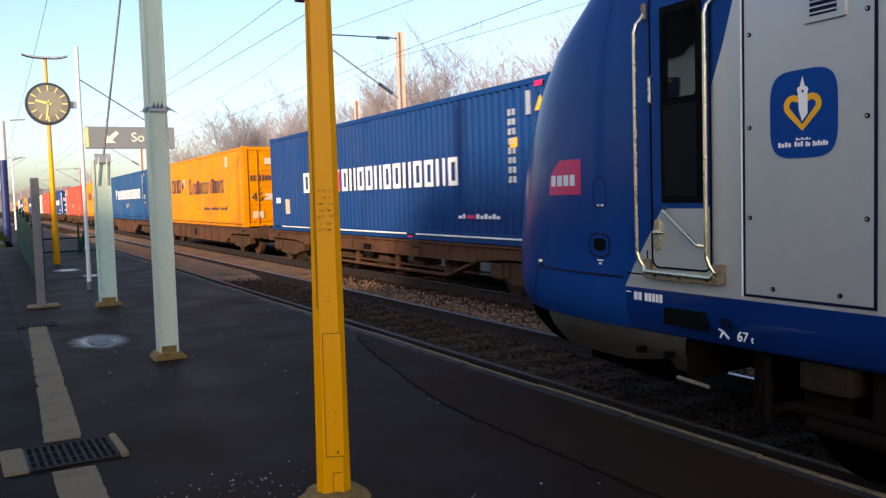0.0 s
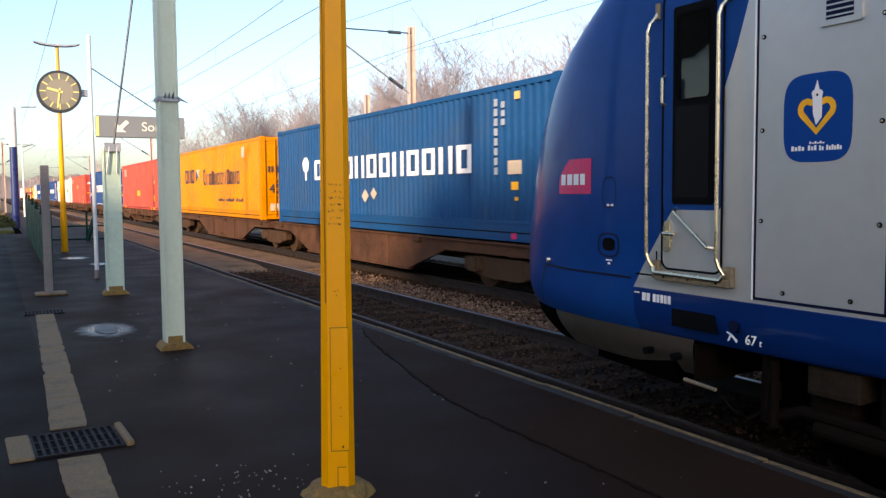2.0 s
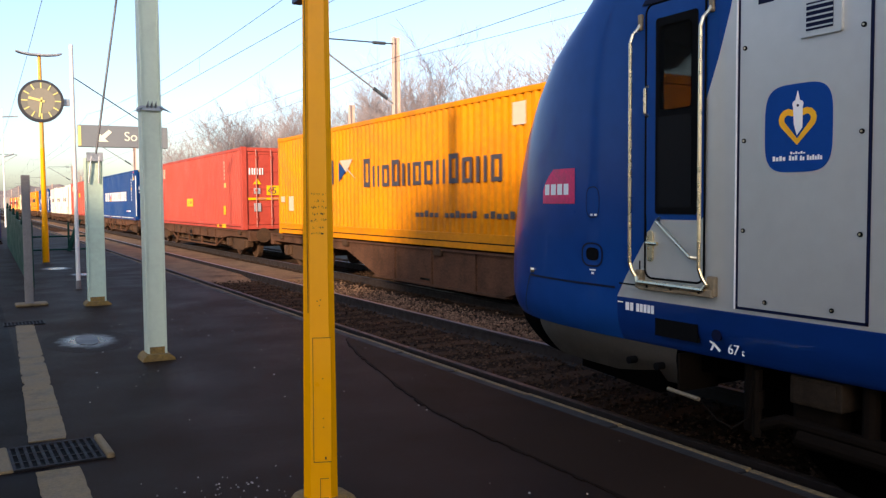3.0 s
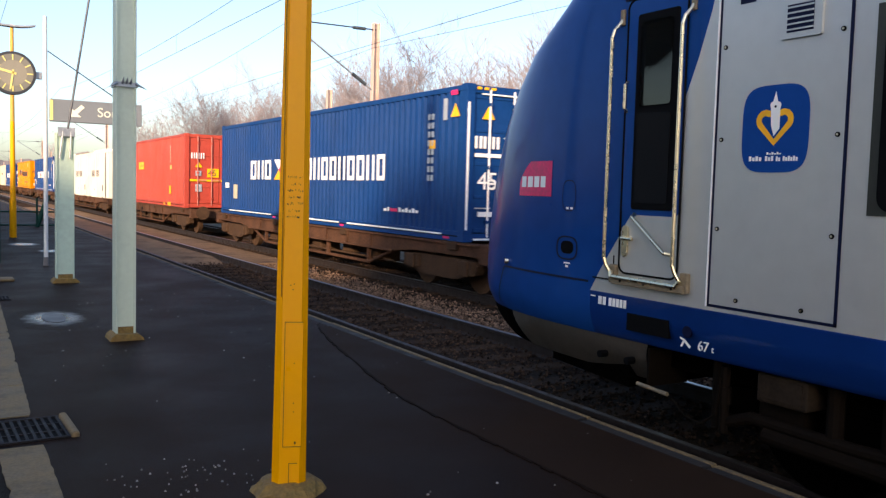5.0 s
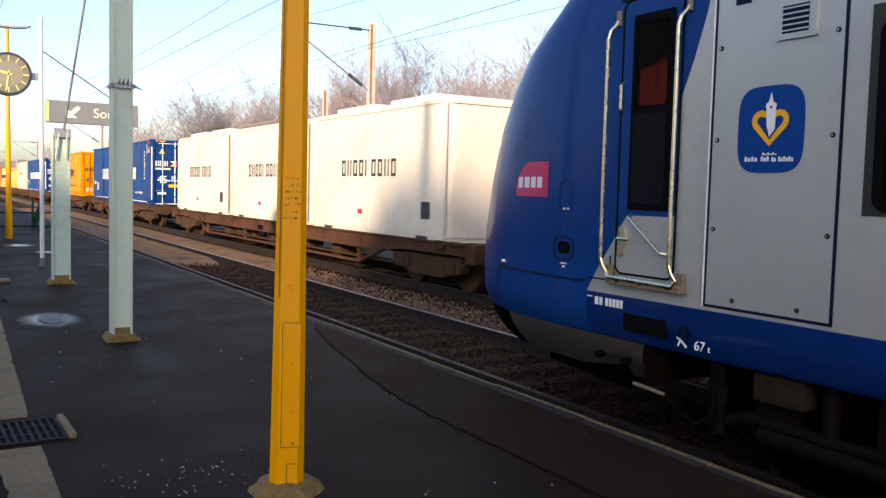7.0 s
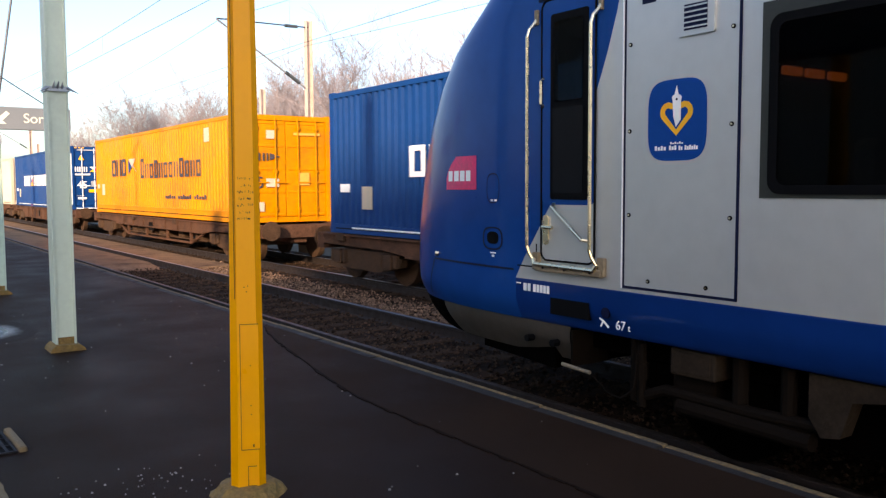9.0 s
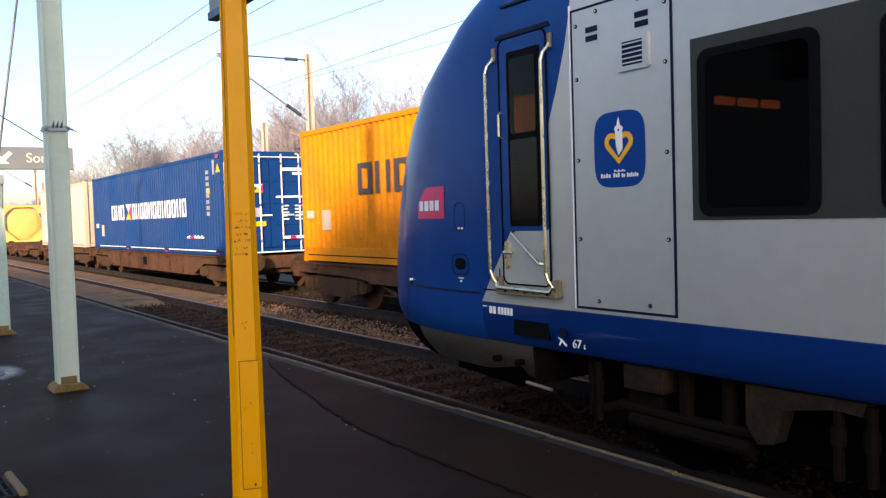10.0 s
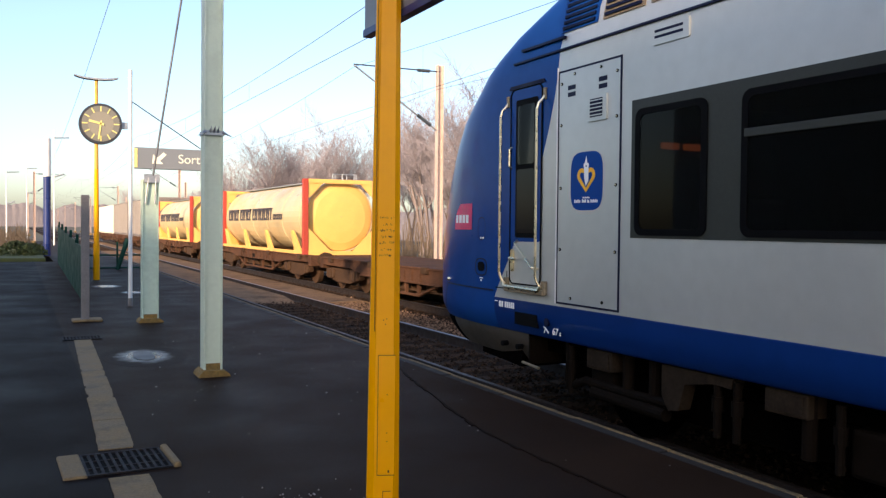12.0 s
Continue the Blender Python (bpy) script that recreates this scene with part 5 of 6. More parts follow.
def wagon(s0, s1, label="rusty brown low container wagon on two bogies", deck=0.54, empty=False, lowz=0.52, bay=None, bogies=None, ends=(0, 1)):
    """bay: where the deep middle of the frame begins and ends; bogies: their centres; ends: which ends have buffers."""
    L = s1 - s0
    slope = 1.6 if bay else 0.85
    n0, n1 = bay or (3.25, L - 3.25)
    t = thing("container_wagon", (8.62, s0, RAIL), label, "wagon", "container wagons")
    D = deck - RAIL
    for x in (-1, 1):
        sb = part("sole_bar", prism(bmesh.new(), [(0.25, D), (L - 0.25, D), (L - 0.25, D - 0.2), (n1 + slope, D - 0.22), (n1, lowz), (n0, lowz), (n0 - slope, D - 0.22), (0.25, D - 0.2)], 0, x * 1.2, x * 1.13), WAGON, t)
        part("flange", boxed(x * 1.24, x * 1.08, n0 - 0.05, n1 + 0.05, lowz - 0.02, lowz + 0.015), WAGON, sb)
        part("flange", boxed(x * 1.25, x * 1.05, 0.25, L - 0.25, D - 0.03, D + 0.005), WAGON, sb)
        for k in range(3 if bay else 7):
            y = n0 + 0.9 + (n1 - n0 - 1.8) * k / (2 if bay else 6)
            part("web_rib", boxed(x * 1.235, x * 1.19, y - 0.03, y + 0.03, lowz + 0.012, D - 0.03), WAGON, sb)
        for k, y in enumerate((1.0, L * 0.36, L * 0.64, L - 1.0)):
            part("lashing_stanchion", boxed(x * 1.27, x * 1.2, y - 0.14, y + 0.14, D - 0.12, D + 0.02, bevel=0.01), BOGIE, sb)
        part("data_panel", boxed(x * 1.216, x * 1.2, (n0 + n1) / 2, (n0 + n1) / 2 + (0.45 if bay else 0.5), 0.24 if bay else 0.45, 0.28 if bay else 0.7), UNDERGREY, sb)
    for k in range(9):
        y = 0.3 + (L - 0.6) * k / 8
        part("cross_beam", boxed(-1.13, 1.13, y - 0.08, y + 0.08, D - 0.2, D - 0.02), WAGON, t)
    part("centre_sill", boxed(-0.2, 0.2, 0.1, L - 0.1, D - 0.42, D - 0.03), WAGON, t)
    if lowz > 0.3:     # brake gear hanging between the bogies
        for k in range(5):
            y = L * (0.3 + 0.1 * k)
            part("brake_gear", boxed(-1.0 + 0.1 * (k % 2), -0.5, y - 0.3, y + 0.1 + 0.1 * (k % 3), 0.25 + 0.06 * (k % 2), 0.52, bevel=0.03), BOGIE, t)
        part("air_tank", rod(bmesh.new(), (-0.8, L * 0.62, 0.4), (-0.8, L * 0.62 + 0.9, 0.4), 0.16, n=14), BOGIE, t)
        part("brake_rod", rod(bmesh.new(), (-1.05, 3.4, 0.33), (-1.05, L - 3.4, 0.33), 0.025), BOGIE, t)
    if lowz > 0.5:
        for x in (-1.12, 1.12):
            part("truss", bent(bmesh.new(), [(x, 3.1, D - 0.24), (x, 4.4, 0.24), (x, L - 4.4, 0.24), (x, L - 3.1, D - 0.24)], 0.035, 6), WAGON, t, "truss bar under the frame")
        for k in range(4):
            y = 4.4 + (L - 8.8) * k / 3
            part("truss_post", boxed(-1.15, -1.09, y - 0.05, y + 0.05, 0.24, lowz + 0.02), WAGON, t)
    if empty:
        part("deck_plate", boxed(-1.13, 1.13, 0.3, L - 0.3, D - 0.02, D + 0.002), WAGON, t)
    for y in [(0.0, L)[e] for e in ends]:
        d = -1 if y == 0 else 1
        part("head_stock", boxed(-1.2, 1.2, y + 0.02 * d, y - 0.25 * d, D - 0.3, D), WAGON, t)
        for x in (-0.88, 0.88):
            part("buffer", shape(lambda m: rod(m, (x, y, D - 0.12), (x, y + 0.32 * d, D - 0.12), 0.09, n=12), lambda m: rod(m, (x, y + 0.32 * d, D - 0.12), (x, y + 0.36 * d, D - 0.12), 0.22, n=18)), BOGIE, t)
    for yb in bogies or (1.65, L - 1.65):
        bg = part("bogie", shape(lambda m: prism(m, [(yb - 1.25, 0.5), (yb - 1.2, 0.35), (yb - 0.5, 0.22), (yb + 0.5, 0.22), (yb + 1.2, 0.35), (yb + 1.25, 0.5), (yb + 0.9, 0.58), (yb - 0.9, 0.58)], 0, -1.12, -0.98),
                                   lambda m: prism(m, [(yb - 1.25, 0.5), (yb - 1.2, 0.35), (yb - 0.5, 0.22), (yb + 0.5, 0.22), (yb + 1.2, 0.35), (yb + 1.25, 0.5), (yb + 0.9, 0.58), (yb - 0.9, 0.58)], 0, 0.98, 1.12),
                                   lambda m: box(m, -1.0, 1.0, yb - 0.2, yb + 0.2, 0.3, 0.55)), BOGIE, t)
        for dy in (-0.9, 0.9):
            for sx in (-0.752, 0.752):
                part("wheel", shape(lambda m: rod(m, (sx - 0.065, yb + dy, 0.42), (sx + 0.065, yb + dy, 0.42), 0.42, n=28)), BOGIE, bg)
            part("axle_box", boxed(-1.2, -1.02, yb + dy - 0.13, yb + dy + 0.13, 0.3, 0.56, bevel=0.02), BOGIE, bg)
            for o in (-0.22, 0.22):
                part("spring", rod(bmesh.new(), (-1.13, yb + dy + o, 0.34), (-1.13, yb + dy + o, 0.56), 0.06, n=10), BOGIE, bg)
    MOVING.append((t, s0, RAIL))
    return t


LONG = 13.72
container("blue_container", 10.05, LONG, CBLUE, "dark blue corrugated container with white word blocks", "blue containers", marks=ferry_marks(LONG), bars=LOGOWHITE)
container("yellow_container", 26.75, LONG, CYEL, "yellow corrugated container with dark word blocks", "yellow containers", marks=yellow_marks(LONG), door_text="dark", bars=CYEL)
container("mid_blue_container", 44.2, LONG, CTRANS, "mid-blue corrugated container with white crest and word blocks", "", skirt=0.16, marks=trans_marks(LONG), door_text="mid", bars=CTRANS)
container("yellow_container", 59.75, LONG, CYEL, "yellow corrugated container with dark word blocks", "yellow containers", skirt=0.1, marks=yellow_marks(LONG), door_text="dark", bars=CYEL)
container("red_container", 77.05, LONG, CRED, "red corrugated container with small white mark", "red containers", marks=red_marks(LONG), door_text="red", bars=CCRED)
container("blue_container", 96.7, LONG, CBLUE, "dark blue corrugated container with white word blocks", "blue containers", marks=ferry_marks(LONG), bars=LOGOWHITE)
container("red_container", 114.9, LONG, CRED, "red corrugated container with yellow plate and white mark", "red containers", marks=red_marks(LONG, 1.38), door_text="red", bars=CCRED)
for s, tarp in ((131.2, False), (137.3, True), (143.4, False)):
    bulk_box(s, tarp)
container("blue_container", 153.6, LONG, CBLUE, "dark blue corrugated container with white word blocks", "blue containers", marks=ferry_marks(LONG), bars=LOGOWHITE)
container("yellow_container", 171.9, LONG, CYEL, "yellow corrugated container with dark word blocks", "yellow containers", skirt=0.1, marks=yellow_marks(LONG), door_text="dark", bars=CYEL)
container("blue_container", 190.0, LONG, CBLUE, "dark blue corrugated container with white word blocks", "blue containers", marks=ferry_marks(LONG), bars=LOGOWHITE)
container("cream_container", 205.3, 9.3, CCREAM, "cream ribbed short container with faint red mark", "", marks=word(6.0, 3.6, 1.35, 1.62, 8, CBROWN, 0.4) + [([(6.2, 1.3), (6.75, 1.35), (6.7, 1.8), (6.45, 1.62)], "sign", TANKFRAME), ([(6.1, 1.3), (6.45, 1.3), (6.4, 1.62)], "sign", CRED), (3.9, 5.6, 1.2, 1.23, CBROWN)], door_text="cream", bars=CCREAM)
tank_container(228.25, 11.2)
tank_container(246.8, 11.2)
container("grey_brown_container", 259.4, LONG, CBROWN, "grey-brown dusty corrugated container on a wagon", "", door_text=False, bars=CBROWN)
container("grey_brown_container", 273.8, 10.4, CBROWN, "grey-brown dusty corrugated container on a wagon", "", door_text=False, bars=CBROWN)
container("white_container", 285.6, LONG, CWHITE, "white container at the end of the train", "", door_text=False, bars=CWHITE)
for a, b in ((9.2, 24.3), (26.1, 41.1), (43.4, 58.45), (59.15, 74.15), (76.35, 91.45), (96.0, 111.0), (114.1, 129.2), (130.3, 150.2), (152.9, 167.9), (171.2, 186.2), (189.3, 204.3), (204.7, 215.2), (227.55, 240.2), (246.0, 258.4), (258.8, 273.1), (273.3, 284.6), (284.9, 299.9)):
    if not 40 < a < 60:
        wagon(a, b, lowz=0.33 if a in (26.1, 189.3) else 0.56)
# an articulated pair with deep frames and a shared bogie between its halves
deep = "rusty brown deep-framed container wagon of an articulated pair"
wagon(43.4, 58.75, deep, lowz=0.17, bay=(6.0, 12.0), bogies=(2.55, 15.4), ends=(0,))
wagon(58.85, 74.3, deep, lowz=0.17, bay=(3.4, 8.3), bogies=(13.2,), ends=(1,))
wagon(215.9, 226.7, "empty rusty brown container wagon", empty=True)
TRAIN = passenger_train()


# ---------------- platform furniture ----------------
def mound(parent, x, y, r, h, name="footing"):
    bm = bmesh.new()
    n = 18
    rings = [(1.0, 0.0), (0.93, 0.35), (0.72, 0.8), (0.4, 1.0)]
    rnd = random.Random(int(1000 * (x + 7 * y)))
    rows = []
    for f, hh in rings:
        rows.append([(x + r * f * math.cos(6.283 * k / n) * (1 + 0.1 * rnd.uniform(-1, 1)), y + r * f * math.sin(6.283 * k / n) * (1 + 0.1 * rnd.uniform(-1, 1)), h * hh) for k in range(n)])
    vs = [[bm.verts.new(p) for p in rw] for rw in rows]
    for a, b in zip(vs, vs[1:]):
        for k in range(n):
            bm.faces.new((a[k], a[(k + 1) % n], b[(k + 1) % n], b[k]))
    bm.faces.new(vs[-1])
    return part(name, bm, MOUND, parent, "rough mossy concrete footing")


def yellow_pole():
    """A tapered chamfered column with an access door, carrying a station sign."""
    t = thing("yellow_pole", (1.41, 3.64, 0), "bright yellow tapered steel lamp column on the platform", "lamp post")
    t.rotation_euler = (0, radians(0.28), radians(-20))
    bm = bmesh.new()
    rows = []
    for z, w in ((0.0, 0.154), (2.25, 0.116), (5.5, 0.07)):
        h, c = w / 2, w * 0.2
        rows.append([(-h + c, -h, z), (h - c, -h, z), (h, -h + c, z), (h, h - c, z), (h - c, h, z), (-h + c, h, z), (-h, h - c, z), (-h, -h + c, z)])
    vs = [[bm.verts.new(p) for p in r] for r in rows]
    for a, b in zip(vs, vs[1:]):
        for k in range(8):
            bm.faces.new((a[k], a[(k + 1) % 8], b[(k + 1) % 8], b[k]))
    bm.faces.new(vs[-1])
    sh = part("shaft", bm, YELLOW, t)

    def front(z):
        return -(0.154 - 0.0169 * z) / 2
    def strip(x0, x1, z0, z1, out=0.0015):
        b = bmesh.new()
        v = [b.verts.new(p) for p in ((x0, front(z0) - out, z0), (x1, front(z0) - out, z0), (x1, front(z1) - out, z1), (x0, front(z1) - out, z1))]
        b.faces.new(v)
        v2 = [b.verts.new(p) for p in ((x0, front(z0) + 0.004, z0), (x1, front(z0) + 0.004, z0), (x1, front(z1) + 0.004, z1), (x0, front(z1) + 0.004, z1))]
        b.faces.new(v2[::-1])
        for i in range(4):
            b.faces.new((v[i], v[(i + 1) % 4], v2[(i + 1) % 4], v2[i]))
        return b
    dr = part("access_door", strip(-0.028, 0.05, 0.225, 0.785, 0.003), YELLOW, t, "flush access door")
    for a in ((-0.031, -0.028, 0.222, 0.788), (-0.031, 0.05, 0.221, 0.226), (-0.031, 0.05, 0.784, 0.788)):
        part("door_gap", strip(*a, 0.0015), GROOVE, dr)
    part("door_lock", strip(0.02, 0.027, 0.235, 0.247, 0.005), INK, dr)
    pl = part("small_plate", strip(0.0, 0.036, 0.06, 0.145, 0.003), YELLOW, t)
    for a in ((-0.003, 0.0, 0.058, 0.147), (-0.003, 0.036, 0.145, 0.148), (-0.003, 0.036, 0.057, 0.06)):
        part("plate_gap", strip(*a, 0.0015), GROOVE, pl)
    part("long_seam", strip(-0.05, -0.047, 0.9, 3.0, 0.001), GROOVE, t)
    rnd = random.Random(4)
    for row in range(7):   # scribbled ink strokes, not readable
        x = -0.034 + 0.012 * rnd.random()
        while x < 0.036 - (0.03 if row < 2 else 0) * rnd.random():
            z = 1.25 + 0.029 * row + rnd.uniform(-0.003, 0.003)
            if rnd.random() < 0.6:
                part("scribble", strip(x, x + 0.0013, z, z + rnd.uniform(0.004, 0.011), 0.0012), INK, t)
            if rnd.random() < 0.6:
                part("scribble", strip(x, x + rnd.uniform(0.002, 0.006), z + rnd.uniform(0, 0.006), z + 0.0075, 0.0012), INK, t)
            x += rnd.uniform(0.004, 0.009)
    for x, z in ((-0.01, 0.95), (0.005, 0.955), (0.0, 0.93), (0.012, 0.42), (0.013, 0.38), (0.012, 0.6)):
        part("chip", strip(x, x + 0.004, z, z + 0.004, 0.0045), INK, t)
    mound(t, 0, 0, 0.165, 0.06)
yellow_pole()


def platform_sign():
    t = thing("station_sign", (1.465, 3.62, 2.375), "grey and blue station sign bolted to the yellow column", "sign")
    part("panel", boxed(0.012, 0.05, -1.4, 0.47, 0.035, 0.65, bevel=0.004), SIGNGREY, t, "pale grey sign panel")
    part("lower_border", boxed(0.006, 0.056, -1.41, 0.48, 0.0, 0.04, bevel=0.004), SIGNBLUE, t, "dark blue border")
    part("bracket", boxed(-0.1, 0.012, -0.03, 0.03, 0.25, 0.31), GALV, t)
platform_sign()


def mint_post(x, y, h, w, old=False, spikes=True):
    t = thing("pale_green_post", (x, y, 0), "weathered short pale green steel post" if old else "tall pale green steel post with a spiked collar", "post", "pale green posts")
    m = MINT_OLD if old else MINT
    f = w / 2
    part("web", boxed(-f + 0.02, f - 0.02, -0.012, 0.012, 0.02, h), m, t)
    for sx in (-1, 1):
        part("flange", boxed(sx * f, sx * (f - 0.018), -0.09, 0.09, 0.02, h, bevel=0.003), m, t)
    part("cover_plate", boxed(-f + 0.018, f - 0.018, -0.075, -0.06, 0.05, h - 0.02), m, t)
    if spikes:
        c = part("spiked_collar", shape(lambda b: box(b, -f - 0.01, f + 0.01, -0.1, -0.09, 2.21, 2.25), lambda b: box(b, -f - 0.01, -f - 0.002, -0.1, 0.1, 2.21, 2.25), lambda b: box(b, f + 0.002, f + 0.01, -0.1, 0.1, 2.21, 2.25)), GALV, t)
        for dx in (-0.9, -0.4, 0.0, 0.4, 0.9):
            part("spike", rod(bmesh.new(), (dx * f, -0.098, 2.24), (dx * f * (2.1 if abs(dx) > 0.8 else 1.0), -0.16, 2.29 if abs(dx) < 0.8 else 2.19), 0.014, 0.001, 4), GALV, c)
    part("footing", prism(bmesh.new(), [(-f - 0.06, -0.01), (f + 0.065, -0.01), (f + 0.05, 0.025), (f + 0.012, 0.055), (-f - 0.012, 0.06), (-f - 0.045, 0.03)], 1, -0.16, 0.13), MOUND, t, "crumbling ochre footing")
    part("rust_band", boxed(-f + 0.019, f - 0.019, -0.079, -0.074, 0.055, 0.115), MOUND, t, "rusty stain at the foot")
    return t


mint_post(1.458, 7.9, 5.4, 0.168)
stub = mint_post(1.53, 12.6, 2.03, 0.225, old=True, spikes=False)
part("guy_clamp", shape(lambda b: box(b, -0.09, 0.12, -0.12, -0.09, 1.98, 2.1), lambda b: rod(b, (-0.03, -0.11, 2.05), (-0.075, -0.11, 1.68), 0.012), lambda b: rod(b, (0.07, -0.11, 2.05), (0.055, -0.11, 1.68), 0.012)), GALV, stub, "steel guy clamp")
part("guy_wire", rod(bmesh.new(), (0.03, -0.11, 2.08), (0.78, -0.11, 7.0), 0.014), WIRE, stub, "stay wire")

gp = thing("grey_post", (0.705, 13.0, 0), "short grey weathered steel post", "post")
part("shaft", boxed(-0.054, 0.054, -0.05, 0.05, 0.0, 1.8, bevel=0.008), GREYPOST, gp)
part("footing", boxed(-0.18, 0.23, -0.18, 0.16, 0.0, 0.035, bevel=0.02), CONCRETE, gp)


def clock():
    t = thing("platform_clock", (1.08, 15.13, 3.05), "round dark station clock on an arm", "clock")
    r = 0.335
    part("case", rod(bmesh.new(), (0, -0.07, 0), (0, 0.07, 0), r, n=48), CLOCKRIM, t)
    part("dial", rod(bmesh.new(), (0, -0.076, 0), (0, -0.069, 0), r * 0.88, n=48), CLOCKFACE, t)
    part("inner_dial", rod(bmesh.new(), (0, -0.079, 0), (0, -0.075, 0), r * 0.6, n=40), mat("inner_dial", (0.27, 0.245, 0.19), 0.5, var=0.08, bump=0), t)
    for k in range(12):
        a = radians(30 * k)
        b = boxed(-0.009, 0.009, -0.083, -0.078, r * 0.60, r * 0.86)
        b.transform(Matrix.Rotation(a, 4, "Y"))
        part("hour_mark", b, CLOCKMARK, t)
    for name, a, ln, w in (("hour_hand", 284, 0.56, 0.017), ("minute_hand", 188, 0.78, 0.012)):
        b = boxed(-w, w, -0.09, -0.084, -0.05, r * ln)
        b.transform(Matrix.Rotation(radians(a), 4, "Y"))
        part(name, b, CLOCKMARK, t)
    part("arm", boxed(r - 0.01, 0.425, -0.03, 0.03, -0.06, 0.05, bevel=0.008), GALV, t)
    return t
clock()

cp = thing("clock_pole", (1.55, 15.12, 0), "slim white-painted pole carrying clock and exit sign", "pole")
part("shaft", rod(bmesh.new(), (0, 0, 0), (0, 0, 3.99), 0.034, 0.03, 14), WHITEPAINT, cp)
part("base_sleeve", rod(bmesh.new(), (0, 0, 0), (0, 0, 0.14), 0.042, 0.038, 14), GREYPOST, cp)


def exit_sign():
    t = thing("exit_sign", (1.61, 15.12, 2.335), "grey exit sign with arrow and cream lettering", "sign")
    part("board", boxed(0.0, 1.42, -0.05, 0.05, 0.0, 0.36, bevel=0.01), SIGNGREY, t)
    part("end_strip", boxed(0.0, 0.045, -0.056, -0.045, 0.02, 0.34), CLOCKMARK, t, "pale yellow end strip")
    ar = bmesh.new()
    prism(ar, [(0.28, 0.09), (0.47, 0.09), (0.41, 0.14), (0.52, 0.25), (0.47, 0.29), (0.36, 0.19), (0.30, 0.25)], 1, -0.055, -0.048)
    part("arrow", ar, CREAM, t)
    letter_part("lettering", "Sortie", 0.215, CREAM, t, Matrix.Translation((0.71, -0.053, 0.115)))
exit_sign()
st = thing("stay_cable", (1.58, 15.1, 3.45), "thin stay cable from the pole", "cable")
part("cable", rod(bmesh.new(), (0, 0, 0), (1.2, 0, -0.78), 0.009), WIRE, st)


def lamp_post():
    t = thing("lamp_post", (1.585, 22.6, 0), "yellow lamp post with a flat double-arm lantern", "lamp post")
    part("shaft", rod(bmesh.new(), (0, 0, 0), (0, 0, 2.75), 0.07, 0.051, 12), YELLOW, t)
    # paler yellow stands for the sun on the top of the shaft
    part("upper_shaft", rod(bmesh.new(), (0, 0, 2.75), (0, 0, 5.0), 0.05, 0.04, 12), CYELPALE, t, "upper shaft coloured pale yellow as sunlit")
    part("foot", rod(bmesh.new(), (0, 0, 0), (0, 0, 0.9), 0.078, 0.073, 12), YELLOW, t)
    for sx in (-1, 1):
        part("lantern_arm", prism(bmesh.new(), [(0, 4.945), (sx * 0.2, 4.95), (sx * 0.38, 4.975), (sx * 0.5, 5.015), (sx * 0.51, 5.04), (sx * 0.36, 5.01), (sx * 0.2, 4.99), (0, 4.985)], 1, -0.1, 0.1), GALV, t)
lamp_post()


def totem():
    t = thing("totem", (0.95, 40.0, 0), "blue and white round station totem", "totem")
    part("lower_column", rod(bmesh.new(), (0, 0, 0), (0, 0, 3.4), 0.15, n=18), SIGNBLUE, t, "dark blue lower column")
    part("upper_column", rod(bmesh.new(), (0, 0, 3.4), (0, 0, 5.0), 0.155, n=18), WHITEPAINT, t, "white upper column")
    part("cap", rod(bmesh.new(), (0, 0, 5.0), (0, 0, 5.08), 0.155, 0.08, n=18), WHITEPAINT, t)
totem()


def green_fence():
    t = thing("green_fence", (0.86, 15.8, 0), "dark green steel fence along the path", "fence")
    n = 52
    for k in range(n):
        y = 16.0 * k / n
        h = 1.0 + 0.35 * (k // 10) / 5
        part("slat", boxed(-0.012 + 0.004 * k, 0.012 + 0.004 * k, y, y + 0.25, 0.03, h, bevel=0.004), GREENFENCE, t)
    for k in range(6):
        part("post", boxed(0.012 + 0.04 * k, 0.07 + 0.04 * k, 3.2 * k - 0.03, 3.2 * k + 0.03, 0, 1.1 + 0.07 * k), GREENFENCE, t)
green_fence()


def bench():
    t = thing("platform_barrier", (2.55, 27.5, 0), "dark green low steel barrier at the platform", "barrier")
    for x in (-1.0, 0.0, 0.85):
        part("upright", rod(bmesh.new(), (x, 0, 0), (x, 0, 0.85), 0.03), GREENFENCE, t)
    part("rail", rod(bmesh.new(), (-1.0, 0, 0.45), (0.85, 0, 0.45), 0.025), GREENFENCE, t)
    part("rail", rod(bmesh.new(), (-1.0, 0, 0.06), (0.85, 0, 0.06), 0.025), GREENFENCE, t)
    part("brace", rod(bmesh.new(), (0.0, 0, 0), (0.3, 0, 0.95), 0.07), GREENFENCE, t)
bench()


def drain(x, y, w, d, n, m):
    t = thing("drain_grate", (x, y, 0), "black cast-iron drain grate in the platform", "drain", "drain grates")
    for sy in (0, d - 0.02):
        part("rim", boxed(0, w, sy, sy + 0.02, -0.02, 0.012), IRON, t)
    for k in range(m + 1):
        part("cross_bar", boxed(w * k / m - 0.008, w * k / m + 0.008, 0, d, -0.02, 0.010), IRON, t)
    for k in range(1, n):
        part("long_bar", boxed(0, w, d * k / n - 0.007, d * k / n + 0.007, -0.02, 0.008), IRON, t)
    # shallow black plate: the shade down in the drain is its colour
    part("pit", boxed(0.0, w, 0.0, d, -0.02, 0.002), PITSHADE, t)
    return t


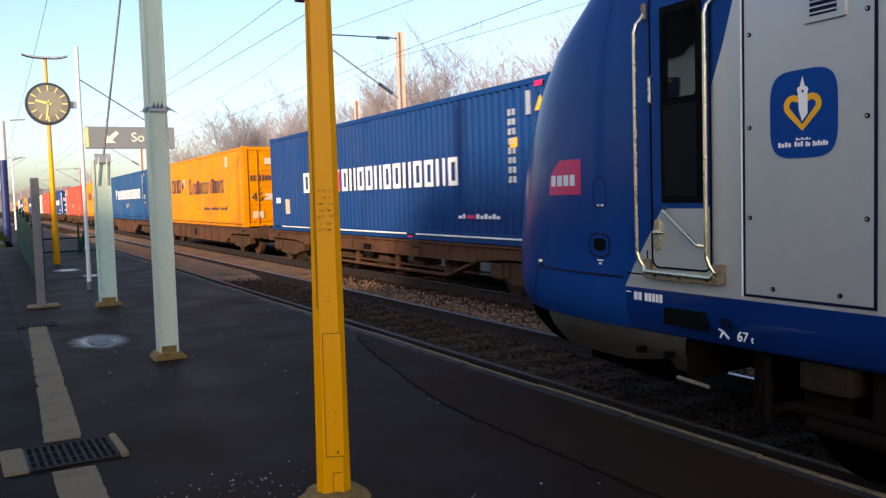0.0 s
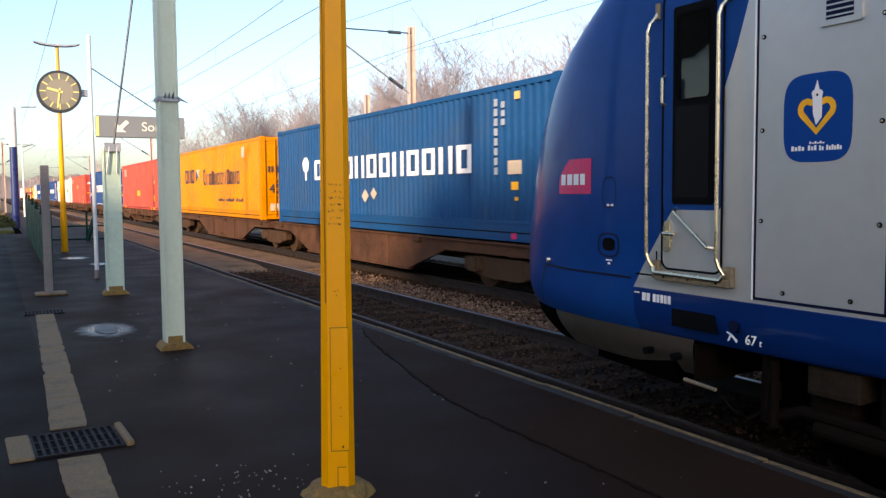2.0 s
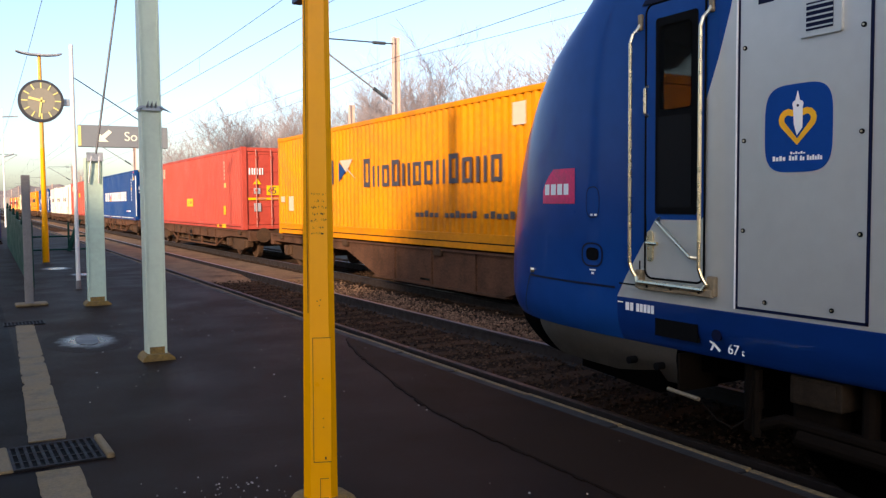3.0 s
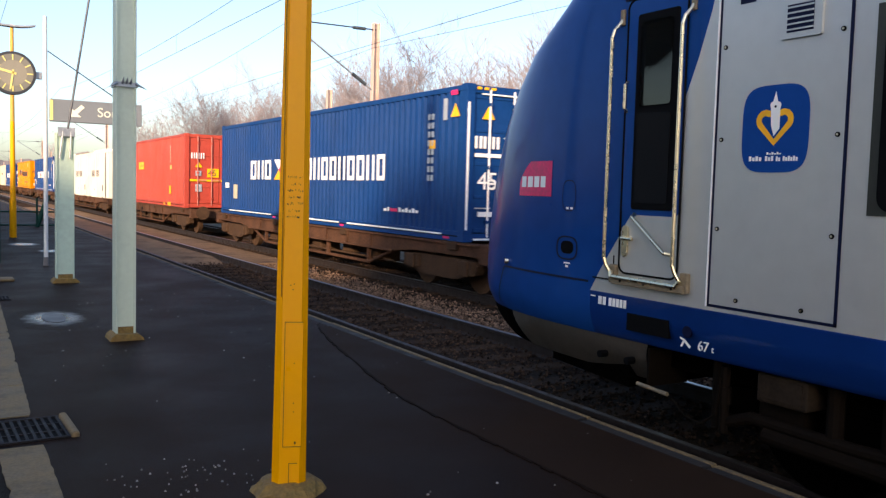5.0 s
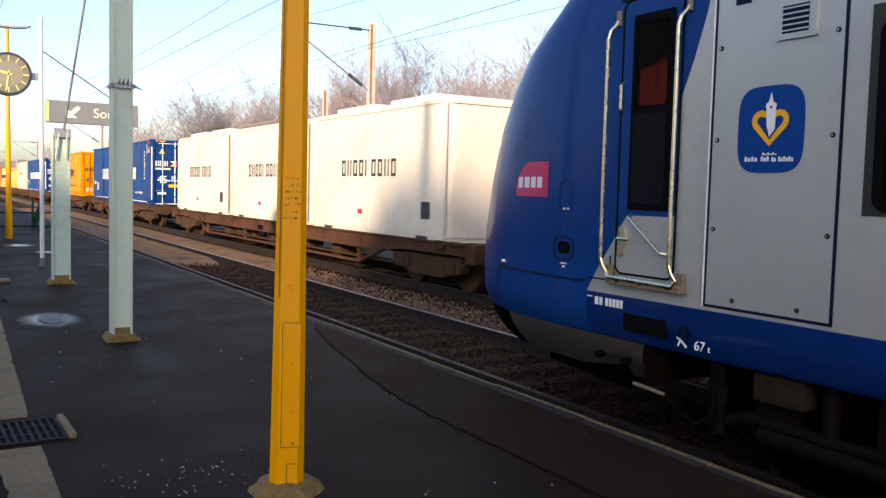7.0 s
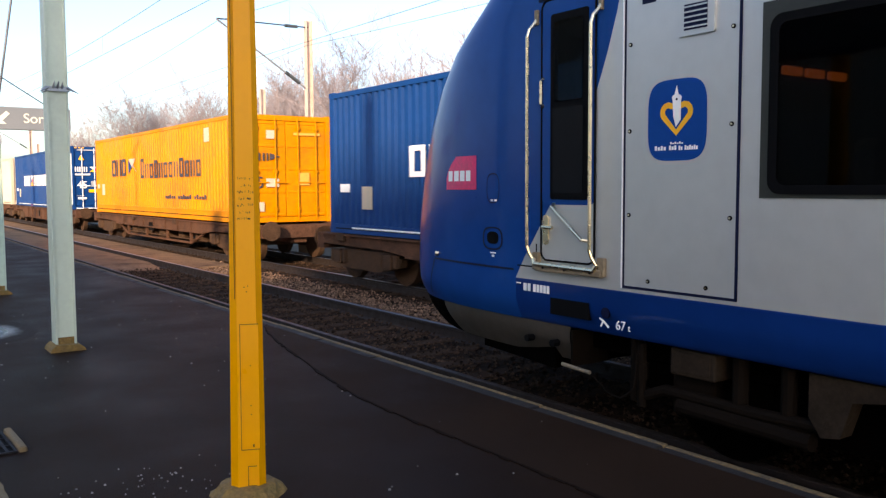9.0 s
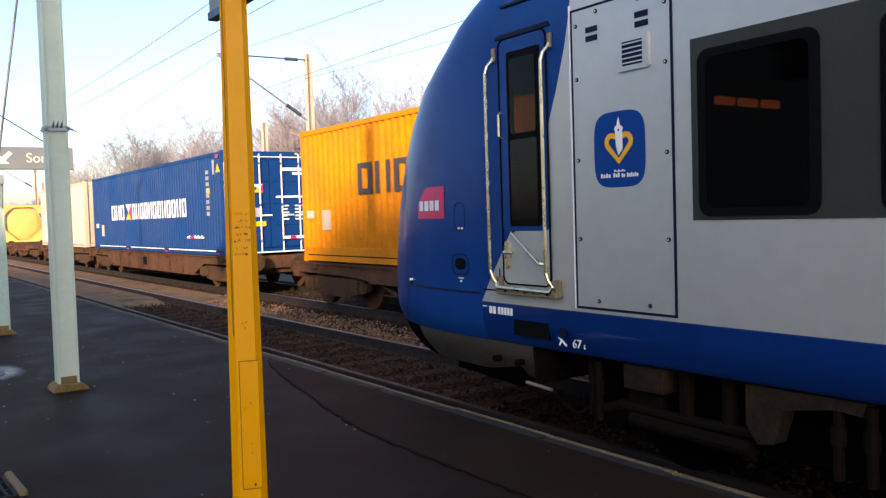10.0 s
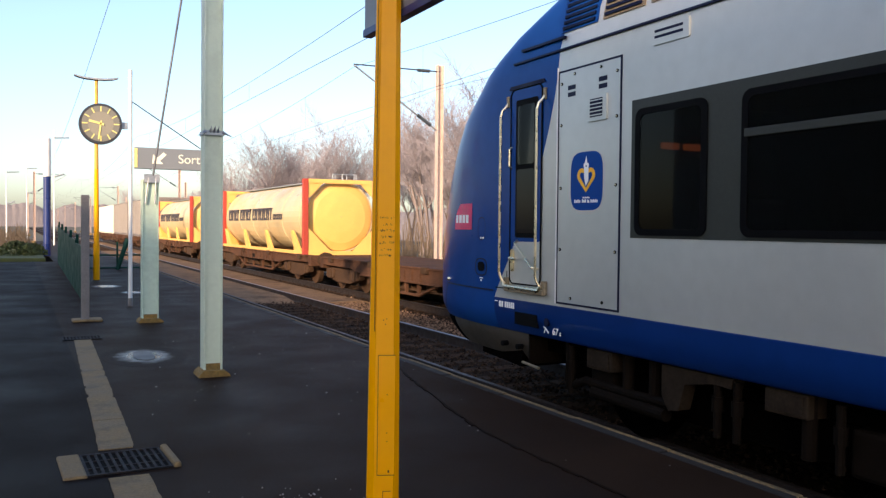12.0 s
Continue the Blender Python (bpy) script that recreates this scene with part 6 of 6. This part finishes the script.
g1 = drain(0.20, 4.89, 0.44, 0.47, 3, 11)
g1.rotation_euler[2] = radians(2)
part("frame_stone", boxed(-0.13, -0.006, 0.0, 0.5, -0.05, 0.014, bevel=0.012), CONCRETE, g1)
part("frame_stone", boxed(0.452, 0.495, 0.0, 0.46, -0.05, 0.03, bevel=0.014), CONCRETE, g1)
drain(0.33, 10.85, 0.42, 0.3, 3, 11)
gut = tagged(new("drain_channel"), "worn concrete drain channel slabs across the platform", "channel", kind="structure")
rnd = random.Random(3)
def ragged_slab(y0, y1):
    """A slab of the channel whose long sides are chipped."""
    n = max(5, int((y1 - y0) / 0.07))
    side = []
    for sx in (0, 1):
        line = []
        for k in range(n + 1):
            y = y0 + (y1 - y0) * k / n
            f = max(0.0, (y - 5.45) / 5.4)
            chip = rnd.uniform(-0.004, 0.004) + (rnd.random() < 0.06) * 0.015
            line.append(((0.503 + 0.13 * f - chip) if sx else (0.293 + 0.15 * f + chip), y))
        side.append(line)
    part("channel_slab", prism(bmesh.new(), side[0][::-1] + side[1], 2, -0.05, 0.006), CONCRETE, gut)


for y0, y1 in ((5.46, 6.3), (6.31, 10.85), (3.8, 4.82), (2.76, 3.79), (1.7, 2.75), (0.6, 1.69)):
    ragged_slab(y0, y1)

for x, y, rx, ry in ((1.035, 9.3, 0.42, 0.75), (1.6, 20.2, 0.45, 0.7), (1.95, 18.2, 0.35, 0.5)):
    b = bmesh.new()
    rn = random.Random(int(x * 100))
    ph = rn.uniform(0, 6)
    prism(b, [(x + rx * math.cos(a), y + ry * math.sin(a)) for a in (2 * math.pi * k / 48 for k in range(48))], 2, -0.005, 0.001)
    setting("puddle", b, wet_patch("wet_asphalt", x, y, rx * 0.95, ry * 0.95, 0.16), "shiny wet patch on the asphalt", "puddle")
b = bmesh.new()
prism(b, [(1.035 + 0.105 * math.cos(a), 9.3 + 0.33 * math.sin(a)) for a in (2 * math.pi * k / 30 for k in range(30))], 2, -0.005, 0.008)
setting("manhole_cover", b, WETDARK, "dull grey cover in the wet patch", "cover")

# pale crumbs strewn on the asphalt
b = bmesh.new()
rn = random.Random(11)
for k in range(230):
    if k < 55:
        x, y = rn.gauss(1.02, 0.16), rn.gauss(3.98, 0.18)
        r = rn.uniform(0.003, 0.007)
    else:
        x, y = rn.uniform(0.7, 3.4), rn.uniform(2.2, 11)
        r = rn.uniform(0.003, 0.009) * (1.6 if rn.random() < 0.08 else 1)
        if rn.random() < 0.6:
            continue
    bmesh.ops.create_cone(b, cap_ends=True, segments=5, radius1=r, radius2=r * 0.6, depth=0.006, matrix=Matrix.Translation((x, y, 0.004)) @ Matrix.Rotation(rn.uniform(0, 6), 4, "Z"))
tagged(part("crumbs", b, CRUMB), "pale crumbs and gum spots on the asphalt", "litter", kind="stuff")

# ---------------- overhead line ----------------
def mast(x, y, h=6.35, arm=True, side=-1):
    t = thing("catenary_mast", (x, y, -0.6), "reddish steel overhead-line mast beside the track", "mast", "overhead-line masts")
    part("shaft", shape(lambda b: box(b, -0.095, -0.082, -0.1, 0.1, 0, h + 0.6), lambda b: box(b, 0.082, 0.095, -0.1, 0.1, 0, h + 0.6), lambda b: box(b, -0.082, 0.082, -0.01, 0.01, 0, h + 0.6)), MASTPAINT, t)
    part("base", boxed(-0.3, 0.3, -0.3, 0.3, 0, 0.35, bevel=0.03), CONCRETE, t)
    if arm:
        s = side
        part("top_stay", rod(bmesh.new(), (0, 0, 6.75), (s * 2.8, 0, 6.72), 0.02), WIRE, t)
        part("cantilever", rod(bmesh.new(), (0, 0, 4.9), (s * 2.8, 0, 6.7), 0.028), GALV, t)
        for a, c, r in (((s * 0.35, 0, 6.74), (s * 0.75, 0, 6.735), 0.05), ((s * 0.3, 0, 5.1), (s * 0.75, 0, 5.39), 0.055)):
            part("insulator", rod(bmesh.new(), a, c, r, n=10), INSUL, t)
    return t


for k in range(7):
    mast(11.4, 23.3 + 47 * k)
for k in range(2):
    mast(1.2, 90 + 60 * k, side=1)
for k in range(5):
    mast(13.2, 31.0 + 47 * k, h=5.2, arm=False)

def sagging(points, r, sag, n=16):
    way = []
    for p, q in zip(points, points[1:]):
        p, q = Vector(p), Vector(q)
        way += [p.lerp(q, k / n) - Vector((0, 0, sag * 4 * (k / n) * (1 - k / n))) for k in range(n)]
    way.append(Vector(points[-1]))
    return grid_mesh([[(c.x + r * math.cos(a), c.y, c.z + r * math.sin(a)) for a in (0, 1.2566, 2.5133, 3.7699, 5.0265, 6.2832)] for c in way])


def overhead(x, zc, zm, y0):
    ys = [y0 + 47 * k for k in range(-1, 8)]
    t = thing("overhead_line", (0, 0, 0), "thin overhead contact line above the track", "overhead line", "overhead lines")
    part("contact_wire", sagging([(x + 0.15 * (-1) ** k, y, zc) for k, y in enumerate(ys)], 0.006, 0.02, 4), WIRE, t)
    part("carrier_wire", sagging([(x, y, zm) for y in ys], 0.006, 0.75), WIRE, t)
    for k, y in enumerate(ys[:-1]):
        for f in (0.1, 0.3, 0.5, 0.7, 0.9):
            part("dropper", rod(bmesh.new(), (x, y + 47 * f, zc), (x, y + 47 * f, zm - 3.0 * f * (1 - f)), 0.0025, n=4), WIRE, t)


overhead(5.23, 4.68, 5.85, 45.5)
overhead(8.62, 4.65, 6.05, 23.3)
fw = thing("feeder_wire", (0, 0, 0), "thin feeder wire on the masts", "wire")
part("wire", sagging([(11.3, 23.3 + 47 * k, 5.6) for k in range(-1, 7)], 0.006, 0.5), WIRE, fw)
fw2 = thing("feeder_wire", (0, 0, 0), "thin wire above the platform side", "wire")
part("wire", sagging([(1.6, 2, 7.4), (1.6, 62, 5.0), (1.6, 112, 5.2)], 0.006, 0.7), WIRE, fw2)

# a white signal post with a round platform behind the tracks
sg = thing("signal_post", (14.0, 38.9, -0.6), "pale steel signal post with a round platform", "signal")
part("shaft", rod(bmesh.new(), (0, 0, 0), (0, 0, 2.8), 0.33, 0.3, 14), CWHITE, sg)
part("platform_ring", rod(bmesh.new(), (0, 0, 2.75), (0, 0, 2.85), 0.45, 0.72, 18), INSUL, sg)
for k in range(6):
    a = radians(60 * k)
    part("guard_bar", rod(bmesh.new(), (0.6 * math.cos(a), 0.6 * math.sin(a), 2.85), (0.6 * math.cos(a), 0.6 * math.sin(a), 4.5), 0.03), GALV, sg)
part("guard_hoop", shape(*[(lambda m, z=z: rod(m, (-0.6, 0, z), (0.6, 0, z), 0.03)) for z in (3.4, 4.0, 4.5)]), GALV, sg)

# lamp columns far along the other side of the path
for x, y, h in ((1.9, 60, 8.0), (0.6, 95, 8.0), (-1.0, 75, 6.5)):
    t = thing("far_lamp_column", (x, y, -0.6), "pale slim far lamp column with two short arms", "lamp post", "far lamp columns")
    part("shaft", rod(bmesh.new(), (0, 0, 0), (0, 0, h), 0.055, 0.035, 8), WHITEPAINT, t)
    part("arm", rod(bmesh.new(), (0, 0, h - 0.5), (0.9, 0, h - 0.45), 0.04), GALV, t)
    part("arm", rod(bmesh.new(), (0, 0, h - 3), (0.6, 0, h - 2.8), 0.05), GALV, t)

# ---------------- winter trees ----------------
def grow(seed, height, spread, fine=3):
    """Vertices and faces of a bare tree: limbs and twigs apart."""
    rn = random.Random(seed)
    sets = {"limb": ([], []), "twig": ([], [])}

    def stick(kind, p, q, r0, r1):
        V, F = sets[kind]
        d = (q - p).normalized()
        u = d.orthogonal().normalized()
        w = d.cross(u)
        n = 5 if kind == "limb" else 3
        i = len(V)
        for c, r in ((p, r0), (q, r1)):
            for k in range(n):
                a = 6.2832 * k / n
                V.append(tuple(c + u * (r * math.cos(a)) + w * (r * math.sin(a))))
        for k in range(n):
            F.append((i + k, i + (k + 1) % n, i + n + (k + 1) % n, i + n + k))

    def branch(p, d, ln, r, level):
        segs = 3 if level < 2 else 2
        for k in range(segs):
            d = (d + Vector((rn.uniform(-1, 1), rn.uniform(-1, 1), rn.uniform(-0.4, 0.9))) * 0.16).normalized()
            q = p + d * (ln / segs)
            r2 = r * 0.8
            stick("limb" if level < 2 else "twig", p, q, r, r2)
            p, r = q, r2
            if level < 4 and (k > 0 or level > 0):
                for _ in range(3 if level < 3 else fine):
                    side = Vector((rn.uniform(-1, 1), rn.uniform(-1, 1), rn.uniform(-0.1, 0.6))).normalized()
                    nd = (d * 0.75 + side * spread).normalized()
                    branch(p, nd, ln * rn.uniform(0.45, 0.7), max(r * 0.55, 0.008), level + 1)
    stems = rn.choice((1, 2, 3))
    for _ in range(stems):
        branch(Vector((rn.uniform(-0.3, 0.3) * (stems - 1), rn.uniform(-0.3, 0.3) * (stems - 1), 0)), Vector((rn.uniform(-0.15, 0.15), rn.uniform(-0.15, 0.15), 1)), height * 0.5, height * 0.014 + 0.02, 0)
    return sets


def tree_kind(seed, height, spread):
    t = thing("bare_tree", (0, 0, -0.62), "bare winter tree with fine twigs paled as by haze", "tree", "bare trees")
    sets = grow(seed, height, spread)
    for kind, m, nm in (("limb", BARK, "trunk"), ("twig", TWIG, "crown")):
        me = bpy.data.meshes.new(nm)
        me.from_pydata(sets[kind][0], [], sets[kind][1])
        me.materials.append(m)
        ob = new(nm, me)
        ob.parent = t
    return t


kinds = [tree_kind(s, 9.0, sp) for s, sp in ((1, 0.75), (5, 0.7), (9, 0.8), (14, 0.72))]
rn = random.Random(21)
spots = []
for y in (34, 38, 42, 46, 50, 55, 60, 66, 72, 80, 88, 96, 106, 118, 130, 145, 160, 180, 200):
    for _ in range(2):
        spots.append((rn.uniform(17, 30) + 0.02 * y, y + rn.uniform(-3, 3), rn.uniform(0.75, 1.1)))
for y in (110, 140, 170, 210, 240, 280):
    spots.append((rn.uniform(-22, -9), y, rn.uniform(0.6, 0.95)))
for k, (x, y, f) in enumerate(spots):
    m = pose(x, y, -0.62, 0, 0, rn.uniform(0, 360))
    src = kinds[k % 4]
    if k < 4:
        src.matrix_basis = m
        src.scale = (f, f, f)
    else:
        c = copy_thing(src, m)
        c.scale = (f, f, f)

# dry scrub along the far side
V, F = [], []
rn = random.Random(8)
for k in range(5200):
    y = 14 + 150 * rn.random() ** 1.5
    x = rn.uniform(13.2, 19) + 0.01 * y
    h = rn.uniform(0.6, 2.6) * (1.0 + 0.4 * math.sin(y * 0.35))
    dx, dy, r = rn.uniform(-0.5, 0.5), rn.uniform(-0.5, 0.5), rn.uniform(0.008, 0.022)
    i = len(V)
    for px, py, pz, rr in ((x, y, -0.62, r), (x + dx * 0.4, y + dy * 0.4, h * 0.6 - 0.62, r * 0.8), (x + dx, y + dy, h - 0.62, r * 0.4)):
        for a in (0, 2.09, 4.19):
            V.append((px + rr * math.cos(a), py + rr * math.sin(a), pz))
    for j in (0, 3):
        for q in range(3):
            F.append((i + j + q, i + j + (q + 1) % 3, i + j + 3 + (q + 1) % 3, i + j + 3 + q))
me = bpy.data.meshes.new("scrub")
me.from_pydata(V, [], F)
me.materials.append(SCRUB)
tagged(new("scrub", me), "dry brown winter scrub beyond the tracks", "scrub", kind="stuff")

V, F = [], []
rn = random.Random(18)
for k in range(5200):
    y = 53 + 90 * rn.random() ** 1.6
    x = rn.uniform(-34, 0.6)
    clump = 0.5 + 0.5 * noise.noise((x * 0.12, y * 0.06, 3.0))
    h = rn.uniform(0.4, 1.0) * (0.5 + 2.6 * clump)
    dx, dy, r = rn.uniform(-0.7, 0.7), rn.uniform(-0.5, 0.5), rn.uniform(0.02, 0.05)
    i = len(V)
    for px, py, pz, rr in ((x, y, -0.62, r), (x + dx * 0.4, y + dy * 0.4, h * 0.6 - 0.62, r * 0.9), (x + dx, y + dy, h - 0.62, r * 0.5)):
        for a in (0, 2.09, 4.19):
            V.append((px + rr * math.cos(a), py + rr * math.sin(a), pz))
    for j in (0, 3):
        for q in range(3):
            F.append((i + j + q, i + j + (q + 1) % 3, i + j + 3 + (q + 1) % 3, i + j + 3 + q))
me = bpy.data.meshes.new("scrub")
me.from_pydata(V, [], F)
me.materials.append(SCRUB)
tagged(new("scrub", me), "low russet winter scrub beyond the grass verge", "scrub", kind="stuff")

# far woods closing the view: a long low bank with an uneven top
b = bmesh.new()
def woods(x0, y0, x1, y1, n, h, thick):
    rn2 = random.Random(int(x0 * 3 + y0))
    d = Vector((x1 - x0, y1 - y0, 0))
    nrm = Vector((-d.y, d.x, 0)).normalized() * thick
    prev = None
    for k in range(n + 1):
        p = Vector((x0, y0, 0)) + d * (k / n)
        hh = h * (0.75 + 0.25 * noise.noise((k * 0.13, y0, 0)) + 0.05 * rn2.random())
        ring = [b.verts.new((p.x - nrm.x, p.y - nrm.y, -0.62)), b.verts.new((p.x - nrm.x * 0.3, p.y - nrm.y * 0.3, hh * 0.8)), b.verts.new((p.x, p.y, hh)), b.verts.new((p.x + nrm.x, p.y + nrm.y, -0.62))]
        if prev:
            for i in range(3):
                b.faces.new((prev[i], prev[i + 1], ring[i + 1], ring[i]))
        prev = ring
woods(-260, 560, 70, 620, 160, 17, 8)
woods(70, 620, 60, 160, 200, 8, 5)
woods(60, 160, 46, 20, 120, 5, 4)
woods(46, 20, 46, -120, 60, 6, 4)
setting("far_woods", b, FARWOOD, "far winter woods, greyed to stand for haze", "backdrop")

gr = bmesh.new()
box(gr, -30, 0.75, 34.5, 52, -0.7, 0.12, 0.05)
setting("grass_verge", gr, GRASS, "winter grass verge behind the path", "grass")
for x, y, r in ((-0.2, 37.5, 0.75), (0.35, 38.5, 0.6), (-2.2, 39, 1.0)):
    bsh = thing("clipped_bush", (x, y, 0.1), "low dark clipped bush on the verge", "bush", "bushes")
    V, F = [], []
    rq = random.Random(int(x * 50))
    for k in range(900):
        a, e, d = rq.uniform(0, 6.28), rq.uniform(0, 1.5), r * rq.uniform(0.7, 1.0)
        c = Vector((d * math.cos(a) * math.cos(e), d * math.sin(a) * math.cos(e), d * 0.8 * math.sin(e)))
        u = Vector((rq.uniform(-1, 1), rq.uniform(-1, 1), rq.uniform(-1, 1))).normalized() * 0.06
        w = u.orthogonal().normalized() * 0.035
        i = len(V)
        V += [tuple(c - u), tuple(c + w), tuple(c + u), tuple(c - w)]
        F.append((i, i + 1, i + 2, i + 3))
    me = bpy.data.meshes.new("foliage")
    me.from_pydata(V, [], F)
    me.materials.append(GRASS)
    o = new("foliage", me)
    o.parent = bsh

# ---------------- pieces of the track ----------------
def sleepers(cx, y0, y1, name):
    t = tagged(new(name), "weathered timber sleepers under the rails", "sleeper", kind="structure")
    first = part("sleeper", boxed(-1.3, 1.3, -0.125, 0.125, -0.63, -0.462, bevel=0.012), SLEEPER, t)
    me = first.data
    first.location = (cx, y0, 0)
    y = y0 + 0.6
    while y < y1:
        o = new("sleeper", me)
        o.parent = t
        o.location = (cx, y, 0)
        y += 0.6


sleepers(TRACKS[0], -6, 75, "sleepers_near")
sleepers(TRACKS[1], -6, 75, "sleepers_far")

rn = random.Random(5)
V, F, PV, PF = [], [], [], []
SV, SF = V, F
for k in range(38000):
    y = 2.0 + 26.0 * rn.random() ** 1.5
    x = rn.uniform(3.6, 7.0) if k % 4 else rn.uniform(7.0, 10.6)
    if k >= 27000:
        y, x = 2.5 + 20.0 * rn.random() ** 1.3, rn.triangular(6.05, 7.5, 6.4)
        V, F = PV, PF
    r = rn.uniform(0.01, 0.034)
    zc = -0.472 + rn.uniform(-0.006, 0.03) + (0.03 if k >= 27000 else 0)
    i = len(V)
    for dx, dy, dz in ((1, 0, 0), (0, 1, 0), (-1, 0, 0), (0, -1, 0), (0, 0, 1), (0, 0, -1)):
        f = rn.uniform(0.6, 1.15)
        V.append((x + r * f * dx + rn.uniform(-0.3, 0.3) * r, y + r * f * dy + rn.uniform(-0.3, 0.3) * r, zc + r * 0.75 * f * dz))
    for a, c in ((0, 1), (1, 2), (2, 3), (3, 0)):
        F.append((i + a, i + c, i + 4))
        F.append((i + c, i + a, i + 5))
for verts, faces, material, text in ((SV, SF, STONE, "loose brown ballast stones between the rails"), (PV, PF, PALESTONE, "pale ballast pebbles between the two tracks")):
    me = bpy.data.meshes.new("ballast_stones")
    me.from_pydata(verts, [], faces)
    me.materials.append(material)
    tagged(new("ballast_stones", me), text, "ballast", kind="stuff")


# ---------------- motion of the two trains ----------------
def motions():
    for t, s, z in MOVING:
        walk(t, [(c, pose(8.62, s - SPEED * c, z)) for c in (0, 2, 4, 6, 8, 10, 12)])
    off = [(0, 0), (3, 0), (6.5, 0), (7.6, 0), (8.0, 0.025), (8.5, 0.10), (9.0, 0.233), (9.5, 0.40), (10.0, 0.658), (10.5, 0.991), (11.0, 1.378), (11.5, 1.839), (12.0, 2.351)]
    walk(TRAIN, [(c, pose(TRACKS[0], d - 0.045, RAIL)) for c, d in off])


motions()
